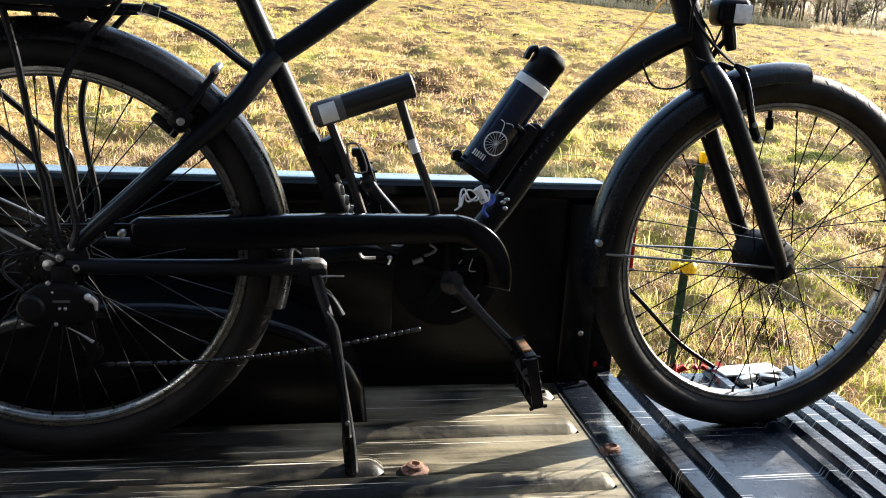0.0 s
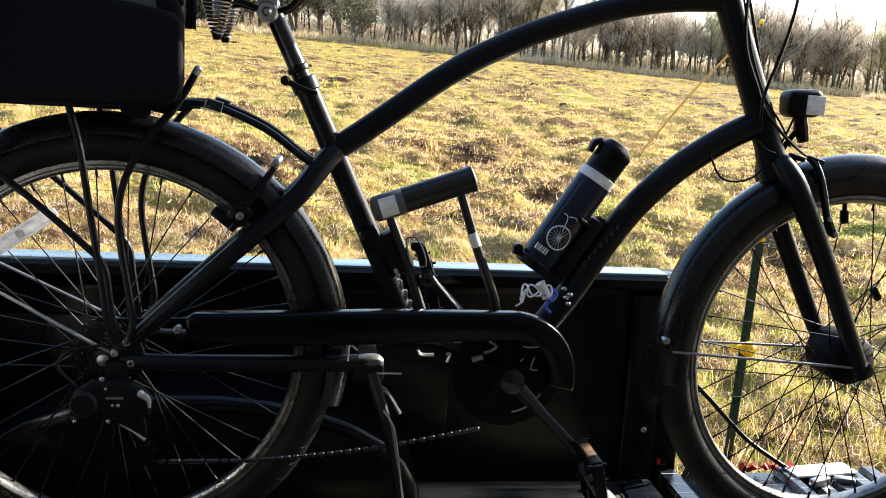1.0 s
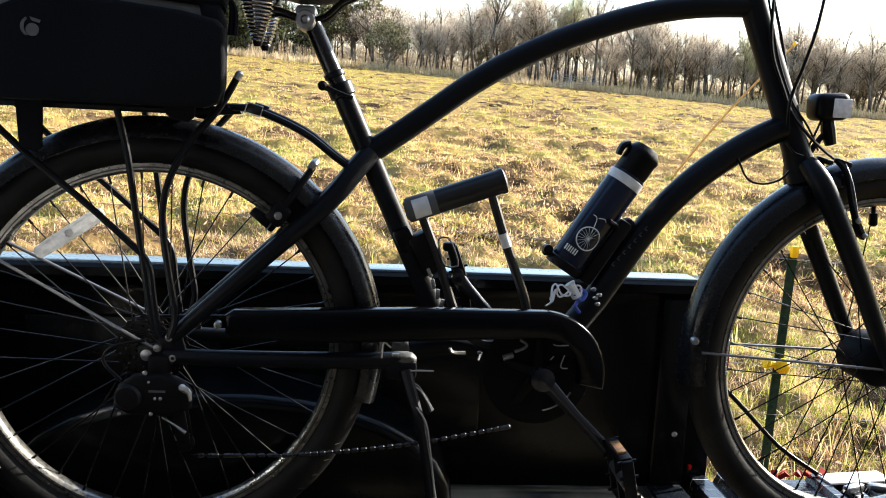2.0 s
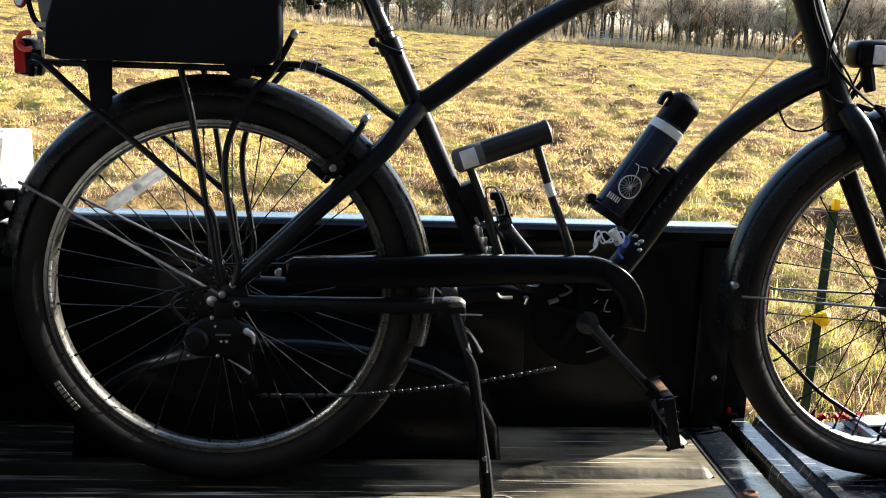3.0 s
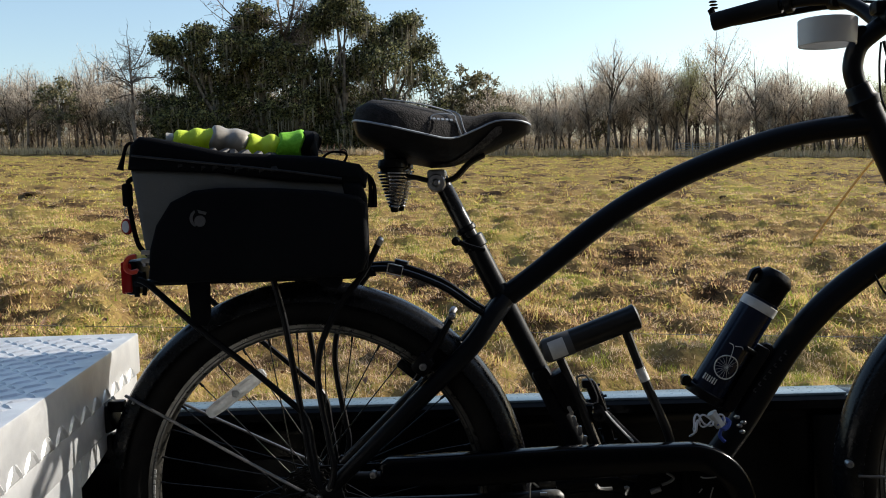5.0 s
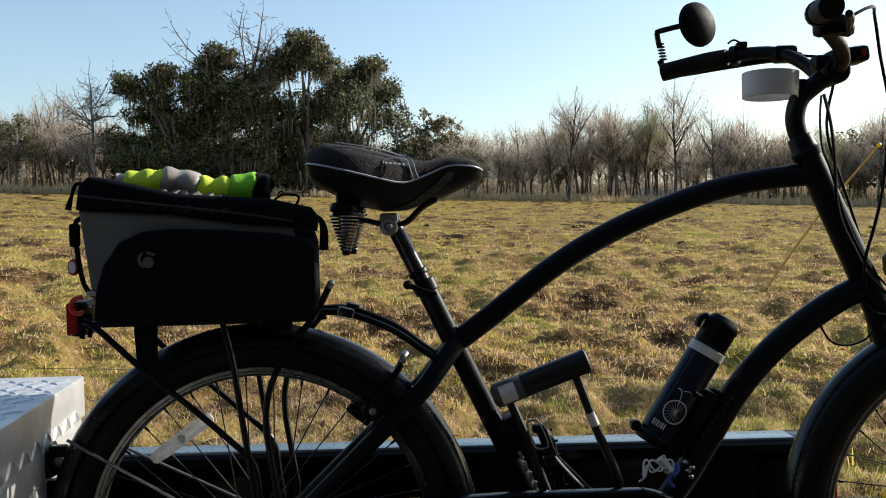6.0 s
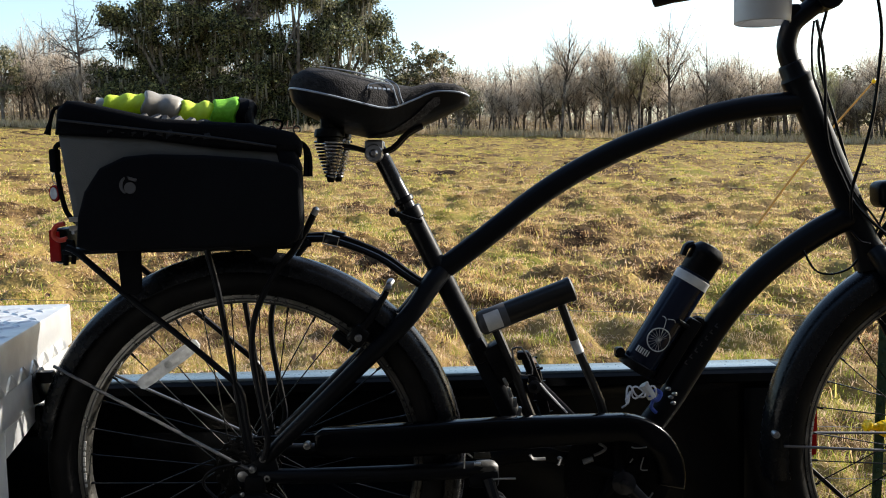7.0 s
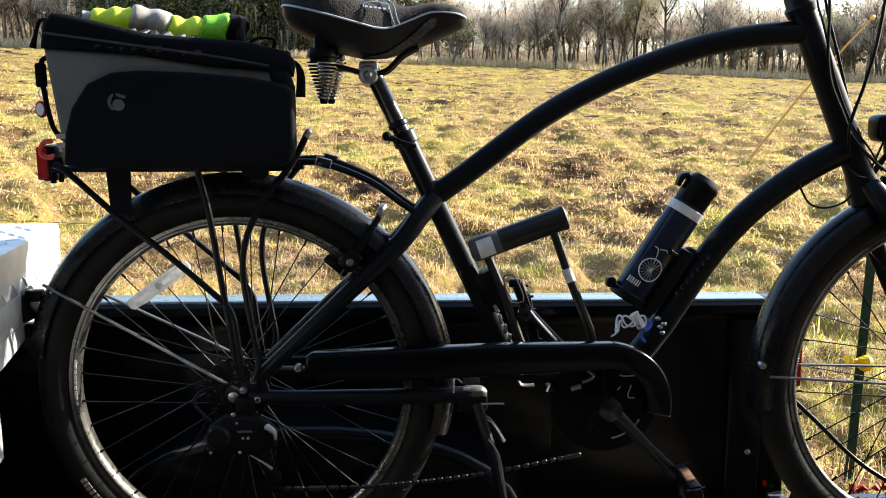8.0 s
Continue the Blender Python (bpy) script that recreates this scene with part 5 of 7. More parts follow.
def build_bike():
    bike = thing("bicycle", "matt black cruiser bicycle on its kickstand in the truck bed", "bicycle", (0.6, 0, 0))
    # frame
    def tube_part(name, pts, r, mat=BLACK_PAINT, parent=None, n=14, steps=6, label=""):
        b = bmesh.new()
        tube(b, pts, r, n, steps)
        return part(name, b, mat, parent or bike, label)
    tube_part("seat_tube", [(0.281, 0, 0.739), (0.451, 0, 0.375)], 0.0172)
    tube_part("top_tube", [(0.318, 0, 0.648), (0.369, 0, 0.684), (0.420, 0, 0.722), (0.479, 0, 0.766), (0.538, 0, 0.803), (0.606, 0, 0.837), (0.666, 0, 0.861), (0.727, 0, 0.882), (0.780, 0, 0.896), (0.842, 0, 0.906), (0.92, 0, 0.911)], 0.0185)
    tube_part("down_tube", [(1.0, 0, 0.726), (0.971, 0, 0.714), (0.936, 0, 0.695), (0.894, 0, 0.667), (0.851, 0, 0.633), (0.807, 0, 0.588), (0.772, 0, 0.542), (0.732, 0, 0.479), (0.693, 0, 0.418), (0.62, 0, 0.322)], 0.0215)
    b = bmesh.new()
    for k in range(7):
        u = 0.10 + 0.115 * k
        x, z = 0.714 + 0.072 * u, 0.482 + 0.086 * u
        tube(b, [(x - 0.002, -0.0217, z + 0.0015), (x + 0.0022, -0.0217, z - 0.0012)], 0.0011, 5, 1)
        tube(b, [(x - 0.002, -0.0217, z + 0.0015), (x + 0.0018, -0.0217, z + 0.0058)], 0.0011, 5, 1)
    part("tube_lettering", b, RIM_DARK, bike, "worn pale lettering")
    tube_part("head_tube", [(0.905, 0, 0.950), (1.020, 0, 0.683)], [0.0215, 0.0205, 0.0205, 0.0225])
    tube_part("bottom_tube", [(0.40, 0, 0.338), (0.475, 0, 0.345), (0.61, 0, 0.322)], 0.019)
    b = bmesh.new()
    lathe(b, (0.603, 0, 0.32), (0, 1, 0), [(0.012, -0.040), (0.022, -0.037), (0.022, 0.037), (0.012, 0.040)], 24)
    part("bottom_bracket", b, BLACK_PAINT, bike)
    for s in (-1, 1):
        tube_part("seat_stay", [(0.325, s * 0.012, 0.652), (0.305, s * 0.026, 0.628), (0.262, s * 0.045, 0.575), (0.152, s * 0.058, 0.472), (0.035, s * 0.064, 0.362)], [0.0165, 0.0165, 0.0155, 0.013, 0.0115])
        tube_part("chain_stay", [(0.025, s * 0.066, 0.337), (0.12, s * 0.066, 0.334), (0.30, s * 0.056, 0.332), (0.392, s * 0.046, 0.332)], [0.011, 0.0125, 0.0135, 0.0135])
        b = bmesh.new()
        lathe(b, (0.386, s * 0.0464, 0.332), (1, s * -0.08, 0), [(0.0138, -0.012), (0.0142, 0.0), (0.0140, 0.010), (0.0115, 0.018), (0.006, 0.023)], 14)
        part("stay_end", b, STAY_GREY, bike, "grey rounded stay end")
        b = bmesh.new()
        prism(b, [(-0.012, 0.325), (0.0, 0.318), (0.035, 0.322), (0.058, 0.345), (0.050, 0.375), (0.030, 0.378), (0.012, 0.355), (-0.012, 0.350)], s * 0.066 - 0.004, s * 0.066 + 0.004, 0.001)
        part("dropout", b, BLACK_PAINT, bike)
    for x, z, y in ((0.034, 0.366, -0.074), (0.017, 0.350, -0.076), (0.292, 0.619, -0.034), (0.108, 0.391, -0.092), (0.191, 0.555, -0.066), (0.040, 0.335, -0.076), (0.865, 0.372, -0.037)):
        b = bmesh.new()
        lathe(b, (x, y, z), (0, -1, 0), [(0.0055, -0.012), (0.0062, -0.003), (0.0055, 0.0015), (0.0028, 0.002), (0.0025, -0.0005)], 12)
        part("bolt", b, ALLOY, bike)
    # seat post
    sp = tube_part("seat_post", [(0.2265, 0, 0.852), (0.284, 0, 0.732)], 0.0138, SEATPOST)
    d = Vector((0.170, 0, -0.364)).normalized()
    b = bmesh.new()
    lathe(b, (0.277, 0, 0.747), d, [(0.0175, -0.010), (0.0205, -0.008), (0.0205, 0.010), (0.0175, 0.012)], 20)
    lathe(b, (0.266, 0, 0.770), d, [(0.0150, -0.004), (0.0165, -0.002), (0.0165, 0.004), (0.0150, 0.006)], 20)
    collar = part("seat_collar", b, BLACK_PAINT, bike)
    b = bmesh.new()
    tube(b, [(0.252, -0.026, 0.750), (0.272, -0.029, 0.742), (0.296, -0.028, 0.735)], [0.005, 0.004, 0.003], 8, 4, 0.6)
    lathe(b, (0.250, -0.020, 0.751), (0, -1, 0), [(0.006, -0.004), (0.0075, 0.002), (0.0075, 0.008), (0.004, 0.011)], 12)
    part("quick_release", b, BLACK_STEEL, collar)
    # wheels
    rear = build_wheel(bike, "rear_wheel", REAR, [(0.008, -0.055), (0.020, -0.045), (0.030, -0.036), (0.030, -0.030), (0.022, -0.024), (0.022, 0.024), (0.030, 0.030), (0.030, 0.036), (0.014, 0.048)], 36, "rear wheel with a polished alloy rim")
    front = build_wheel(bike, "front_wheel", FRONT, [(0.010, -0.056), (0.022, -0.050), (0.040, -0.040), (0.044, -0.034), (0.044, 0.034), (0.040, 0.040), (0.022, 0.050), (0.010, 0.056)], 36, "front wheel with a polished alloy rim")
    # clear spoke reflectors
    def reflector(wheel, p, q, w):
        p, q = Vector(p), Vector(q)
        a = math.atan2(q.z - p.z, q.x - p.x)
        b = bmesh.new()
        h, e = 0.5 * (q - p).length, 0.5 * w
        prism(b, [(-h, -0.45 * e), (-h + 0.004, -e * 0.85), (-0.6 * h, -e), (0.6 * h, -e), (h - 0.004, -e * 0.85), (h, -0.45 * e), (h, 0.45 * e), (h - 0.004, e * 0.85), (0.6 * h, e), (-0.6 * h, e), (-h + 0.004, e * 0.85), (-h, 0.45 * e)], -0.0035, 0.0035, 0.0015)
        block(b, (0, -0.0036, 0.55 * e), (1.6 * h, 0.0012, 0.0012), 0.0)
        block(b, (0, -0.0036, -0.55 * e), (1.6 * h, 0.0012, 0.0012), 0.0)
        lathe(b, (0, -0.003, 0), (0, -1, 0), [(0.0065, 0), (0.0065, 0.002), (0.005, 0.0025), (0.005, 0.001), (0.002, 0.001)], 14)
        b.transform(Matrix.Translation((p + q) / 2) @ Matrix.Rotation(-a, 4, "Y"))
        part("spoke_reflector", b, CLEAR, wheel, "clear plastic spoke reflector")
    reflector(rear, (-0.176, -0.016, 0.476), (-0.076, -0.016, 0.546), 0.022)
    b = bmesh.new()
    block(b, (1.250, -0.006, 0.450), (0.012, 0.012, 0.026), 0.003, pose(0, 0, 0, 0, -35, 0))
    part("sensor_magnet", b, BLACK_PLASTIC, front)
    b = bmesh.new()
    lathe(b, (1.172, 0, 0.600), (0.1, 0, -1), [(0.004, -0.02), (0.004, 0.005), (0.0075, 0.006), (0.0075, 0.026), (0.004, 0.029)], 10)
    part("valve_cap", b, BLACK_PLASTIC, front)
    # fenders
    b = bmesh.new()
    arc_strip(b, (REAR, HUB_Z), 0.349, -14, 170, arc_fender(), 64)
    rf = part("rear_fender", b, FENDER_PAINT, bike, "satin black rear fender", sharp=50)
    b = bmesh.new()
    arc_strip(b, (FRONT, HUB_Z), 0.347, 86, 188, arc_fender(), 48)
    ff = part("front_fender", b, FENDER_PAINT, bike, "satin black front fender", sharp=50)
    for s in (-1, 1):
        b = bmesh.new()
        tube(b, [(0.010, s * 0.072, 0.352), (-0.02, s * 0.070, 0.366), (-0.284, s * 0.040, 0.506), (-0.290, s * 0.036, 0.508), (-0.294, s * 0.036, 0.503)], 0.0026, 8, 3)
        part("stay", b, STEEL, rf)
        b = bmesh.new()
        tube(b, [(1.195, s * 0.062, 0.332), (0.868, s * 0.038, 0.352)], 0.0024, 8, 1)
        part("stay", b, STEEL, ff)
        b = bmesh.new()
        lathe(b, (1.195, s * 0.062, 0.332), (0, s, 0), [(0.0065, -0.004), (0.0065, 0.005), (0.003, 0.007)], 8)
        part("stay_bolt", b, ALLOY, ff)
    b = bmesh.new()
    block(b, (-0.352, 0, 0.478), (0.022, 0.05, 0.055), 0.006, pose(0, 0, 0, 0, -18, 0))
    block(b, (-0.338, 0, 0.492), (0.03, 0.02, 0.02), 0.004)
    block(b, (-0.350, 0, 0.425), (0.016, 0.032, 0.04), 0.005)
    part("rear_reflector", b, BLACK_PLASTIC, rf, "black-backed rear reflector")
    # fork
    crown = tube_part("fork", [(1.016, 0, 0.690), (1.036, 0, 0.643)], [0.022, 0.028], label="black steel fork")
    for s in (-1, 1):
        tube_part("fork_leg", [(1.028, s * 0.022, 0.668), (1.042, s * 0.046, 0.640), (1.066, s * 0.058, 0.590), (1.109, s * 0.061, 0.506), (1.155, s * 0.060, 0.412), (1.186, s * 0.059, 0.352), (1.200, s * 0.059, 0.322)], [0.016, 0.0185, 0.0175, 0.0165, 0.0150, 0.0135, 0.0125], parent=crown)
        b = bmesh.new()
        lathe(b, (1.2, s * 0.052, HUB_Z - 0.002), (0, s, 0), [(0.012, -0.004), (0.014, 0.0), (0.014, 0.016), (0.008, 0.020)], 16)
        part("axle_nut", b, BLACK_STEEL, crown)
        # brake arm
        b = bmesh.new()
        tube(b, [(1.072, s * 0.03, 0.676), (1.088, s * 0.038, 0.655), (1.099, s * 0.044, 0.61), (1.112, s * 0.047, 0.572), (1.124, s * 0.045, 0.556)], [0.0045, 0.005, 0.005, 0.0075, 0.0065], 8, 4)
        block(b, (1.118, s * 0.034, 0.562), (0.036, 0.014, 0.013), 0.004, pose(0, 0, 0, 0, 30, 0))
        block(b, (1.084, s * 0.030, 0.672), (0.03, 0.010, 0.009), 0.003, pose(0, 0, 0, 0, 15, 0))
        br = part("front_brake", b, BLACK_PLASTIC, crown)
        b = bmesh.new()
        lathe(b, (1.108, s * 0.052, 0.582), (0, s, 0), [(0.0048, 0), (0.0048, 0.004), (0.002, 0.006)], 10)
        part("bolt", b, ALLOY, br)
        b = bmesh.new()
        lathe(b, (1.122, s * 0.051, 0.558), (0, s, 0), [(0.0045, 0), (0.0045, 0.004), (0.002, 0.006)], 10)
        part("bolt", b, ALLOY, br)
        b = bmesh.new()
        tube(b, [(1.086, s * 0.034, 0.672), (1.094, s * 0.050, 0.640), (1.108, s * 0.054, 0.585)], 0.0009, 6, 3)
        part("brake_spring", b, ALLOY, br)
    # head lamp
    b = bmesh.new()
    block(b, (1.060, -0.006, 0.760), (0.056, 0.052, 0.044), 0.012, pose(0, 0, 0, 0, -4, 0), 3)
    lamp = part("head_lamp", b, BLACK_PLASTIC, bike, "black battery head lamp")
    b = bmesh.new()
    block(b, (1.071, -0.0335, 0.758), (0.030, 0.003, 0.030), 0.001)
    part("side_lens", b, GLASS_LENS, lamp, "pale side lens")
    b = bmesh.new()
    lathe(b, (1.089, -0.006, 0.760), (1, 0, 0), [(0.018, -0.006), (0.018, 0.001), (0.012, 0.004)], 20)
    part("lens", b, GLASS_LENS, lamp)
    b = bmesh.new()
    tube(b, [(1.062, -0.005, 0.742), (1.066, -0.005, 0.722), (1.073, -0.005, 0.700)], [0.010, 0.012, 0.009], 10, 4)
    tube(b, [(1.068, -0.005, 0.728), (1.050, 0, 0.700), (1.036, 0, 0.675)], 0.005, 8, 4)
    part("bracket", b, BLACK_PLASTIC, lamp)
    # chain guard
    b = bmesh.new()
    ring = lambda r, d0, d1, n: [(0.603 + r * math.cos(radians(d0 + (d1 - d0) * k / n)), 0.322 + r * math.sin(radians(d0 + (d1 - d0) * k / n))) for k in range(n + 1)]
    edge = [(0.118, 0.405), (0.130, 0.413), (0.279, 0.418), (0.423, 0.423)] + ring(0.102, 90, -12, 14) + ring(0.060, -12, 86, 10) + [(0.423, 0.372), (0.279, 0.366), (0.135, 0.368), (0.118, 0.376)]
    prism(b, edge, -0.086, -0.058, 0.006, 3)
    guard = part("chain_guard", b, GUARD_BLACK, bike, "glossy black chain guard", sharp=40)
    b = bmesh.new()
    for p in ([(0.618, 0.374), (0.625, 0.372), (0.642, 0.373)], [(0.637, 0.357), (0.632, 0.338), (0.643, 0.336)], [(0.615, 0.349), (0.620, 0.355)]):
        tube(b, [(x, -0.0868, z) for x, z in p], 0.0011, 5, 3)
    part("scratch", b, ALLOY, guard)
    # made-up bright shapes for the glints below the guard, placed by the camera's view
    for p, r in (([(0.460, 0.357), (0.466, 0.350), (0.485, 0.350)], 0.0026), ([(0.504, 0.350), (0.510, 0.351), (0.506, 0.339)], 0.0022), ([(0.545, 0.343), (0.561, 0.348)], 0.0040), ([(0.571, 0.373), (0.582, 0.365), (0.574, 0.358), (0.563, 0.354)], 0.0022)):
        b = bmesh.new()
        tube(b, [(x, -0.060, z) for x, z in p], r, 6, 3, 1.8)
        part("clip", b, BRIGHT_STEEL, guard, "small bright shape for a glint below the guard")
    for p, r in (([(0.357, 0.367), (0.363, 0.361), (0.368, 0.357)], 0.0016), ([(0.388, 0.366), (0.372, 0.367), (0.357, 0.367), (0.354, 0.340)], 0.0014), ([(0.370, 0.346), (0.381, 0.346)], 0.0026), ([(0.390, 0.318), (0.407, 0.321), (0.436, 0.321)], 0.0015)):
        b = bmesh.new()
        tube(b, [(x, -0.066, z) for x, z in p], r, 6, 3)
        part("wire_bracket", b, BRIGHT_STEEL, guard, "thin bright line for a glint below the guard")
    b = bmesh.new()
    arc_strip(b, (0.603, 0.32), 0.0625, 280, 330, [(0, -0.058), (0.002, -0.0585), (0.002, -0.056), (0, -0.056)], 12)
    part("ring_edge", b, BRIGHT_STEEL, guard)
    # crank, pedals and chain
    def crank(s, a, b_):
        bb = bmesh.new()
        tube(bb, [(a[0], s * 0.092, a[1]), (0.5 * (a[0] + b_[0]), s * 0.097, 0.5 * (a[1] + b_[1])), (b_[0], s * 0.103, b_[1])], [0.0135, 0.0085, 0.0105], 10, 5, 0.6)
        lathe(bb, (a[0], s * 0.09, a[1]), (0, s, 0), [(0.019, -0.004), (0.019, 0.010), (0.010, 0.012)], 18)
        cr = part("crank", bb, CRANK, bike, "black crank arm")
        bb = bmesh.new()
        lathe(bb, (a[0], s * 0.101, a[1]), (0, s, 0), [(0.008, 0), (0.008, 0.003), (0.004, 0.004)], 6)
        part("crank_bolt", bb, CRANK, cr)
        tilt = pose(0, 0, 0, 0, 78, 0)
        P = Matrix.Translation((b_[0] + 0.006, s * 0.155, b_[1] - 0.016)) @ tilt
        bb = bmesh.new()
        for dx in (-0.041, 0.041):
            block(bb, (dx, 0, 0), (0.007, 0.084, 0.020), 0.003)
        for dy in (-0.046, 0.046, 0.0):
            block(bb, (0, dy, 0), (0.084, 0.009, 0.018), 0.003)
        for dx in (-0.041, -0.016, 0.016, 0.041):
            for dy in (-0.046, 0.046):
                for dz in (-0.011, 0.011):
                    block(bb, (dx, dy, dz), (0.004, 0.004, 0.006), 0.0)
        bb.transform(P)
        pd = part("pedal", bb, BLACK_PLASTIC, bike, "black platform pedal")
        bb = bmesh.new()
        block(bb, (-0.0455, 0, 0), (0.004, 0.046, 0.014), 0.001)
        bb.transform(P)
        part("pedal_reflector", bb, AMBER, pd, "amber reflector")
        bb = bmesh.new()
        lathe(bb, (b_[0] + 0.006, s * 0.155, b_[1] - 0.016), (0, s, 0), [(0.008, -0.05), (0.010, 0.0), (0.010, 0.047), (0.007, 0.049)], 14)
        part("pedal_axle", bb, ALLOY, pd)
    crank(-1, (0.603, 0.320), (0.716, 0.206))
    crank(1, (0.603, 0.320), (0.490, 0.434))
    b = bmesh.new()
    lathe(b, (0.603, -0.05, 0.32), (0, 1, 0), [(0.02, -0.003), (0.085, -0.002), (0.088, 0.0), (0.085, 0.002), (0.02, 0.003)], 48)
    ringp = part("chain_ring", b, DULL_BLACK, bike)
    for k in range(5):
        a = radians(20 + 72 * k)
        b = bmesh.new()
        tube(b, [(0.603, -0.056, 0.32), (0.603 + 0.058 * math.cos(a), -0.055, 0.32 + 0.058 * math.sin(a))], [0.011, 0.007], 8, 1)
        lathe(b, (0.603 + 0.058 * math.cos(a), -0.058, 0.32 + 0.058 * math.sin(a)), (0, -1, 0), [(0.006, -0.002), (0.006, 0.002), (0.003, 0.003)], 8)
        part("spider_arm", b, DULL_BLACK, ringp)
    b = bmesh.new()
    for k in range(8):
        r, y = 0.024 + 0.0042 * k, -0.060 + 0.0042 * k
        n = 12 + 2 * k
        t = bmesh.new()
        pts = []
        for i in range(n * 2):
            a = math.pi * i / n
            rr = r + (0.003 if i % 2 else 0)
            pts.append((rr * math.cos(a), HUB_Z + rr * math.sin(a)))
        prism(t, pts, y, y + 0.0018)
        merge(b, t)
    stack = part("cassette", b, SPROCKET, bike, "dark steel sprocket stack")
    # made-up studs, added to give the dark sprocket stack its glints
    for r, n in ((0.021, 6), (0.034, 9), (0.047, 12)):
        for k in range(n):
            a = 6.2832 * (k + 0.3) / n
            b = bmesh.new()
            lathe(b, (r * math.cos(a), -0.0615 + 0.8 * (r - 0.021), HUB_Z + r * math.sin(a)), (0, -1, 0), [(0.0022, -0.003), (0.0022, 0.001), (0.001, 0.002)], 7)
            part("rivet", b, CHAIN, stack)
    link = bmesh.new()
    block(link, (0, 0, 0), (0.0115, 0.005, 0.0075), 0.002, None, 1)
    link = finish(link, "link", CHAIN)
    chain_line = curve_points([(0.062, -0.046, 0.170), (0.15, -0.047, 0.171), (0.244, -0.048, 0.175), (0.40, -0.050, 0.194), (0.56, -0.051, 0.226)], 12)
    b = bmesh.new()
    tube(b, chain_line, 0.0018, 5, 1)
    tube(b, [(0.0, -0.045, 0.392), (0.3, -0.048, 0.400), (0.6, -0.05, 0.406)], 0.0025, 5, 1)
    chain = part("chain", b, BLACK_STEEL, bike)
    total = 0.0
    for p, q in zip(chain_line, chain_line[1:]):
        total += (q - p).length
        if total >= 0.0118:
            total -= 0.0118
            piece("link", link, chain, Matrix.Translation(q) @ Matrix.Rotation(-math.atan2(q.z - p.z, q.x - p.x), 4, "Y"))
    # derailleur
    b = bmesh.new()
    prism(b, [(-0.040, 0.262), (-0.036, 0.296), (-0.012, 0.313), (0.030, 0.315), (0.058, 0.303), (0.072, 0.286), (0.070, 0.262), (0.040, 0.250), (-0.020, 0.252)], -0.098, -0.074, 0.007, 3)
    block(b, (0.020, -0.074, 0.322), (0.032, 0.020, 0.036), 0.007)
    mech = part("derailleur", b, DULL_BLACK, bike, "black rear derailleur")
    b = bmesh.new()
    lathe(b, (-0.020, -0.098, 0.281), (0, -1, 0), [(0.020, -0.004), (0.020, 0.003), (0.016, 0.007), (0.006, 0.008)], 20)
    part("pivot", b, BLACK_PLASTIC, mech)
    b = bmesh.new()
    lathe(b, (0.058, -0.096, 0.296), (0.4, -1, 0.5), [(0.0045, -0.010), (0.0058, 0.0), (0.0048, 0.003), (0.002, 0.004)], 14)
    tube(b, [(0.062, -0.098, 0.294), (0.069, -0.098, 0.288), (0.070, -0.098, 0.276)], [0.006, 0.004, 0.002], 8, 3)
    part("barrel", b, BRIGHT_STEEL, mech, "bright metal end cap")
    for x, z, r in ((0.019, 0.279, 0.0022), (0.027, 0.279, 0.0026), (0.010, 0.304, 0.0020), (-0.033, 0.255, 0.0025), (0.013, 0.255, 0.0030), (0.005, 0.318, 0.0035)):
        b = bmesh.new()
        lathe(b, (x, -0.099, z), (0, -1, 0), [(r, -0.003), (r, 0.001), (r * 0.5, 0.002)], 8)
        part("screw", b, ALLOY, mech)
    b = bmesh.new()
    block(b, (0.022, -0.0985, 0.290), (0.024, 0.0015, 0.003), 0.0)
    part("marking", b, LOCK_GREY, mech)
    b = bmesh.new()
    tube(b, [(0.027, -0.090, 0.247), (0.045, -0.090, 0.236), (0.062, -0.090, 0.223)], [0.0012, 0.0014, 0.0030], 6, 3)
    part("cable_end", b, ALLOY, mech)
    b = bmesh.new()
    tube(b, [(-0.034, -0.080, 0.300), (-0.060, -0.080, 0.330), (-0.045, -0.078, 0.352), (0.0, -0.076, 0.362)], 0.0026, 7, 5)
    part("cable", b, BLACK_PLASTIC, mech)
    b = bmesh.new()
    for y in (-0.058, -0.036):
        block(b, (0.048, y, 0.228), (0.020, 0.002, 0.095), 0.001, pose(0, 0, 0, 0, -10, 0))
    for z, x in ((0.262, 0.042), (0.192, 0.054)):
        lathe(b, (x, -0.047, z), (0, 1, 0), [(0.004, -0.006), (0.014, -0.003), (0.014, 0.003), (0.004, 0.006)], 14)
    part("cage", b, BLACK_STEEL, mech)
    # kickstand
    b = bmesh.new()
    tube(b, [(0.392, -0.060, 0.318), (0.400, -0.074, 0.292), (0.414, -0.092, 0.252), (0.4235, -0.096, 0.208), (0.440, -0.103, 0.110), (0.450, -0.112, 0.006)], [0.011, 0.010, 0.0085, 0.0075, 0.0075, 0.0075], 10, 5)
    ks = part("kickstand", b, BLACK_PAINT, bike, "black steel kickstand with worn paint")
    b = bmesh.new()
    tube(b, [(0.447, -0.1075, 0.066), (0.454, -0.115, 0.003)], 0.0115, 10, 1)
    part("rubber_foot", b, BLACK_STEEL, ks)
    # bright strip along the sunlit edge stands for its glint and wear
    b = bmesh.new()
    tube(b, [(0.409, -0.096, 0.272), (0.4240, -0.100, 0.250), (0.4320, -0.101, 0.212), (0.4410, -0.106, 0.150), (0.4540, -0.114, 0.074), (0.4610, -0.120, 0.008)], [0.0012, 0.002, 0.002, 0.002, 0.0026, 0.003], 6, 3)
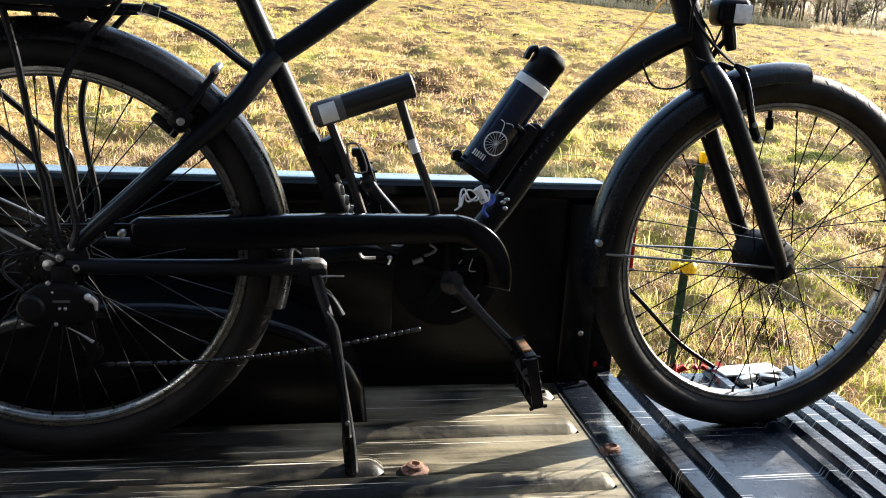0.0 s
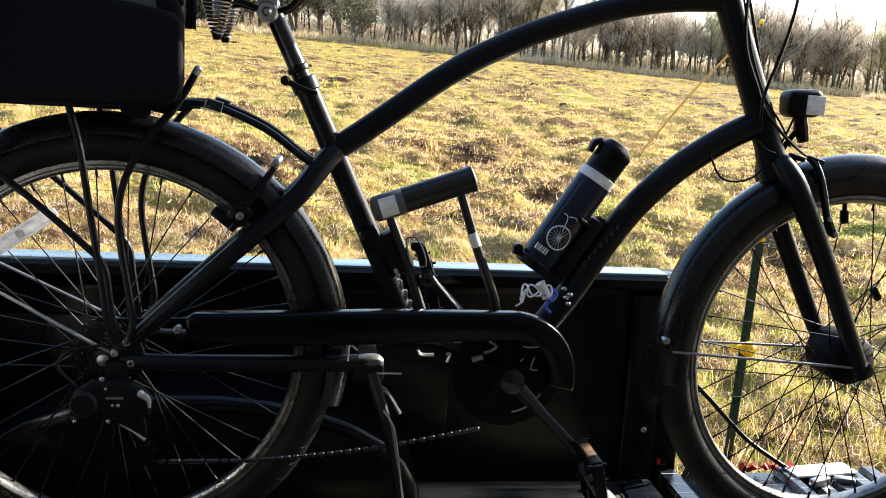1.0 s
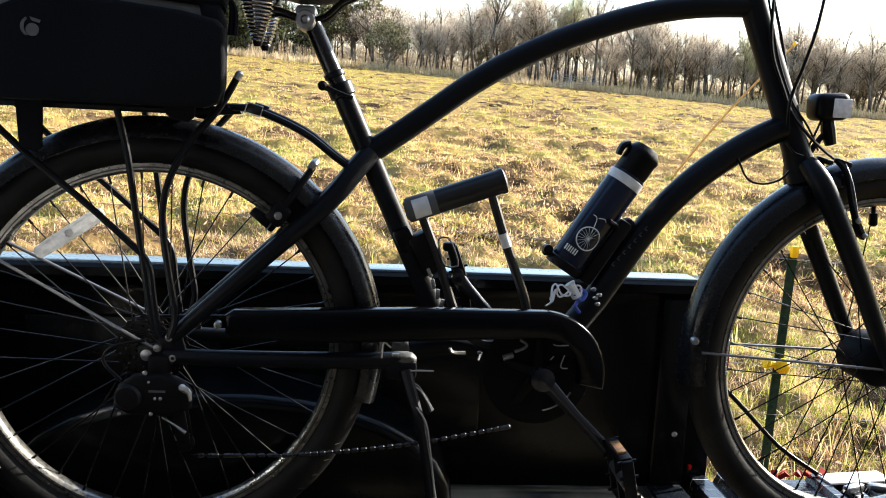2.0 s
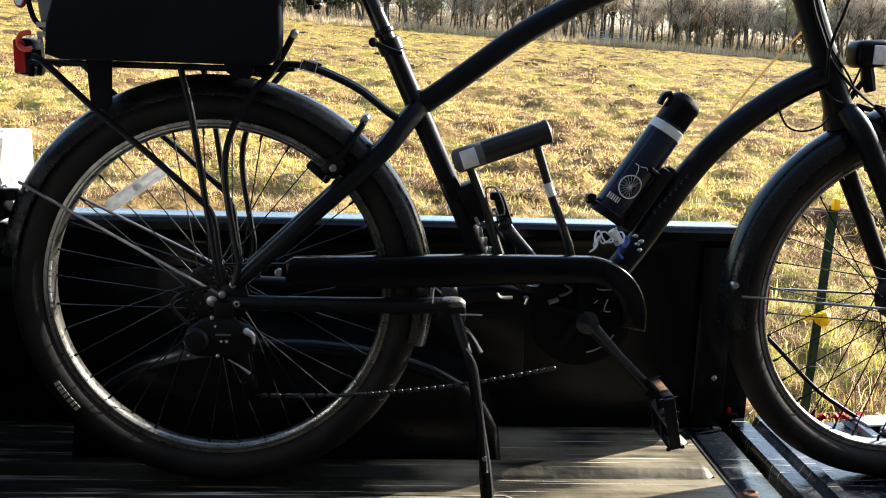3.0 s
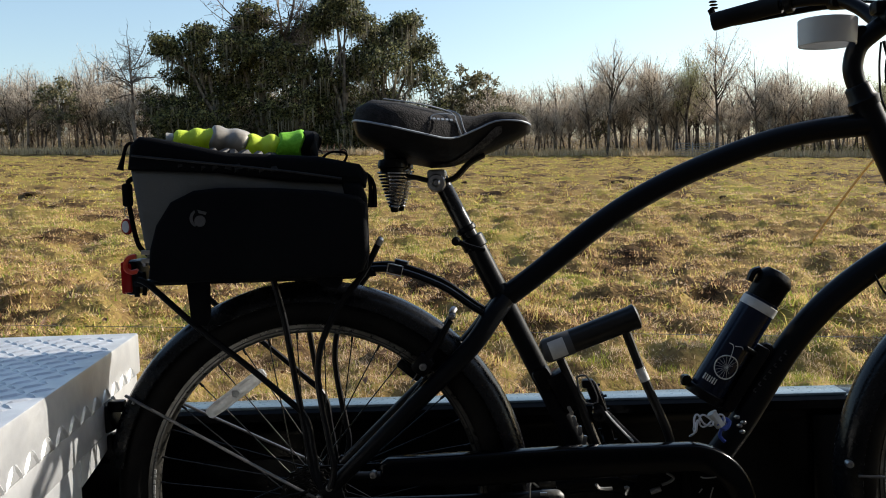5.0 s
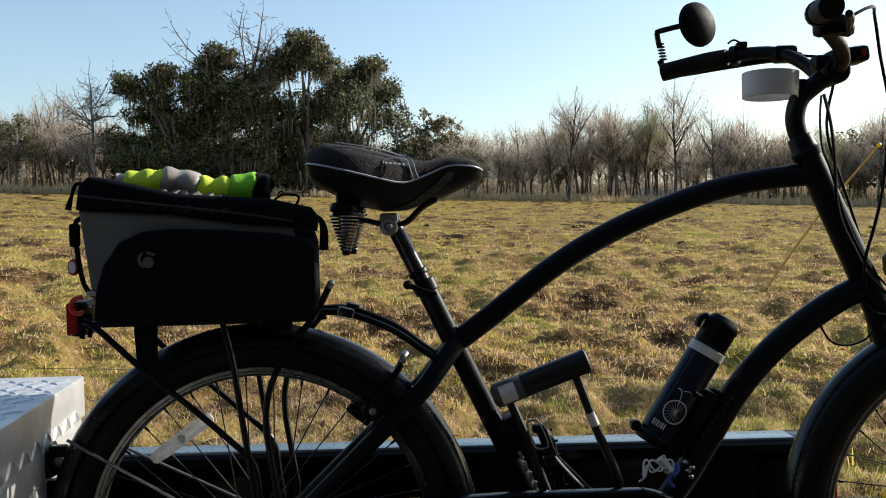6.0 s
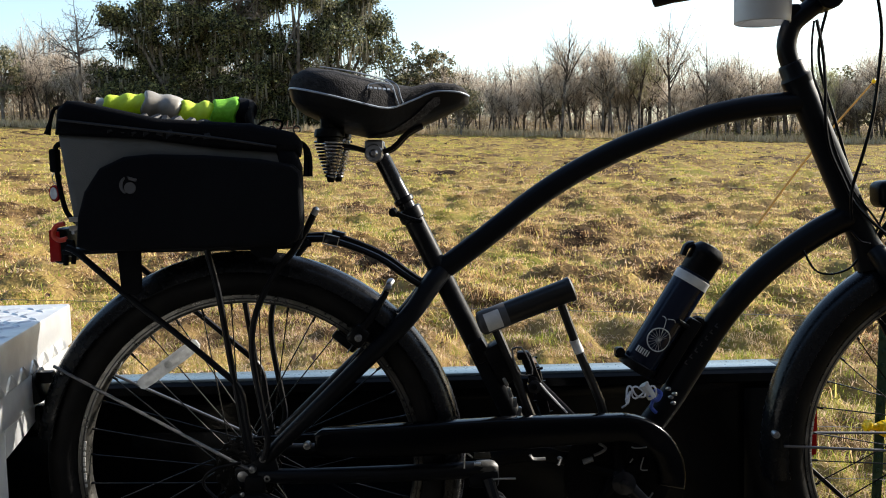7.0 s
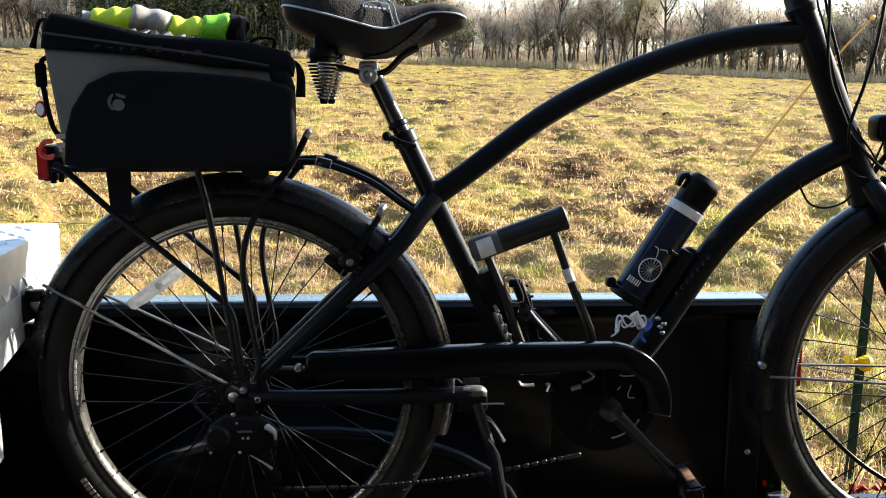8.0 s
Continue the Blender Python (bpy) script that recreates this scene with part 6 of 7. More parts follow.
    part("worn_edge", b, ALLOY, ks, "bright edge, bare metal and painted glint")
    b = bmesh.new()
    lathe(b, (0.4445, -0.112, 0.090), (0, -1, 0), [(0.004, -0.003), (0.004, 0.002), (0.002, 0.003)], 8)
    part("bolt", b, ALLOY, ks)
    b = bmesh.new()
    block(b, (0.385, -0.045, 0.318), (0.05, 0.035, 0.03), 0.008)
    prism(b, [(0.398, 0.306), (0.414, 0.296), (0.430, 0.276), (0.437, 0.258), (0.428, 0.252), (0.410, 0.270), (0.392, 0.285)], -0.074, -0.058, 0.003)
    brk = part("bracket", b, BLACK_PAINT, ks)
    b = bmesh.new()
    tube(b, [(0.398, -0.074, 0.301), (0.414, -0.0745, 0.293), (0.427, -0.0745, 0.275), (0.435, -0.0745, 0.260)], [0.0010, 0.0016, 0.0022, 0.0045], 6, 4)
    part("worn_edge", b, ALLOY, brk, "bright edge, bare metal and painted glint")
    # rear brake
    for s in (-1, 1):
        b = bmesh.new()
        block(b, (0.190, s * 0.048, 0.556), (0.03, 0.022, 0.034), 0.007, pose(0, 0, 0, 0, 40, 0))
        block(b, (0.166, s * 0.034, 0.545), (0.045, 0.016, 0.014), 0.004, pose(0, 0, 0, 0, 40, 0))
        tube(b, [(0.196, s * 0.05, 0.566), (0.215, s * 0.048, 0.590), (0.236, s * 0.036, 0.624)], [0.008, 0.006, 0.005], 8, 4)
        br = part("rear_brake", b, BLACK_PLASTIC, bike)
        b = bmesh.new()
        rod(b, (0.238, s * 0.036, 0.626), (0.172, s * 0.055, 0.530), 0.0011, 5)
        lathe(b, (0.236, s * 0.03, 0.628), (0.3, s, 0.3), [(0.004, -0.003), (0.006, 0.0), (0.006, 0.014), (0.003, 0.016)], 8)
        part("brake_wire", b, STEEL, br)
    # luggage rack
    b = bmesh.new()
    for y in (-0.055, 0.055):
        tube(b, [(-0.262, y * 0.8, 0.700), (-0.24, y, 0.704), (0.09, y, 0.704), (0.108, y * 0.8, 0.712)], 0.0052, 8, 3)
    for x in (-0.255, -0.15, -0.04, 0.06):
        rod(b, (x, -0.055, 0.704), (x, 0.055, 0.704), 0.005, 8)
    x_first = lambda pts: pts[0][0]
    rack = part("luggage_rack", b, BLACK_PAINT, bike, "black tubular luggage rack")
    for s in (-1, 1):
        for pts in ([(-0.038, 0.702), (-0.024, 0.639), (-0.012, 0.550), (0.002, 0.450), (0.010, 0.395), (0.022, 0.366)], [(0.133, 0.760), (0.104, 0.708), (0.068, 0.665), (0.035, 0.604), (0.025, 0.541), (0.037, 0.450), (0.044, 0.400), (0.036, 0.368)], [(-0.255, 0.712), (-0.235, 0.700), (-0.160, 0.629), (-0.096, 0.576), (-0.027, 0.514), (0.004, 0.480), (0.012, 0.430), (0.020, 0.372)]):
            b = bmesh.new()
            tube(b, [(x, s * 0.078, z) for x, z in (pts if s < 0 or x_first(pts) < 0.1 else pts[1:])], 0.0052, 8, 4)
            part("rack_leg", b, BLACK_PAINT, rack)
        b = bmesh.new()
        tube(b, [(0.100, s * 0.045, 0.712), (0.150, s * 0.042, 0.710), (0.222, s * 0.036, 0.681), (0.272, s * 0.030, 0.645), (0.300, s * 0.026, 0.626)], 0.0055, 8, 4)
        part("rack_strut", b, BLACK_PAINT, rack)
    for s in (-1, 1):
        b = bmesh.new()
        block(b, (0.152, s * 0.044, 0.711), (0.022, 0.010, 0.015), 0.002, pose(0, 0, 0, 0, 15, 0))
        clamp = part("strut_clamp", b, CRANK, rack)
        b = bmesh.new()
        tube(b, [(0.142, s * 0.052, 0.721), (0.165, s * 0.052, 0.715), (0.161, s * 0.052, 0.700), (0.138, s * 0.052, 0.706), (0.142, s * 0.052, 0.721)], 0.0011, 6, 1)
        part("buckle", b, BRIGHT_STEEL, clamp, "bright wire buckle")
    b = bmesh.new()
    lathe(b, (0.1345, -0.078, 0.7615), (0.5, 0, 0.86), [(0.0054, -0.010), (0.0056, 0.0), (0.003, 0.003)], 10)
    part("prong_tip", b, BRIGHT_STEEL, rack, "bare metal tip")
    b = bmesh.new()
    block(b, (-0.288, 0, 0.711), (0.022, 0.060, 0.058), 0.007)
    tl = part("tail_lamp", b, BLACK_PLASTIC, bike, "red tail lamp under the bag")
    b = bmesh.new()
    block(b, (-0.301, 0, 0.711), (0.010, 0.054, 0.054), 0.004)
    block(b, (-0.292, -0.031, 0.711), (0.014, 0.004, 0.048), 0.002)
    part("lens", b, RED_LENS, tl, "red lens")
    build_saddle(bike)
    return bike


def build_bars(bike):
    # stem
    b = bmesh.new()
    lathe(b, (0.905, 0, 0.950), (-0.394, 0, 0.919), [(0.024, -0.012), (0.025, 0.0), (0.021, 0.006), (0.020, 0.022), (0.017, 0.026)], 20)
    part("headset", b, BLACK_PAINT, bike)
    b = bmesh.new()
    tube(b, [(0.900, 0, 0.962), (0.891, 0, 0.988), (0.890, 0, 1.010), (0.899, 0, 1.036), (0.922, 0, 1.056), (0.948, 0, 1.074)], 0.0155, 14, 5)
    lathe(b, (0.950, -0.028, 1.076), (0, 1, 0), [(0.019, 0), (0.0215, 0.003), (0.0215, 0.053), (0.019, 0.056)], 18)
    stem = part("stem", b, BLACK_PAINT, bike, "curved black stem")
    near = [(0.946, -0.05, 1.082), (0.930, -0.085, 1.098), (0.898, -0.125, 1.112), (0.868, -0.165, 1.120), (0.842, -0.215, 1.122), (0.830, -0.262, 1.116), (0.822, -0.302, 1.110)]
    far = [(0.957, 0.05, 1.077), (0.963, 0.088, 1.088), (0.949, 0.125, 1.118), (0.921, 0.164, 1.142), (0.873, 0.208, 1.150), (0.818, 0.250, 1.146), (0.754, 0.284, 1.136)]
    b = bmesh.new()
    tube(b, near[::-1] + [(0.950, 0.0, 1.076)] + far, 0.0115, 12, 4)
    bar = part("handlebar", b, BLACK_PAINT, bike, "swept-back black handlebar")
    for side in (near, far):
        p = [Vector(q) for q in side[-3:]]
        d = (p[2] - p[1]).normalized()
        b = bmesh.new()
        tube(b, [p[0].lerp(p[1], 0.4), p[1], p[2], p[2] + d * 0.012], [0.0155, 0.017, 0.017, 0.0165], 14, 4)
        grip = part("grip", b, RUBBER, bar, "black rubber grip")
        b = bmesh.new()
        q0 = p[0].lerp(p[1], 0.15)
        lathe(b, q0, (p[1] - p[0]), [(0.016, -0.004), (0.0185, -0.002), (0.0185, 0.008), (0.016, 0.010)], 16)
        part("lock_ring", b, BLACK_STEEL, grip)
        w = Vector((0.9, 0.15 if side is near else -0.15, -0.25))
        s0 = Vector(side[-4])
        b = bmesh.new()
        tube(b, [s0 + w * 0.012, s0 + w * 0.045, p[0] + w * 0.052, p[1] + w * 0.044, p[2] + w * 0.030], [0.010, 0.0085, 0.0065, 0.006, 0.005], 8, 5)
        block(b, s0 + w * 0.014, (0.044, 0.032, 0.030), 0.008)
        part("brake_lever", b, BLACK_PLASTIC, bar)
        b = bmesh.new()
        y1 = -0.02 if side is near else 0.02
        if side is near:
            tube(b, [s0 + w * 0.02, (0.955, -0.13, 1.150), (0.990, -0.07, 1.148), (1.007, -0.05, 1.091), (1.018, -0.05, 1.020), (1.018, -0.045, 0.957), (1.011, -0.04, 0.881), (0.996, -0.04, 0.821), (0.982, -0.035, 0.766), (0.985, -0.03, 0.72)], 0.0027, 6, 5)
        else:
            tube(b, [s0 + w * 0.02, (0.975, 0.12, 1.125), (0.985, 0.05, 1.105), (0.962, 0.02, 1.06), (0.950, 0.02, 0.98), (0.985, 0.022, 0.86), (1.02, 0.02, 0.74)], 0.0026, 6, 6)
        part("cable", b, BLACK_PLASTIC, bar)
    b = bmesh.new()
    block(b, (0.872, 0.206, 1.166), (0.018, 0.02, 0.012), 0.003)
    tube(b, [(0.872, 0.206, 1.170), (0.860, 0.212, 1.178), (0.850, 0.216, 1.172)], 0.0018, 6, 4)
    part("bell", b, BLACK_PLASTIC, bar)
    # mirror on the far grip
    b = bmesh.new()
    tube(b, [(0.752, 0.292, 1.132), (0.742, 0.296, 1.160)], 0.0065, 8, 1)
    for k in range(6):
        lathe(b, (0.748 - 0.001 * k, 0.294, 1.160 + 0.006 * k), (0, 0, 1), [(0.006, 0), (0.0082, 0.0015), (0.006, 0.003)], 10)
    tube(b, [(0.742, 0.296, 1.185), (0.738, 0.298, 1.212), (0.744, 0.298, 1.218), (0.790, 0.300, 1.228)], 0.0055, 8, 2)
    arm = part("mirror_arm", b, BLACK_PLASTIC, bar)
    b = bmesh.new()
    lathe(b, (0.818, 0.300, 1.229), Vector((0.45, -0.88, 0.1)), [(0.010, 0.016), (0.034, 0.011), (0.044, 0.003), (0.045, -0.003), (0.042, -0.006)], 28)
    part("mirror", b, DULL_BLACK, arm, "round black mirror seen from behind")
    # cup band, display, cables
    b = bmesh.new()
    lathe(b, (0.848, -0.005, 1.037), (0.03, 0, 1), [(0.0425, 0.0), (0.0435, 0.001), (0.0445, 0.040), (0.0435, 0.041), (0.0425, 0.040), (0.0415, 0.001)], 36, closed=True)
    cup = part("cup_holder", b, CUP, bike, "pale grey open cup band on the stem")
    b = bmesh.new()
    block(b, (0.897, -0.003, 1.055), (0.022, 0.018, 0.022), 0.004)
    part("clip", b, BLACK_PLASTIC, cup)
    b = bmesh.new()
    block(b, (0.968, -0.012, 1.098), (0.062, 0.05, 0.026), 0.007, pose(0, 0, 0, 0, -6, 0))
    block(b, (0.930, -0.005, 1.092), (0.025, 0.03, 0.022), 0.006)
    disp = part("display", b, BLACK_PLASTIC, bike, "black control display with a red lamp")
    b = bmesh.new()
    block(b, (0.987, -0.0375, 1.100), (0.007, 0.003, 0.010), 0.001)
    part("lamp", b, RED_LENS, disp)
    for pts, r in (([(0.925, -0.03, 1.037), (0.935, -0.03, 0.990), (0.940, -0.03, 0.936), (0.942, -0.03, 0.873), (0.950, -0.03, 0.830), (0.970, -0.03, 0.786), (0.990, -0.03, 0.746), (1.020, -0.03, 0.714), (1.047, -0.03, 0.692), (1.078, -0.01, 0.678)], 0.0026),
                   ([(0.921, -0.03, 1.035), (0.918, -0.03, 0.999), (0.920, -0.03, 0.954), (0.930, -0.03, 0.925), (0.944, -0.028, 0.880), (0.962, -0.026, 0.825), (0.990, -0.026, 0.765), (1.022, -0.025, 0.725), (1.055, 0.0, 0.69)], 0.0017),
                   ([(0.912, -0.02, 0.672), (0.930, -0.022, 0.640), (0.956, -0.022, 0.632), (0.985, -0.022, 0.640), (1.0, -0.02, 0.655)], 0.0018),
                   ([(1.050, -0.012, 0.742), (1.040, -0.012, 0.715), (1.030, -0.012, 0.690)], 0.0018),
                   ([(0.99, -0.02, 0.70), (1.0, -0.03, 0.685), (1.018, -0.024, 0.68)], 0.002)):
        b = bmesh.new()
        tube(b, pts, r, 6, 6)
        part("cable", b, BLACK_PLASTIC, bike)


bicycle = build_bike()
build_bars(bicycle)


# ---------- what the bicycle carries ----------
def build_bag():
    bag = thing("rack_bag", "black and grey fabric trunk bag on the luggage rack", "bag", (-0.06, 0, 0.71))
    body = [(-0.228, 0.760), (-0.224, 0.735), (-0.205, 0.714), (0.095, 0.712), (0.118, 0.722), (0.124, 0.745), (0.124, 0.825), (0.112, 0.850), (0.0, 0.858), (-0.11, 0.876), (-0.244, 0.886)]
    def nose(b):
        """Shear the front back towards the far side, hiding it from the camera."""
        for v in b.verts:
            v.co.x -= 0.22 * max(0.0, v.co.y + 0.125) * min(1.0, max(0.0, (v.co.x + 0.02) / 0.08))
    b = bmesh.new()
    prism(b, [(x if x < 0.05 else x * 0.93, z) for x, z in body], -0.122, 0.122, 0.016, 3)
    nose(b)
    part("body", b, GREY_FABRIC, bag, "mid-grey fabric body", sharp=50)
    lid = [(-0.246, 0.884), (-0.112, 0.874), (0.0, 0.857), (0.112, 0.846), (0.122, 0.842), (0.126, 0.862), (0.114, 0.878), (0.050, 0.893), (-0.09, 0.904), (-0.205, 0.932), (-0.226, 0.934), (-0.240, 0.922)]
    b = bmesh.new()
    prism(b, lid, -0.125, 0.125, 0.012, 3)
    nose(b)
    top = part("lid", b, FABRIC, bag, "black fabric lid, half open", sharp=50)
    b = bmesh.new()
    prism(b, [(0.085, 0.711), (0.097, 0.7095), (0.119, 0.719), (0.1235, 0.744), (0.1235, 0.826), (0.1145, 0.853), (0.085, 0.8545)], -0.1265, 0.1245, 0.012, 3)
    nose(b)
    part("front_panel", b, FABRIC, bag, "black fabric front panel", sharp=50)
    # crumpled lining round the opening
    rng = random.Random(3)
    b = bmesh.new()
    for k in range(9):
        x = -0.16 + 0.018 * k
        tube(b, [(x, -0.120, 0.884 - 0.1 * (x + 0.16)), (x + rng.uniform(-0.006, 0.006), -0.112, 0.902 - 0.12 * (x + 0.16)), (x + rng.uniform(-0.01, 0.01), -0.09, 0.914 - 0.14 * (x + 0.16))], rng.uniform(0.005, 0.010), 7, 4)
    part("lining", b, LINING, top, "crumpled black lining")
    b = bmesh.new()
    tube(b, [(-0.235, -0.1262, 0.905), (-0.12, -0.1262, 0.889), (0.0, -0.1262, 0.872), (0.085, -0.1262, 0.857)], 0.0022, 6, 5)
    part("zip", b, LINING, top)
    panel = [(-0.216, 0.716), (-0.212, 0.760), (-0.200, 0.798), (-0.176, 0.832), (-0.140, 0.848), (-0.10, 0.851), (-0.024, 0.848), (0.06, 0.840), (0.110, 0.830), (0.121, 0.818), (0.121, 0.738), (0.112, 0.718), (0.095, 0.710), (-0.195, 0.709)]
    for s in (-1, 1):
        b = bmesh.new()
        y0, y1 = (-0.139, -0.119) if s < 0 else (0.119, 0.139)
        prism(b, panel, y0, y1, 0.007, 3)
        nose(b)
        side = part("side_pocket", b, FABRIC, bag, "black rounded side pocket", sharp=50)
        if s < 0:
            b = bmesh.new()
            c = (-0.132, -0.1402, 0.806)
            pts = [(c[0] + 0.0135 * math.cos(a), c[2] + 0.0135 * math.sin(a)) for a in [radians(d) for d in range(115, 255, 14)]]
            pts += [(c[0] + 0.009 * math.cos(a) - 0.0, c[2] + 0.011 * math.sin(a)) for a in [radians(d) for d in range(250, 110, -14)]]
            prism(b, pts, -0.1405, -0.1385)
            lathe(b, (c[0] + 0.002, -0.1385, c[2] - 0.004), (0, -1, 0), [(0.0085, 0), (0.0085, 0.002)], 18)
            prism(b, [(c[0] - 0.001, c[2] + 0.013), (c[0] + 0.013, c[2] + 0.009), (c[0] + 0.011, c[2] + 0.005), (c[0] + 0.001, c[2] + 0.008)], -0.1405, -0.1385)
            part("badge", b, LOCK_GREY, side, "plain pale badge")
    # straps down to the rack
    for s in (-1, 1):
        for x0, x1, z in ((-0.172, -0.135, 0.640), (0.03, 0.075, 0.692))[0 if s < 0 else 1:]:
            b = bmesh.new()
            y = s * 0.092
            prism(b, [(x0 + 0.004, z + 0.006), (x0 + 0.012, z), (x1 - 0.010, z - 0.004), (x1 - 0.002, z + 0.004), (x1, 0.712), (x0, 0.712)], y - 0.004, y + 0.004, 0.002)
            part("strap", b, FABRIC, bag)
    for z in (0.757, 0.744):
        b = bmesh.new()
        block(b, (-0.2265, -0.06, z), (0.006, 0.13, 0.007), 0.001)
        block(b, (-0.219, -0.1225, z), (0.018, 0.004, 0.007), 0.001)
        part("reflective_band", b, TAPE, bag, "pale reflective band")
    # rear webbing loop, zip pulls
    b = bmesh.new()
    tube(b, [(-0.244, -0.10, 0.872), (-0.254, -0.10, 0.862), (-0.252, -0.10, 0.82), (-0.243, -0.10, 0.77), (-0.228, -0.10, 0.752)], 0.004, 8, 4)
    block(b, (-0.255, -0.10, 0.846), (0.012, 0.02, 0.036), 0.004)
    part("webbing", b, FABRIC, bag)
    b = bmesh.new()
    tube(b, [(-0.232, -0.10, 0.925), (-0.248, -0.105, 0.924), (-0.256, -0.105, 0.905), (-0.262, -0.105, 0.885)], [0.002, 0.003, 0.003, 0.0055], 6, 4)
    part("zip_pull", b, FABRIC, bag)
    b = bmesh.new()
    for dx in (0.0, 0.006):
        tube(b, [(0.100, -0.10, 0.866), (0.120, -0.104, 0.863), (0.125 + dx, -0.104, 0.845), (0.124 + dx, -0.104, 0.812)], [0.002, 0.003, 0.003, 0.0045], 6, 4)
    part("zip_pull", b, FABRIC, bag)
    b = bmesh.new()
    tube(b, [(0.04, -0.06, 0.888), (0.06, -0.07, 0.900), (0.085, -0.07, 0.897), (0.075, -0.06, 0.882), (0.05, -0.05, 0.886)], 0.002, 6, 5)
    part("cord_loop", b, FABRIC, bag)
    # round tag on the back
    tag = thing("round_tag", "small round silver tag with a red rim hanging from the bag", "tag", (-0.280, -0.05, 0.79))
    b = bmesh.new()
    lathe(b, (-0.280, -0.05, 0.796), (-0.55, -0.83, 0), [(0.008, -0.002), (0.0125, -0.0025), (0.0135, 0.0), (0.0125, 0.0025), (0.008, 0.002)], 20)
    part("rim", b, RED_LENS, tag)
    b = bmesh.new()
    lathe(b, (-0.280, -0.05, 0.796), (-0.55, -0.83, 0), [(0.0095, -0.003), (0.0095, 0.003)], 20)
    part("face", b, WHITE_LABEL, tag)
    b = bmesh.new()
    lathe(b, (-0.278, -0.045, 0.820), (0.3, 0.9, 0), [(0.0085, -0.0008), (0.0098, 0), (0.0085, 0.0008)], 18, closed=True)
    part("ring", b, STEEL, tag)
    clip = thing("orange_clip", "orange cord clip and dark straps under the bag", "clip", (-0.27, -0.04, 0.71))
    b = bmesh.new()
    tube(b, [(-0.268, -0.05, 0.748), (-0.282, -0.05, 0.744), (-0.287, -0.05, 0.730), (-0.278, -0.05, 0.722), (-0.266, -0.05, 0.724)], 0.004, 8, 5)
    part("cord", b, ORANGE, clip)
    b = bmesh.new()
    tube(b, [(-0.262, -0.05, 0.722), (-0.268, -0.05, 0.705), (-0.270, -0.05, 0.682)], 0.0045, 8, 3)
    tube(b, [(-0.258, -0.05, 0.722), (-0.256, -0.05, 0.700), (-0.258, -0.05, 0.684)], 0.004, 8, 3)
    part("strap_end", b, FABRIC, clip)
    b = bmesh.new()
    block(b, (-0.250, -0.06, 0.738), (0.007, 0.006, 0.014), 0.002)
    part("hook", b, STEEL, clip)

    # rolled hi-vis vest in the mouth of the bag
    vest = thing("hi_vis_vest", "rolled yellow-green hi-vis vest with grey reflective bands", "vest", (-0.08, -0.03, 0.91))
    def z_at(x):
        return 0.928 - 0.085 * (x + 0.19) + 0.004 * math.sin(38 * x)
    def roll(name, x0, x1, r, mat, label, lumps):
        n = 14
        bm = bmesh.new()
        rows = []
        for i in range(n + 1):
            x = x0 + (x1 - x0) * i / n
            k = 1 + lumps * math.sin(2 * math.pi * (x - x0) / 0.031) + 0.04 * math.sin(140 * x)
            e = 0.86 if i in (0, n) else 1.0
            rows.append([bm.verts.new((x + 0.004 * math.sin(3 * a), -0.045 + r * 1.5 * k * e * math.cos(a), z_at(x) + r * k * e * math.sin(a) * (1 + 0.06 * math.sin(5 * a + 60 * x)))) for a in [2 * math.pi * j / 20 for j in range(20)]])
        for p, q in zip(rows, rows[1:]):
            for j in range(20):
                bm.faces.new((p[j], p[(j + 1) % 20], q[(j + 1) % 20], q[j]))
        bm.faces.new(rows[0])
        bm.faces.new(rows[-1])
        part(name, bm, mat, vest, label, sharp=60)
    roll("grey_band", -0.205, -0.192, 0.018, TAPE, "grey reflective band", 0.0)
    roll("fold", -0.192, -0.128, 0.0215, HIVIS, "bright yellow fold", 0.10)
    roll("grey_band", -0.128, -0.072, 0.0235, TAPE, "grey reflective band", 0.05)
    roll("fold", -0.072, -0.022, 0.0205, HIVIS, "bright yellow fold", 0.10)
    roll("mesh_fold", -0.022, 0.018, 0.0245, HIVIS_GREEN, "green mesh fold", 0.03)
    roll("dark_edge", 0.018, 0.034, 0.0245, FABRIC, "black edge binding", 0.0)


build_bag()


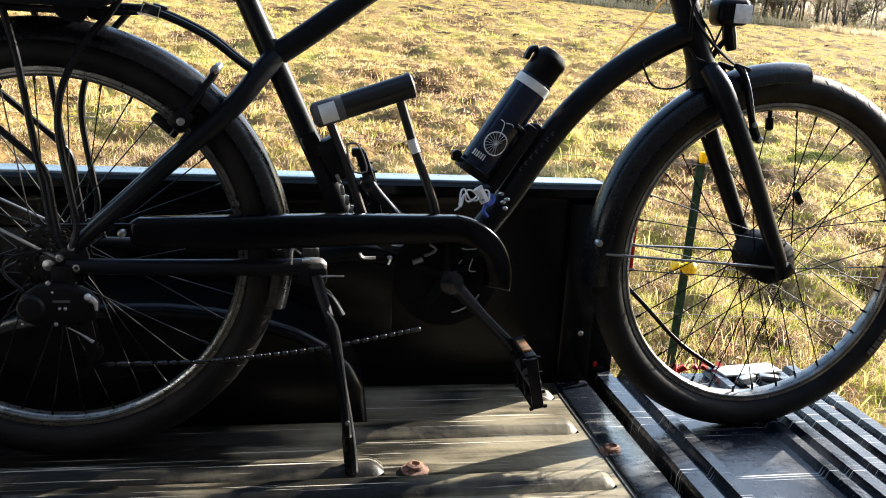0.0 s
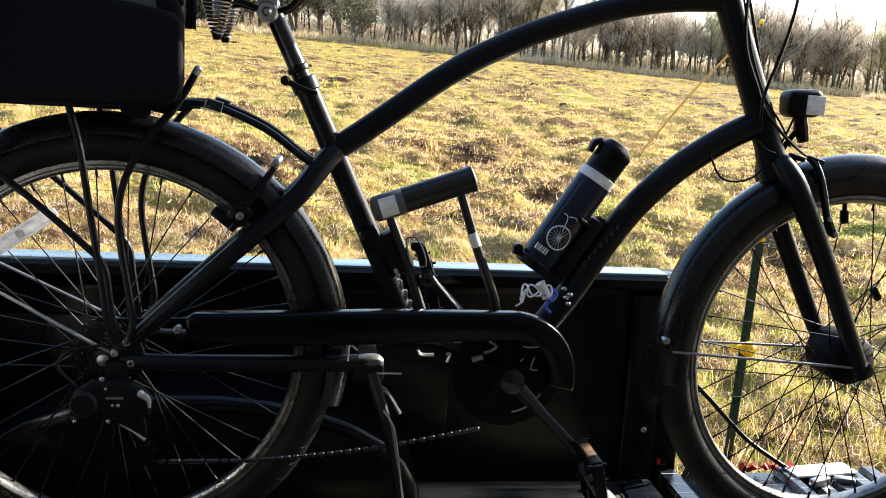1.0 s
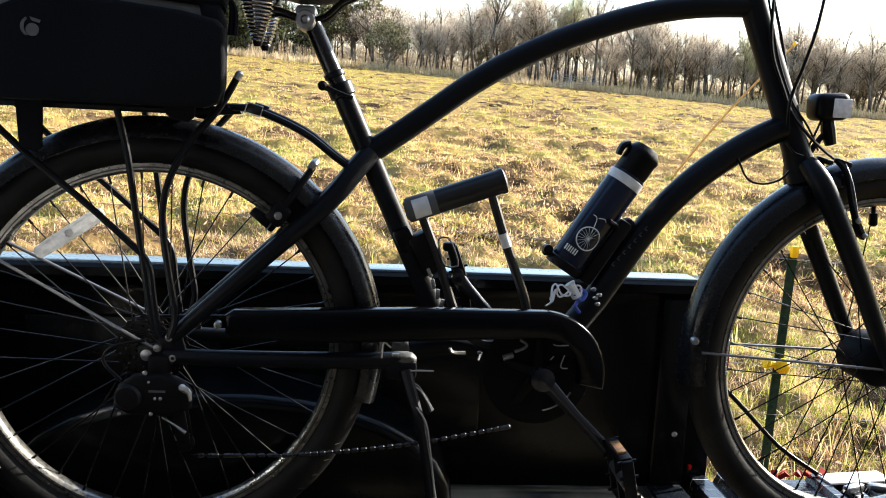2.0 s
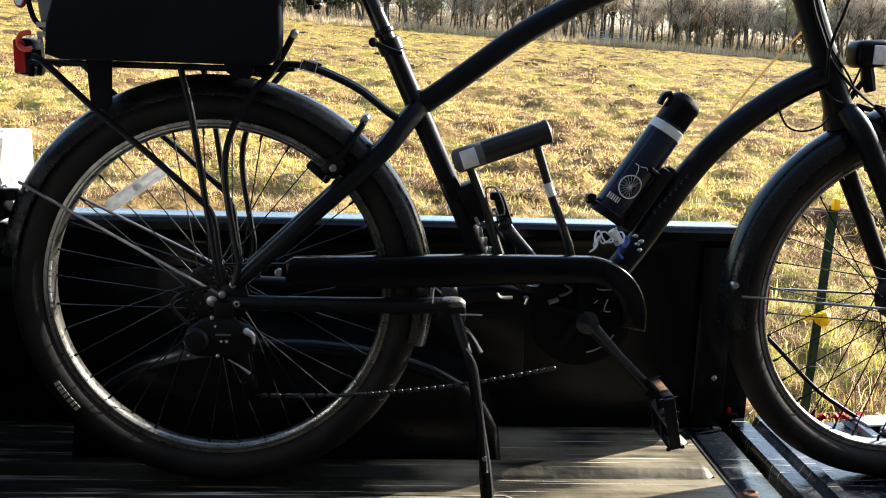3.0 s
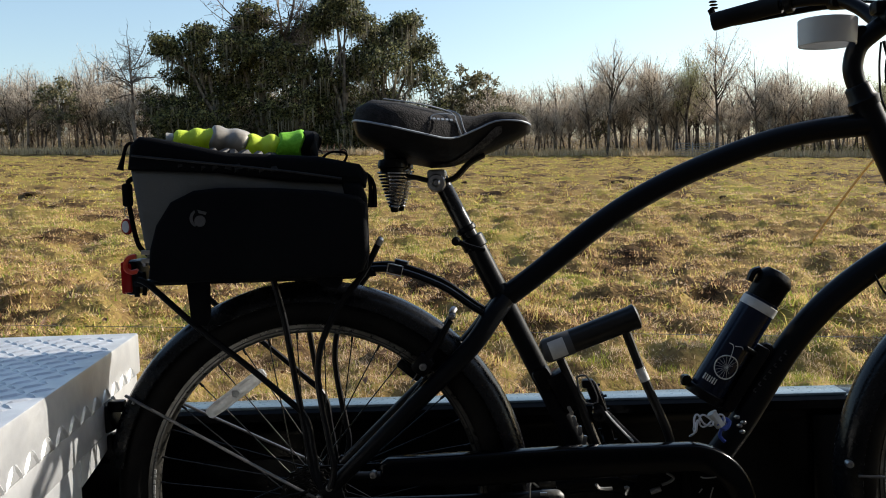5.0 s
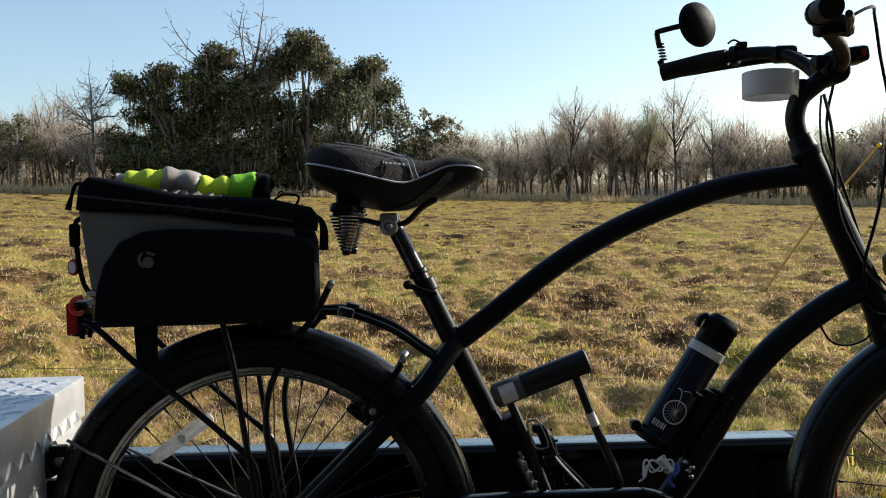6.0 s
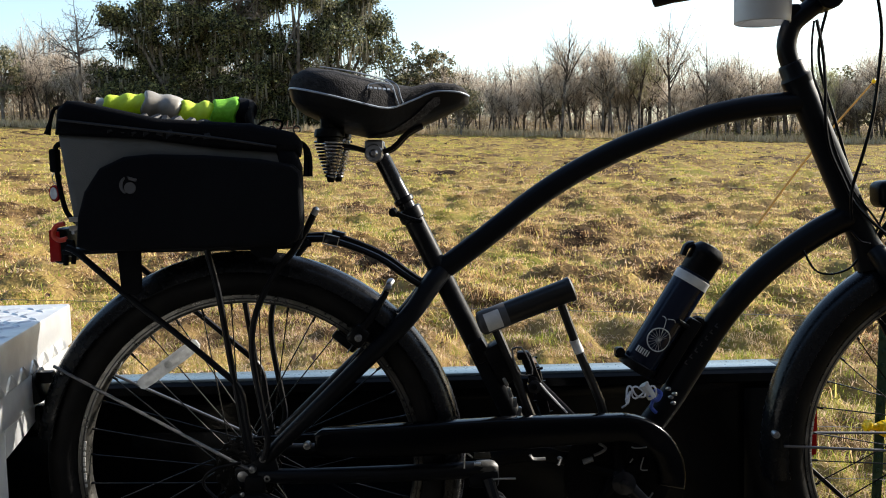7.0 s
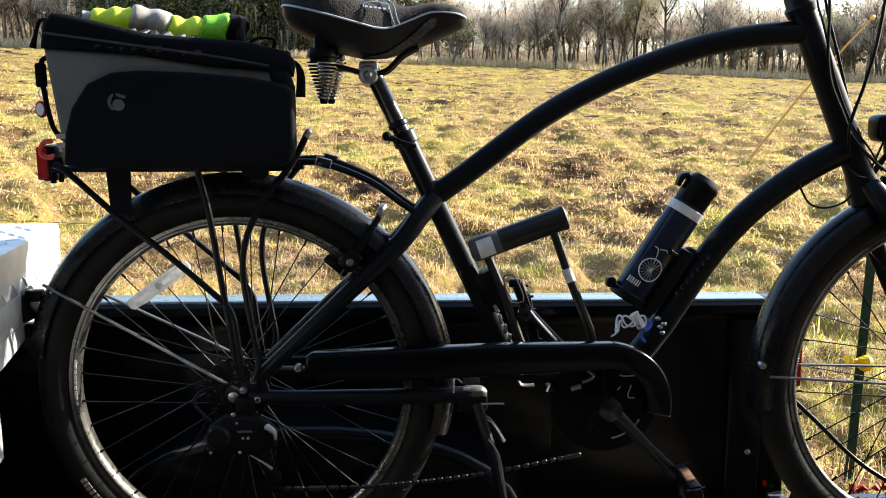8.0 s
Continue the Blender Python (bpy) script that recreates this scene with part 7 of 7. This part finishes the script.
def build_lock():
    lock = thing("u_lock", "black U-lock with grey end and white labels on the seat tube", "bike lock", (0.45, -0.03, 0.42))
    a, e = Vector((0.386, -0.030, 0.567)), Vector((0.536, -0.030, 0.621))
    d = (e - a).normalized()
    b = bmesh.new()
    lathe(b, a, d, [(0.016, 0.038), (0.0195, 0.040), (0.0195, 0.150), (0.0205, 0.152), (0.0205, 0.158), (0.015, 0.161)], 24)
    body = part("crossbar", b, LOCK_VINYL, lock)
    b = bmesh.new()
    lathe(b, a, d, [(0.012, -0.004), (0.0185, 0.0), (0.0200, 0.004), (0.0200, 0.046), (0.018, 0.050)], 24)
    part("end_cap", b, LOCK_GREY, body, "grey plastic end cap")
    b = bmesh.new()
    up = Vector((-d.z, 0, d.x))
    for j in range(-3, 4):
        an = radians(13 * j)
        q = a + d * 0.022 + Vector((0, -math.cos(an), 0)) * 0.0203 + up * math.sin(an) * 0.0203
        t = bmesh.new()
        block(t, (0, 0, 0), (0.026, 0.0010, 0.0050), 0.0, Matrix.Rotation(-math.atan2(d.z, d.x), 4, "Y") @ Matrix.Rotation(-an, 4, "X"))
        t.transform(Matrix.Translation(q))
        merge(b, t)
    part("label", b, WHITE_LABEL, body, "white label")
    b = bmesh.new()
    tube(b, [(0.411, -0.030, 0.556), (0.438, -0.030, 0.490), (0.466, -0.030, 0.412), (0.482, -0.030, 0.378), (0.525, -0.030, 0.358), (0.570, -0.030, 0.378), (0.583, -0.030, 0.418), (0.548, -0.030, 0.510), (0.517, -0.030, 0.597)], 0.0076, 10, 5)
    sh = part("shackle", b, LOCK_VINYL, lock, "black coated steel shackle")
    b = bmesh.new()
    p, q = Vector((0.5375, -0.030, 0.537)), Vector((0.5460, -0.030, 0.5155))
    tube(b, [p, q], 0.0080, 12, 1)
    part("label", b, WHITE_LABEL, sh, "white label")
    b = bmesh.new()
    block(b, (0.420, -0.010, 0.500), (0.040, 0.04, 0.07), 0.008, pose(0, 0, 0, 0, -28, 0))
    block(b, (0.385, 0.0, 0.520), (0.03, 0.05, 0.04), 0.008, pose(0, 0, 0, 0, -28, 0))
    part("mount", b, BLACK_PLASTIC, lock)
    b = bmesh.new()
    block(b, (0.468, -0.020, 0.487), (0.018, 0.016, 0.055), 0.004, pose(0, 0, 0, 0, -20, 0))
    block(b, (0.455, -0.022, 0.512), (0.020, 0.018, 0.014), 0.004)
    lathe(b, (0.470, -0.030, 0.470), (0, -1, 0), [(0.008, -0.004), (0.009, 0.002), (0.006, 0.004)], 12)
    mount_clip = part("mount_clip", b, BLACK_PLASTIC, lock)
    b = bmesh.new()
    tube(b, [(0.436, -0.038, 0.526), (0.451, -0.038, 0.528), (0.464, -0.038, 0.505), (0.468, -0.038, 0.484), (0.449, -0.038, 0.483), (0.44, -0.038, 0.502), (0.436, -0.038, 0.526)], 0.0016, 6, 2)
    part("rim", b, LOCK_GREY, mount_clip, "grey plastic rim")
    b = bmesh.new()
    lathe(b, (0.471, -0.036, 0.462), (0, -1, 0), [(0.011, -0.012), (0.011, 0.0), (0.006, 0.001), (0.006, 0.003), (0.004, 0.003), (0.003, 0.0)], 16)
    part("key_cylinder", b, CRANK, mount_clip, "round keyhole")
    b = bmesh.new()
    tube(b, [(0.474, -0.026, 0.476), (0.492, -0.026, 0.452), (0.525, -0.026, 0.415)], 0.002, 6, 3)
    part("wire", b, CORD, lock)
    b = bmesh.new()
    for k, (x, z) in enumerate(((0.425, 0.470), (0.432, 0.452), (0.440, 0.436), (0.447, 0.420))):
        block(b, (x, -0.028, z), (0.006, 0.008, 0.016), 0.002, pose(0, 0, 0, 0, -25 + 12 * k, 0))
    part("spring_clip", b, ALLOY, lock)


build_lock()


def build_bottle():
    bottle = thing("water_bottle", "dark navy insulated bottle with a white band in its holder", "bottle", (0.645, 0, 0.46))
    a, e = Vector((0.645, -0.006, 0.486)), Vector((0.771, -0.006, 0.685))
    d = (e - a).normalized()
    side = Vector((d.z, 0, -d.x))
    L = (e - a).length
    b = bmesh.new()
    lathe(b, a, d, [(0.026, 0.0), (0.0288, 0.004), (0.0292, 0.010), (0.0292, 0.172), (0.0280, 0.178)], 36)
    body = part("body", b, BOTTLE, bottle)
    b = bmesh.new()
    lathe(b, a, d, [(0.0262, 0.1785), (0.0272, 0.181), (0.0274, 0.209), (0.0286, 0.211), (0.0286, 0.216), (0.0262, 0.221), (0.020, 0.229), (0.009, 0.231)], 36)
    cap = part("cap", b, BLACK_PLASTIC, bottle, "black screw cap")
    b = bmesh.new()
    tube(b, [a + d * 0.219 - side * 0.029, a + d * 0.210 - side * 0.036, a + d * 0.194 - side * 0.034], [0.005, 0.006, 0.005], 8, 4, 1.8)
    part("catch", b, BLACK_PLASTIC, cap)
    b = bmesh.new()
    lathe(b, a, d, [(0.0293, 0.159), (0.0297, 0.1595), (0.0297, 0.1735), (0.0293, 0.174)], 36, cap=False)
    part("band", b, WHITE_LABEL, body, "white reflective band")
    # printed bicycle wheel, and plain bars for the lettering
    c = a + d * 0.056 - side * 0.001
    def on(u, v, h=0.0006):
        """A point of the bottle's skin, u across and v along."""
        an = u / 0.0292
        return c + d * v + side * 0.0292 * math.sin(an) + Vector((0, -1, 0)) * ((0.0292 + h) * math.cos(an))
    b = bmesh.new()
    tube(b, [on(0.019 * math.cos(t), 0.019 * math.sin(t)) for t in [2 * math.pi * k / 36 for k in range(37)]], 0.0011, 5, 1)
    for k in range(9):
        t = math.pi * k / 9
        tube(b, [on(-0.018 * math.cos(t), -0.018 * math.sin(t), 0.0003), on(0, 0, 0.0006), on(0.018 * math.cos(t), 0.018 * math.sin(t), 0.0003)], 0.00028, 4, 2)
    tube(b, [on(-0.002, 0.012), on(-0.006, 0.030), on(-0.010, 0.036), on(-0.016, 0.036)], 0.0007, 5, 3)
    tube(b, [on(-0.006, 0.036), on(0.004, 0.040), on(0.008, 0.037)], 0.0007, 5, 3)
    for u0 in (-0.022, -0.014, -0.006):
        tube(b, [on(u0 - 0.001, -0.034), on(u0 - 0.001, -0.024)], 0.0014, 5, 1)
        tube(b, [on(u0 + 0.003, -0.034), on(u0 + 0.003, -0.024)], 0.0009, 5, 1)
    part("print", b, WHITE_LABEL, body, "pale printed wheel and lettering bars")
    # holder
    h = thing("bottle_holder", "black plastic bottle holder on the down tube", "holder", (0.68, 0, 0.44))
    b = bmesh.new()
    lathe(b, a, d, [(0.0305, -0.008), (0.032, -0.004), (0.032, 0.006), (0.030, 0.008), (0.0297, -0.001), (0.0297, -0.008)], 28, closed=True)
    block(b, a + d * 0.055 + side * 0.041, (0.022, 0.03, 0.12), 0.005, Matrix.Rotation(math.atan2(d.x, d.z), 4, "Y"))
    arc = [a + d * 0.098 + side * 0.034 * math.cos(t) + Vector((0, 0.034 * math.sin(t), 0)) for t in [radians(k) for k in range(-75, 80, 15)]]
    tube(b, arc, 0.004, 8, 2)
    tube(b, [a + d * 0.100 + side * 0.034, a + d * 0.116 + side * 0.044, a + d * 0.112 + side * 0.054, a + d * 0.09 + side * 0.050], 0.007, 8, 4)
    part("cage", b, BLACK_PLASTIC, h)
    b = bmesh.new()
    block(b, a - side * 0.038 + d * 0.004, (0.015, 0.018, 0.017), 0.004)
    lathe(b, a - side * 0.040 + d * 0.006 + Vector((0, -0.012, 0)), (0, -1, 0), [(0.008, -0.002), (0.008, 0.003), (0.003, 0.005)], 10)
    part("knob", b, BLACK_PLASTIC, h)
    # loose white cord and blue tie below
    cord = thing("white_cord", "tangled white cord with a blue tie at the frame", "cord", (0.65, -0.03, 0.43))
    b = bmesh.new()
    R = random.Random(9)
    pts = [(0.652, -0.036, 0.458)]
    for k in range(22):
        t = k / 21
        pts.append((0.650 - 0.040 * t + 0.009 * math.sin(9 * t), -0.040 + R.uniform(-0.006, 0.006), 0.458 - 0.022 * t + 0.010 * math.sin(17 * t) + R.uniform(-0.003, 0.003)))
    tube(b, pts, 0.0017, 6, 3)
    pts = [(0.648 - 0.02 * math.cos(t), -0.041, 0.450 + 0.010 * math.sin(2 * t)) for t in [k * 0.5 for k in range(14)]]
    tube(b, pts, 0.0016, 6, 2)
    part("strand", b, CORD, cord)
    b = bmesh.new()
    tube(b, [(0.648, -0.038, 0.462), (0.662, -0.038, 0.440)], 0.008, 10, 1)
    part("roll", b, WHITE_LABEL, cord)
    b = bmesh.new()
    tube(b, [(0.656, -0.042, 0.446), (0.668, -0.040, 0.436), (0.676, -0.036, 0.446), (0.666, -0.034, 0.452)], 0.004, 8, 4)
    tube(b, [(0.664, -0.040, 0.438), (0.660, -0.04, 0.425), (0.668, -0.04, 0.415)], 0.003, 8, 3)
    part("tie", b, BLUE, cord, "blue tie")
    b = bmesh.new()
    for x, z in ((0.690, 0.452), (0.700, 0.443), (0.694, 0.438), (0.698, 0.428)):
        lathe(b, (x, -0.030, z), (0.3, -1, 0.2), [(0.002, -0.006), (0.0032, -0.002), (0.0032, 0.004), (0.0015, 0.006)], 8)
    part("barrel", b, ALLOY, cord)


build_bottle()


# ---------- the bicycle set askew, warped to hold its place in the camera's view ------------
def skew_about_eye(tops, skew=0.0455, across=0.32, height=0.75, depth=1.43):
    """Skew the bicycle and load further in, scaled about the camera's eye point."""
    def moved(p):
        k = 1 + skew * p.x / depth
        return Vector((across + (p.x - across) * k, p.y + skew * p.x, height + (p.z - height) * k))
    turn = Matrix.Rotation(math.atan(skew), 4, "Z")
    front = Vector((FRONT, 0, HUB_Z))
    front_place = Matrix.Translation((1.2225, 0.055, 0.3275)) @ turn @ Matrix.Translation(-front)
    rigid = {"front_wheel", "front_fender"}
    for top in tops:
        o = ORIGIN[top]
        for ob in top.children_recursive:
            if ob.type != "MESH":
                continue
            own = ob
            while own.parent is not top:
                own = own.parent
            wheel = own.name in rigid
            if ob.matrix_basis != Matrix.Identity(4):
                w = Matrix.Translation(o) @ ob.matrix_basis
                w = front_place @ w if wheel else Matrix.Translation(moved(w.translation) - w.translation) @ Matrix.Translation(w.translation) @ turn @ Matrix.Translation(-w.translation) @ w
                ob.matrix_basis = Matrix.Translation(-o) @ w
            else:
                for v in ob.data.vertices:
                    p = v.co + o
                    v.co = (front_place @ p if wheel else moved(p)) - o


skew_about_eye([ob for ob in scene.objects if ob.parent is None and ob.name in ("bicycle", "rack_bag", "round_tag", "orange_clip", "hi_vis_vest", "u_lock", "water_bottle", "bottle_holder", "white_cord")])
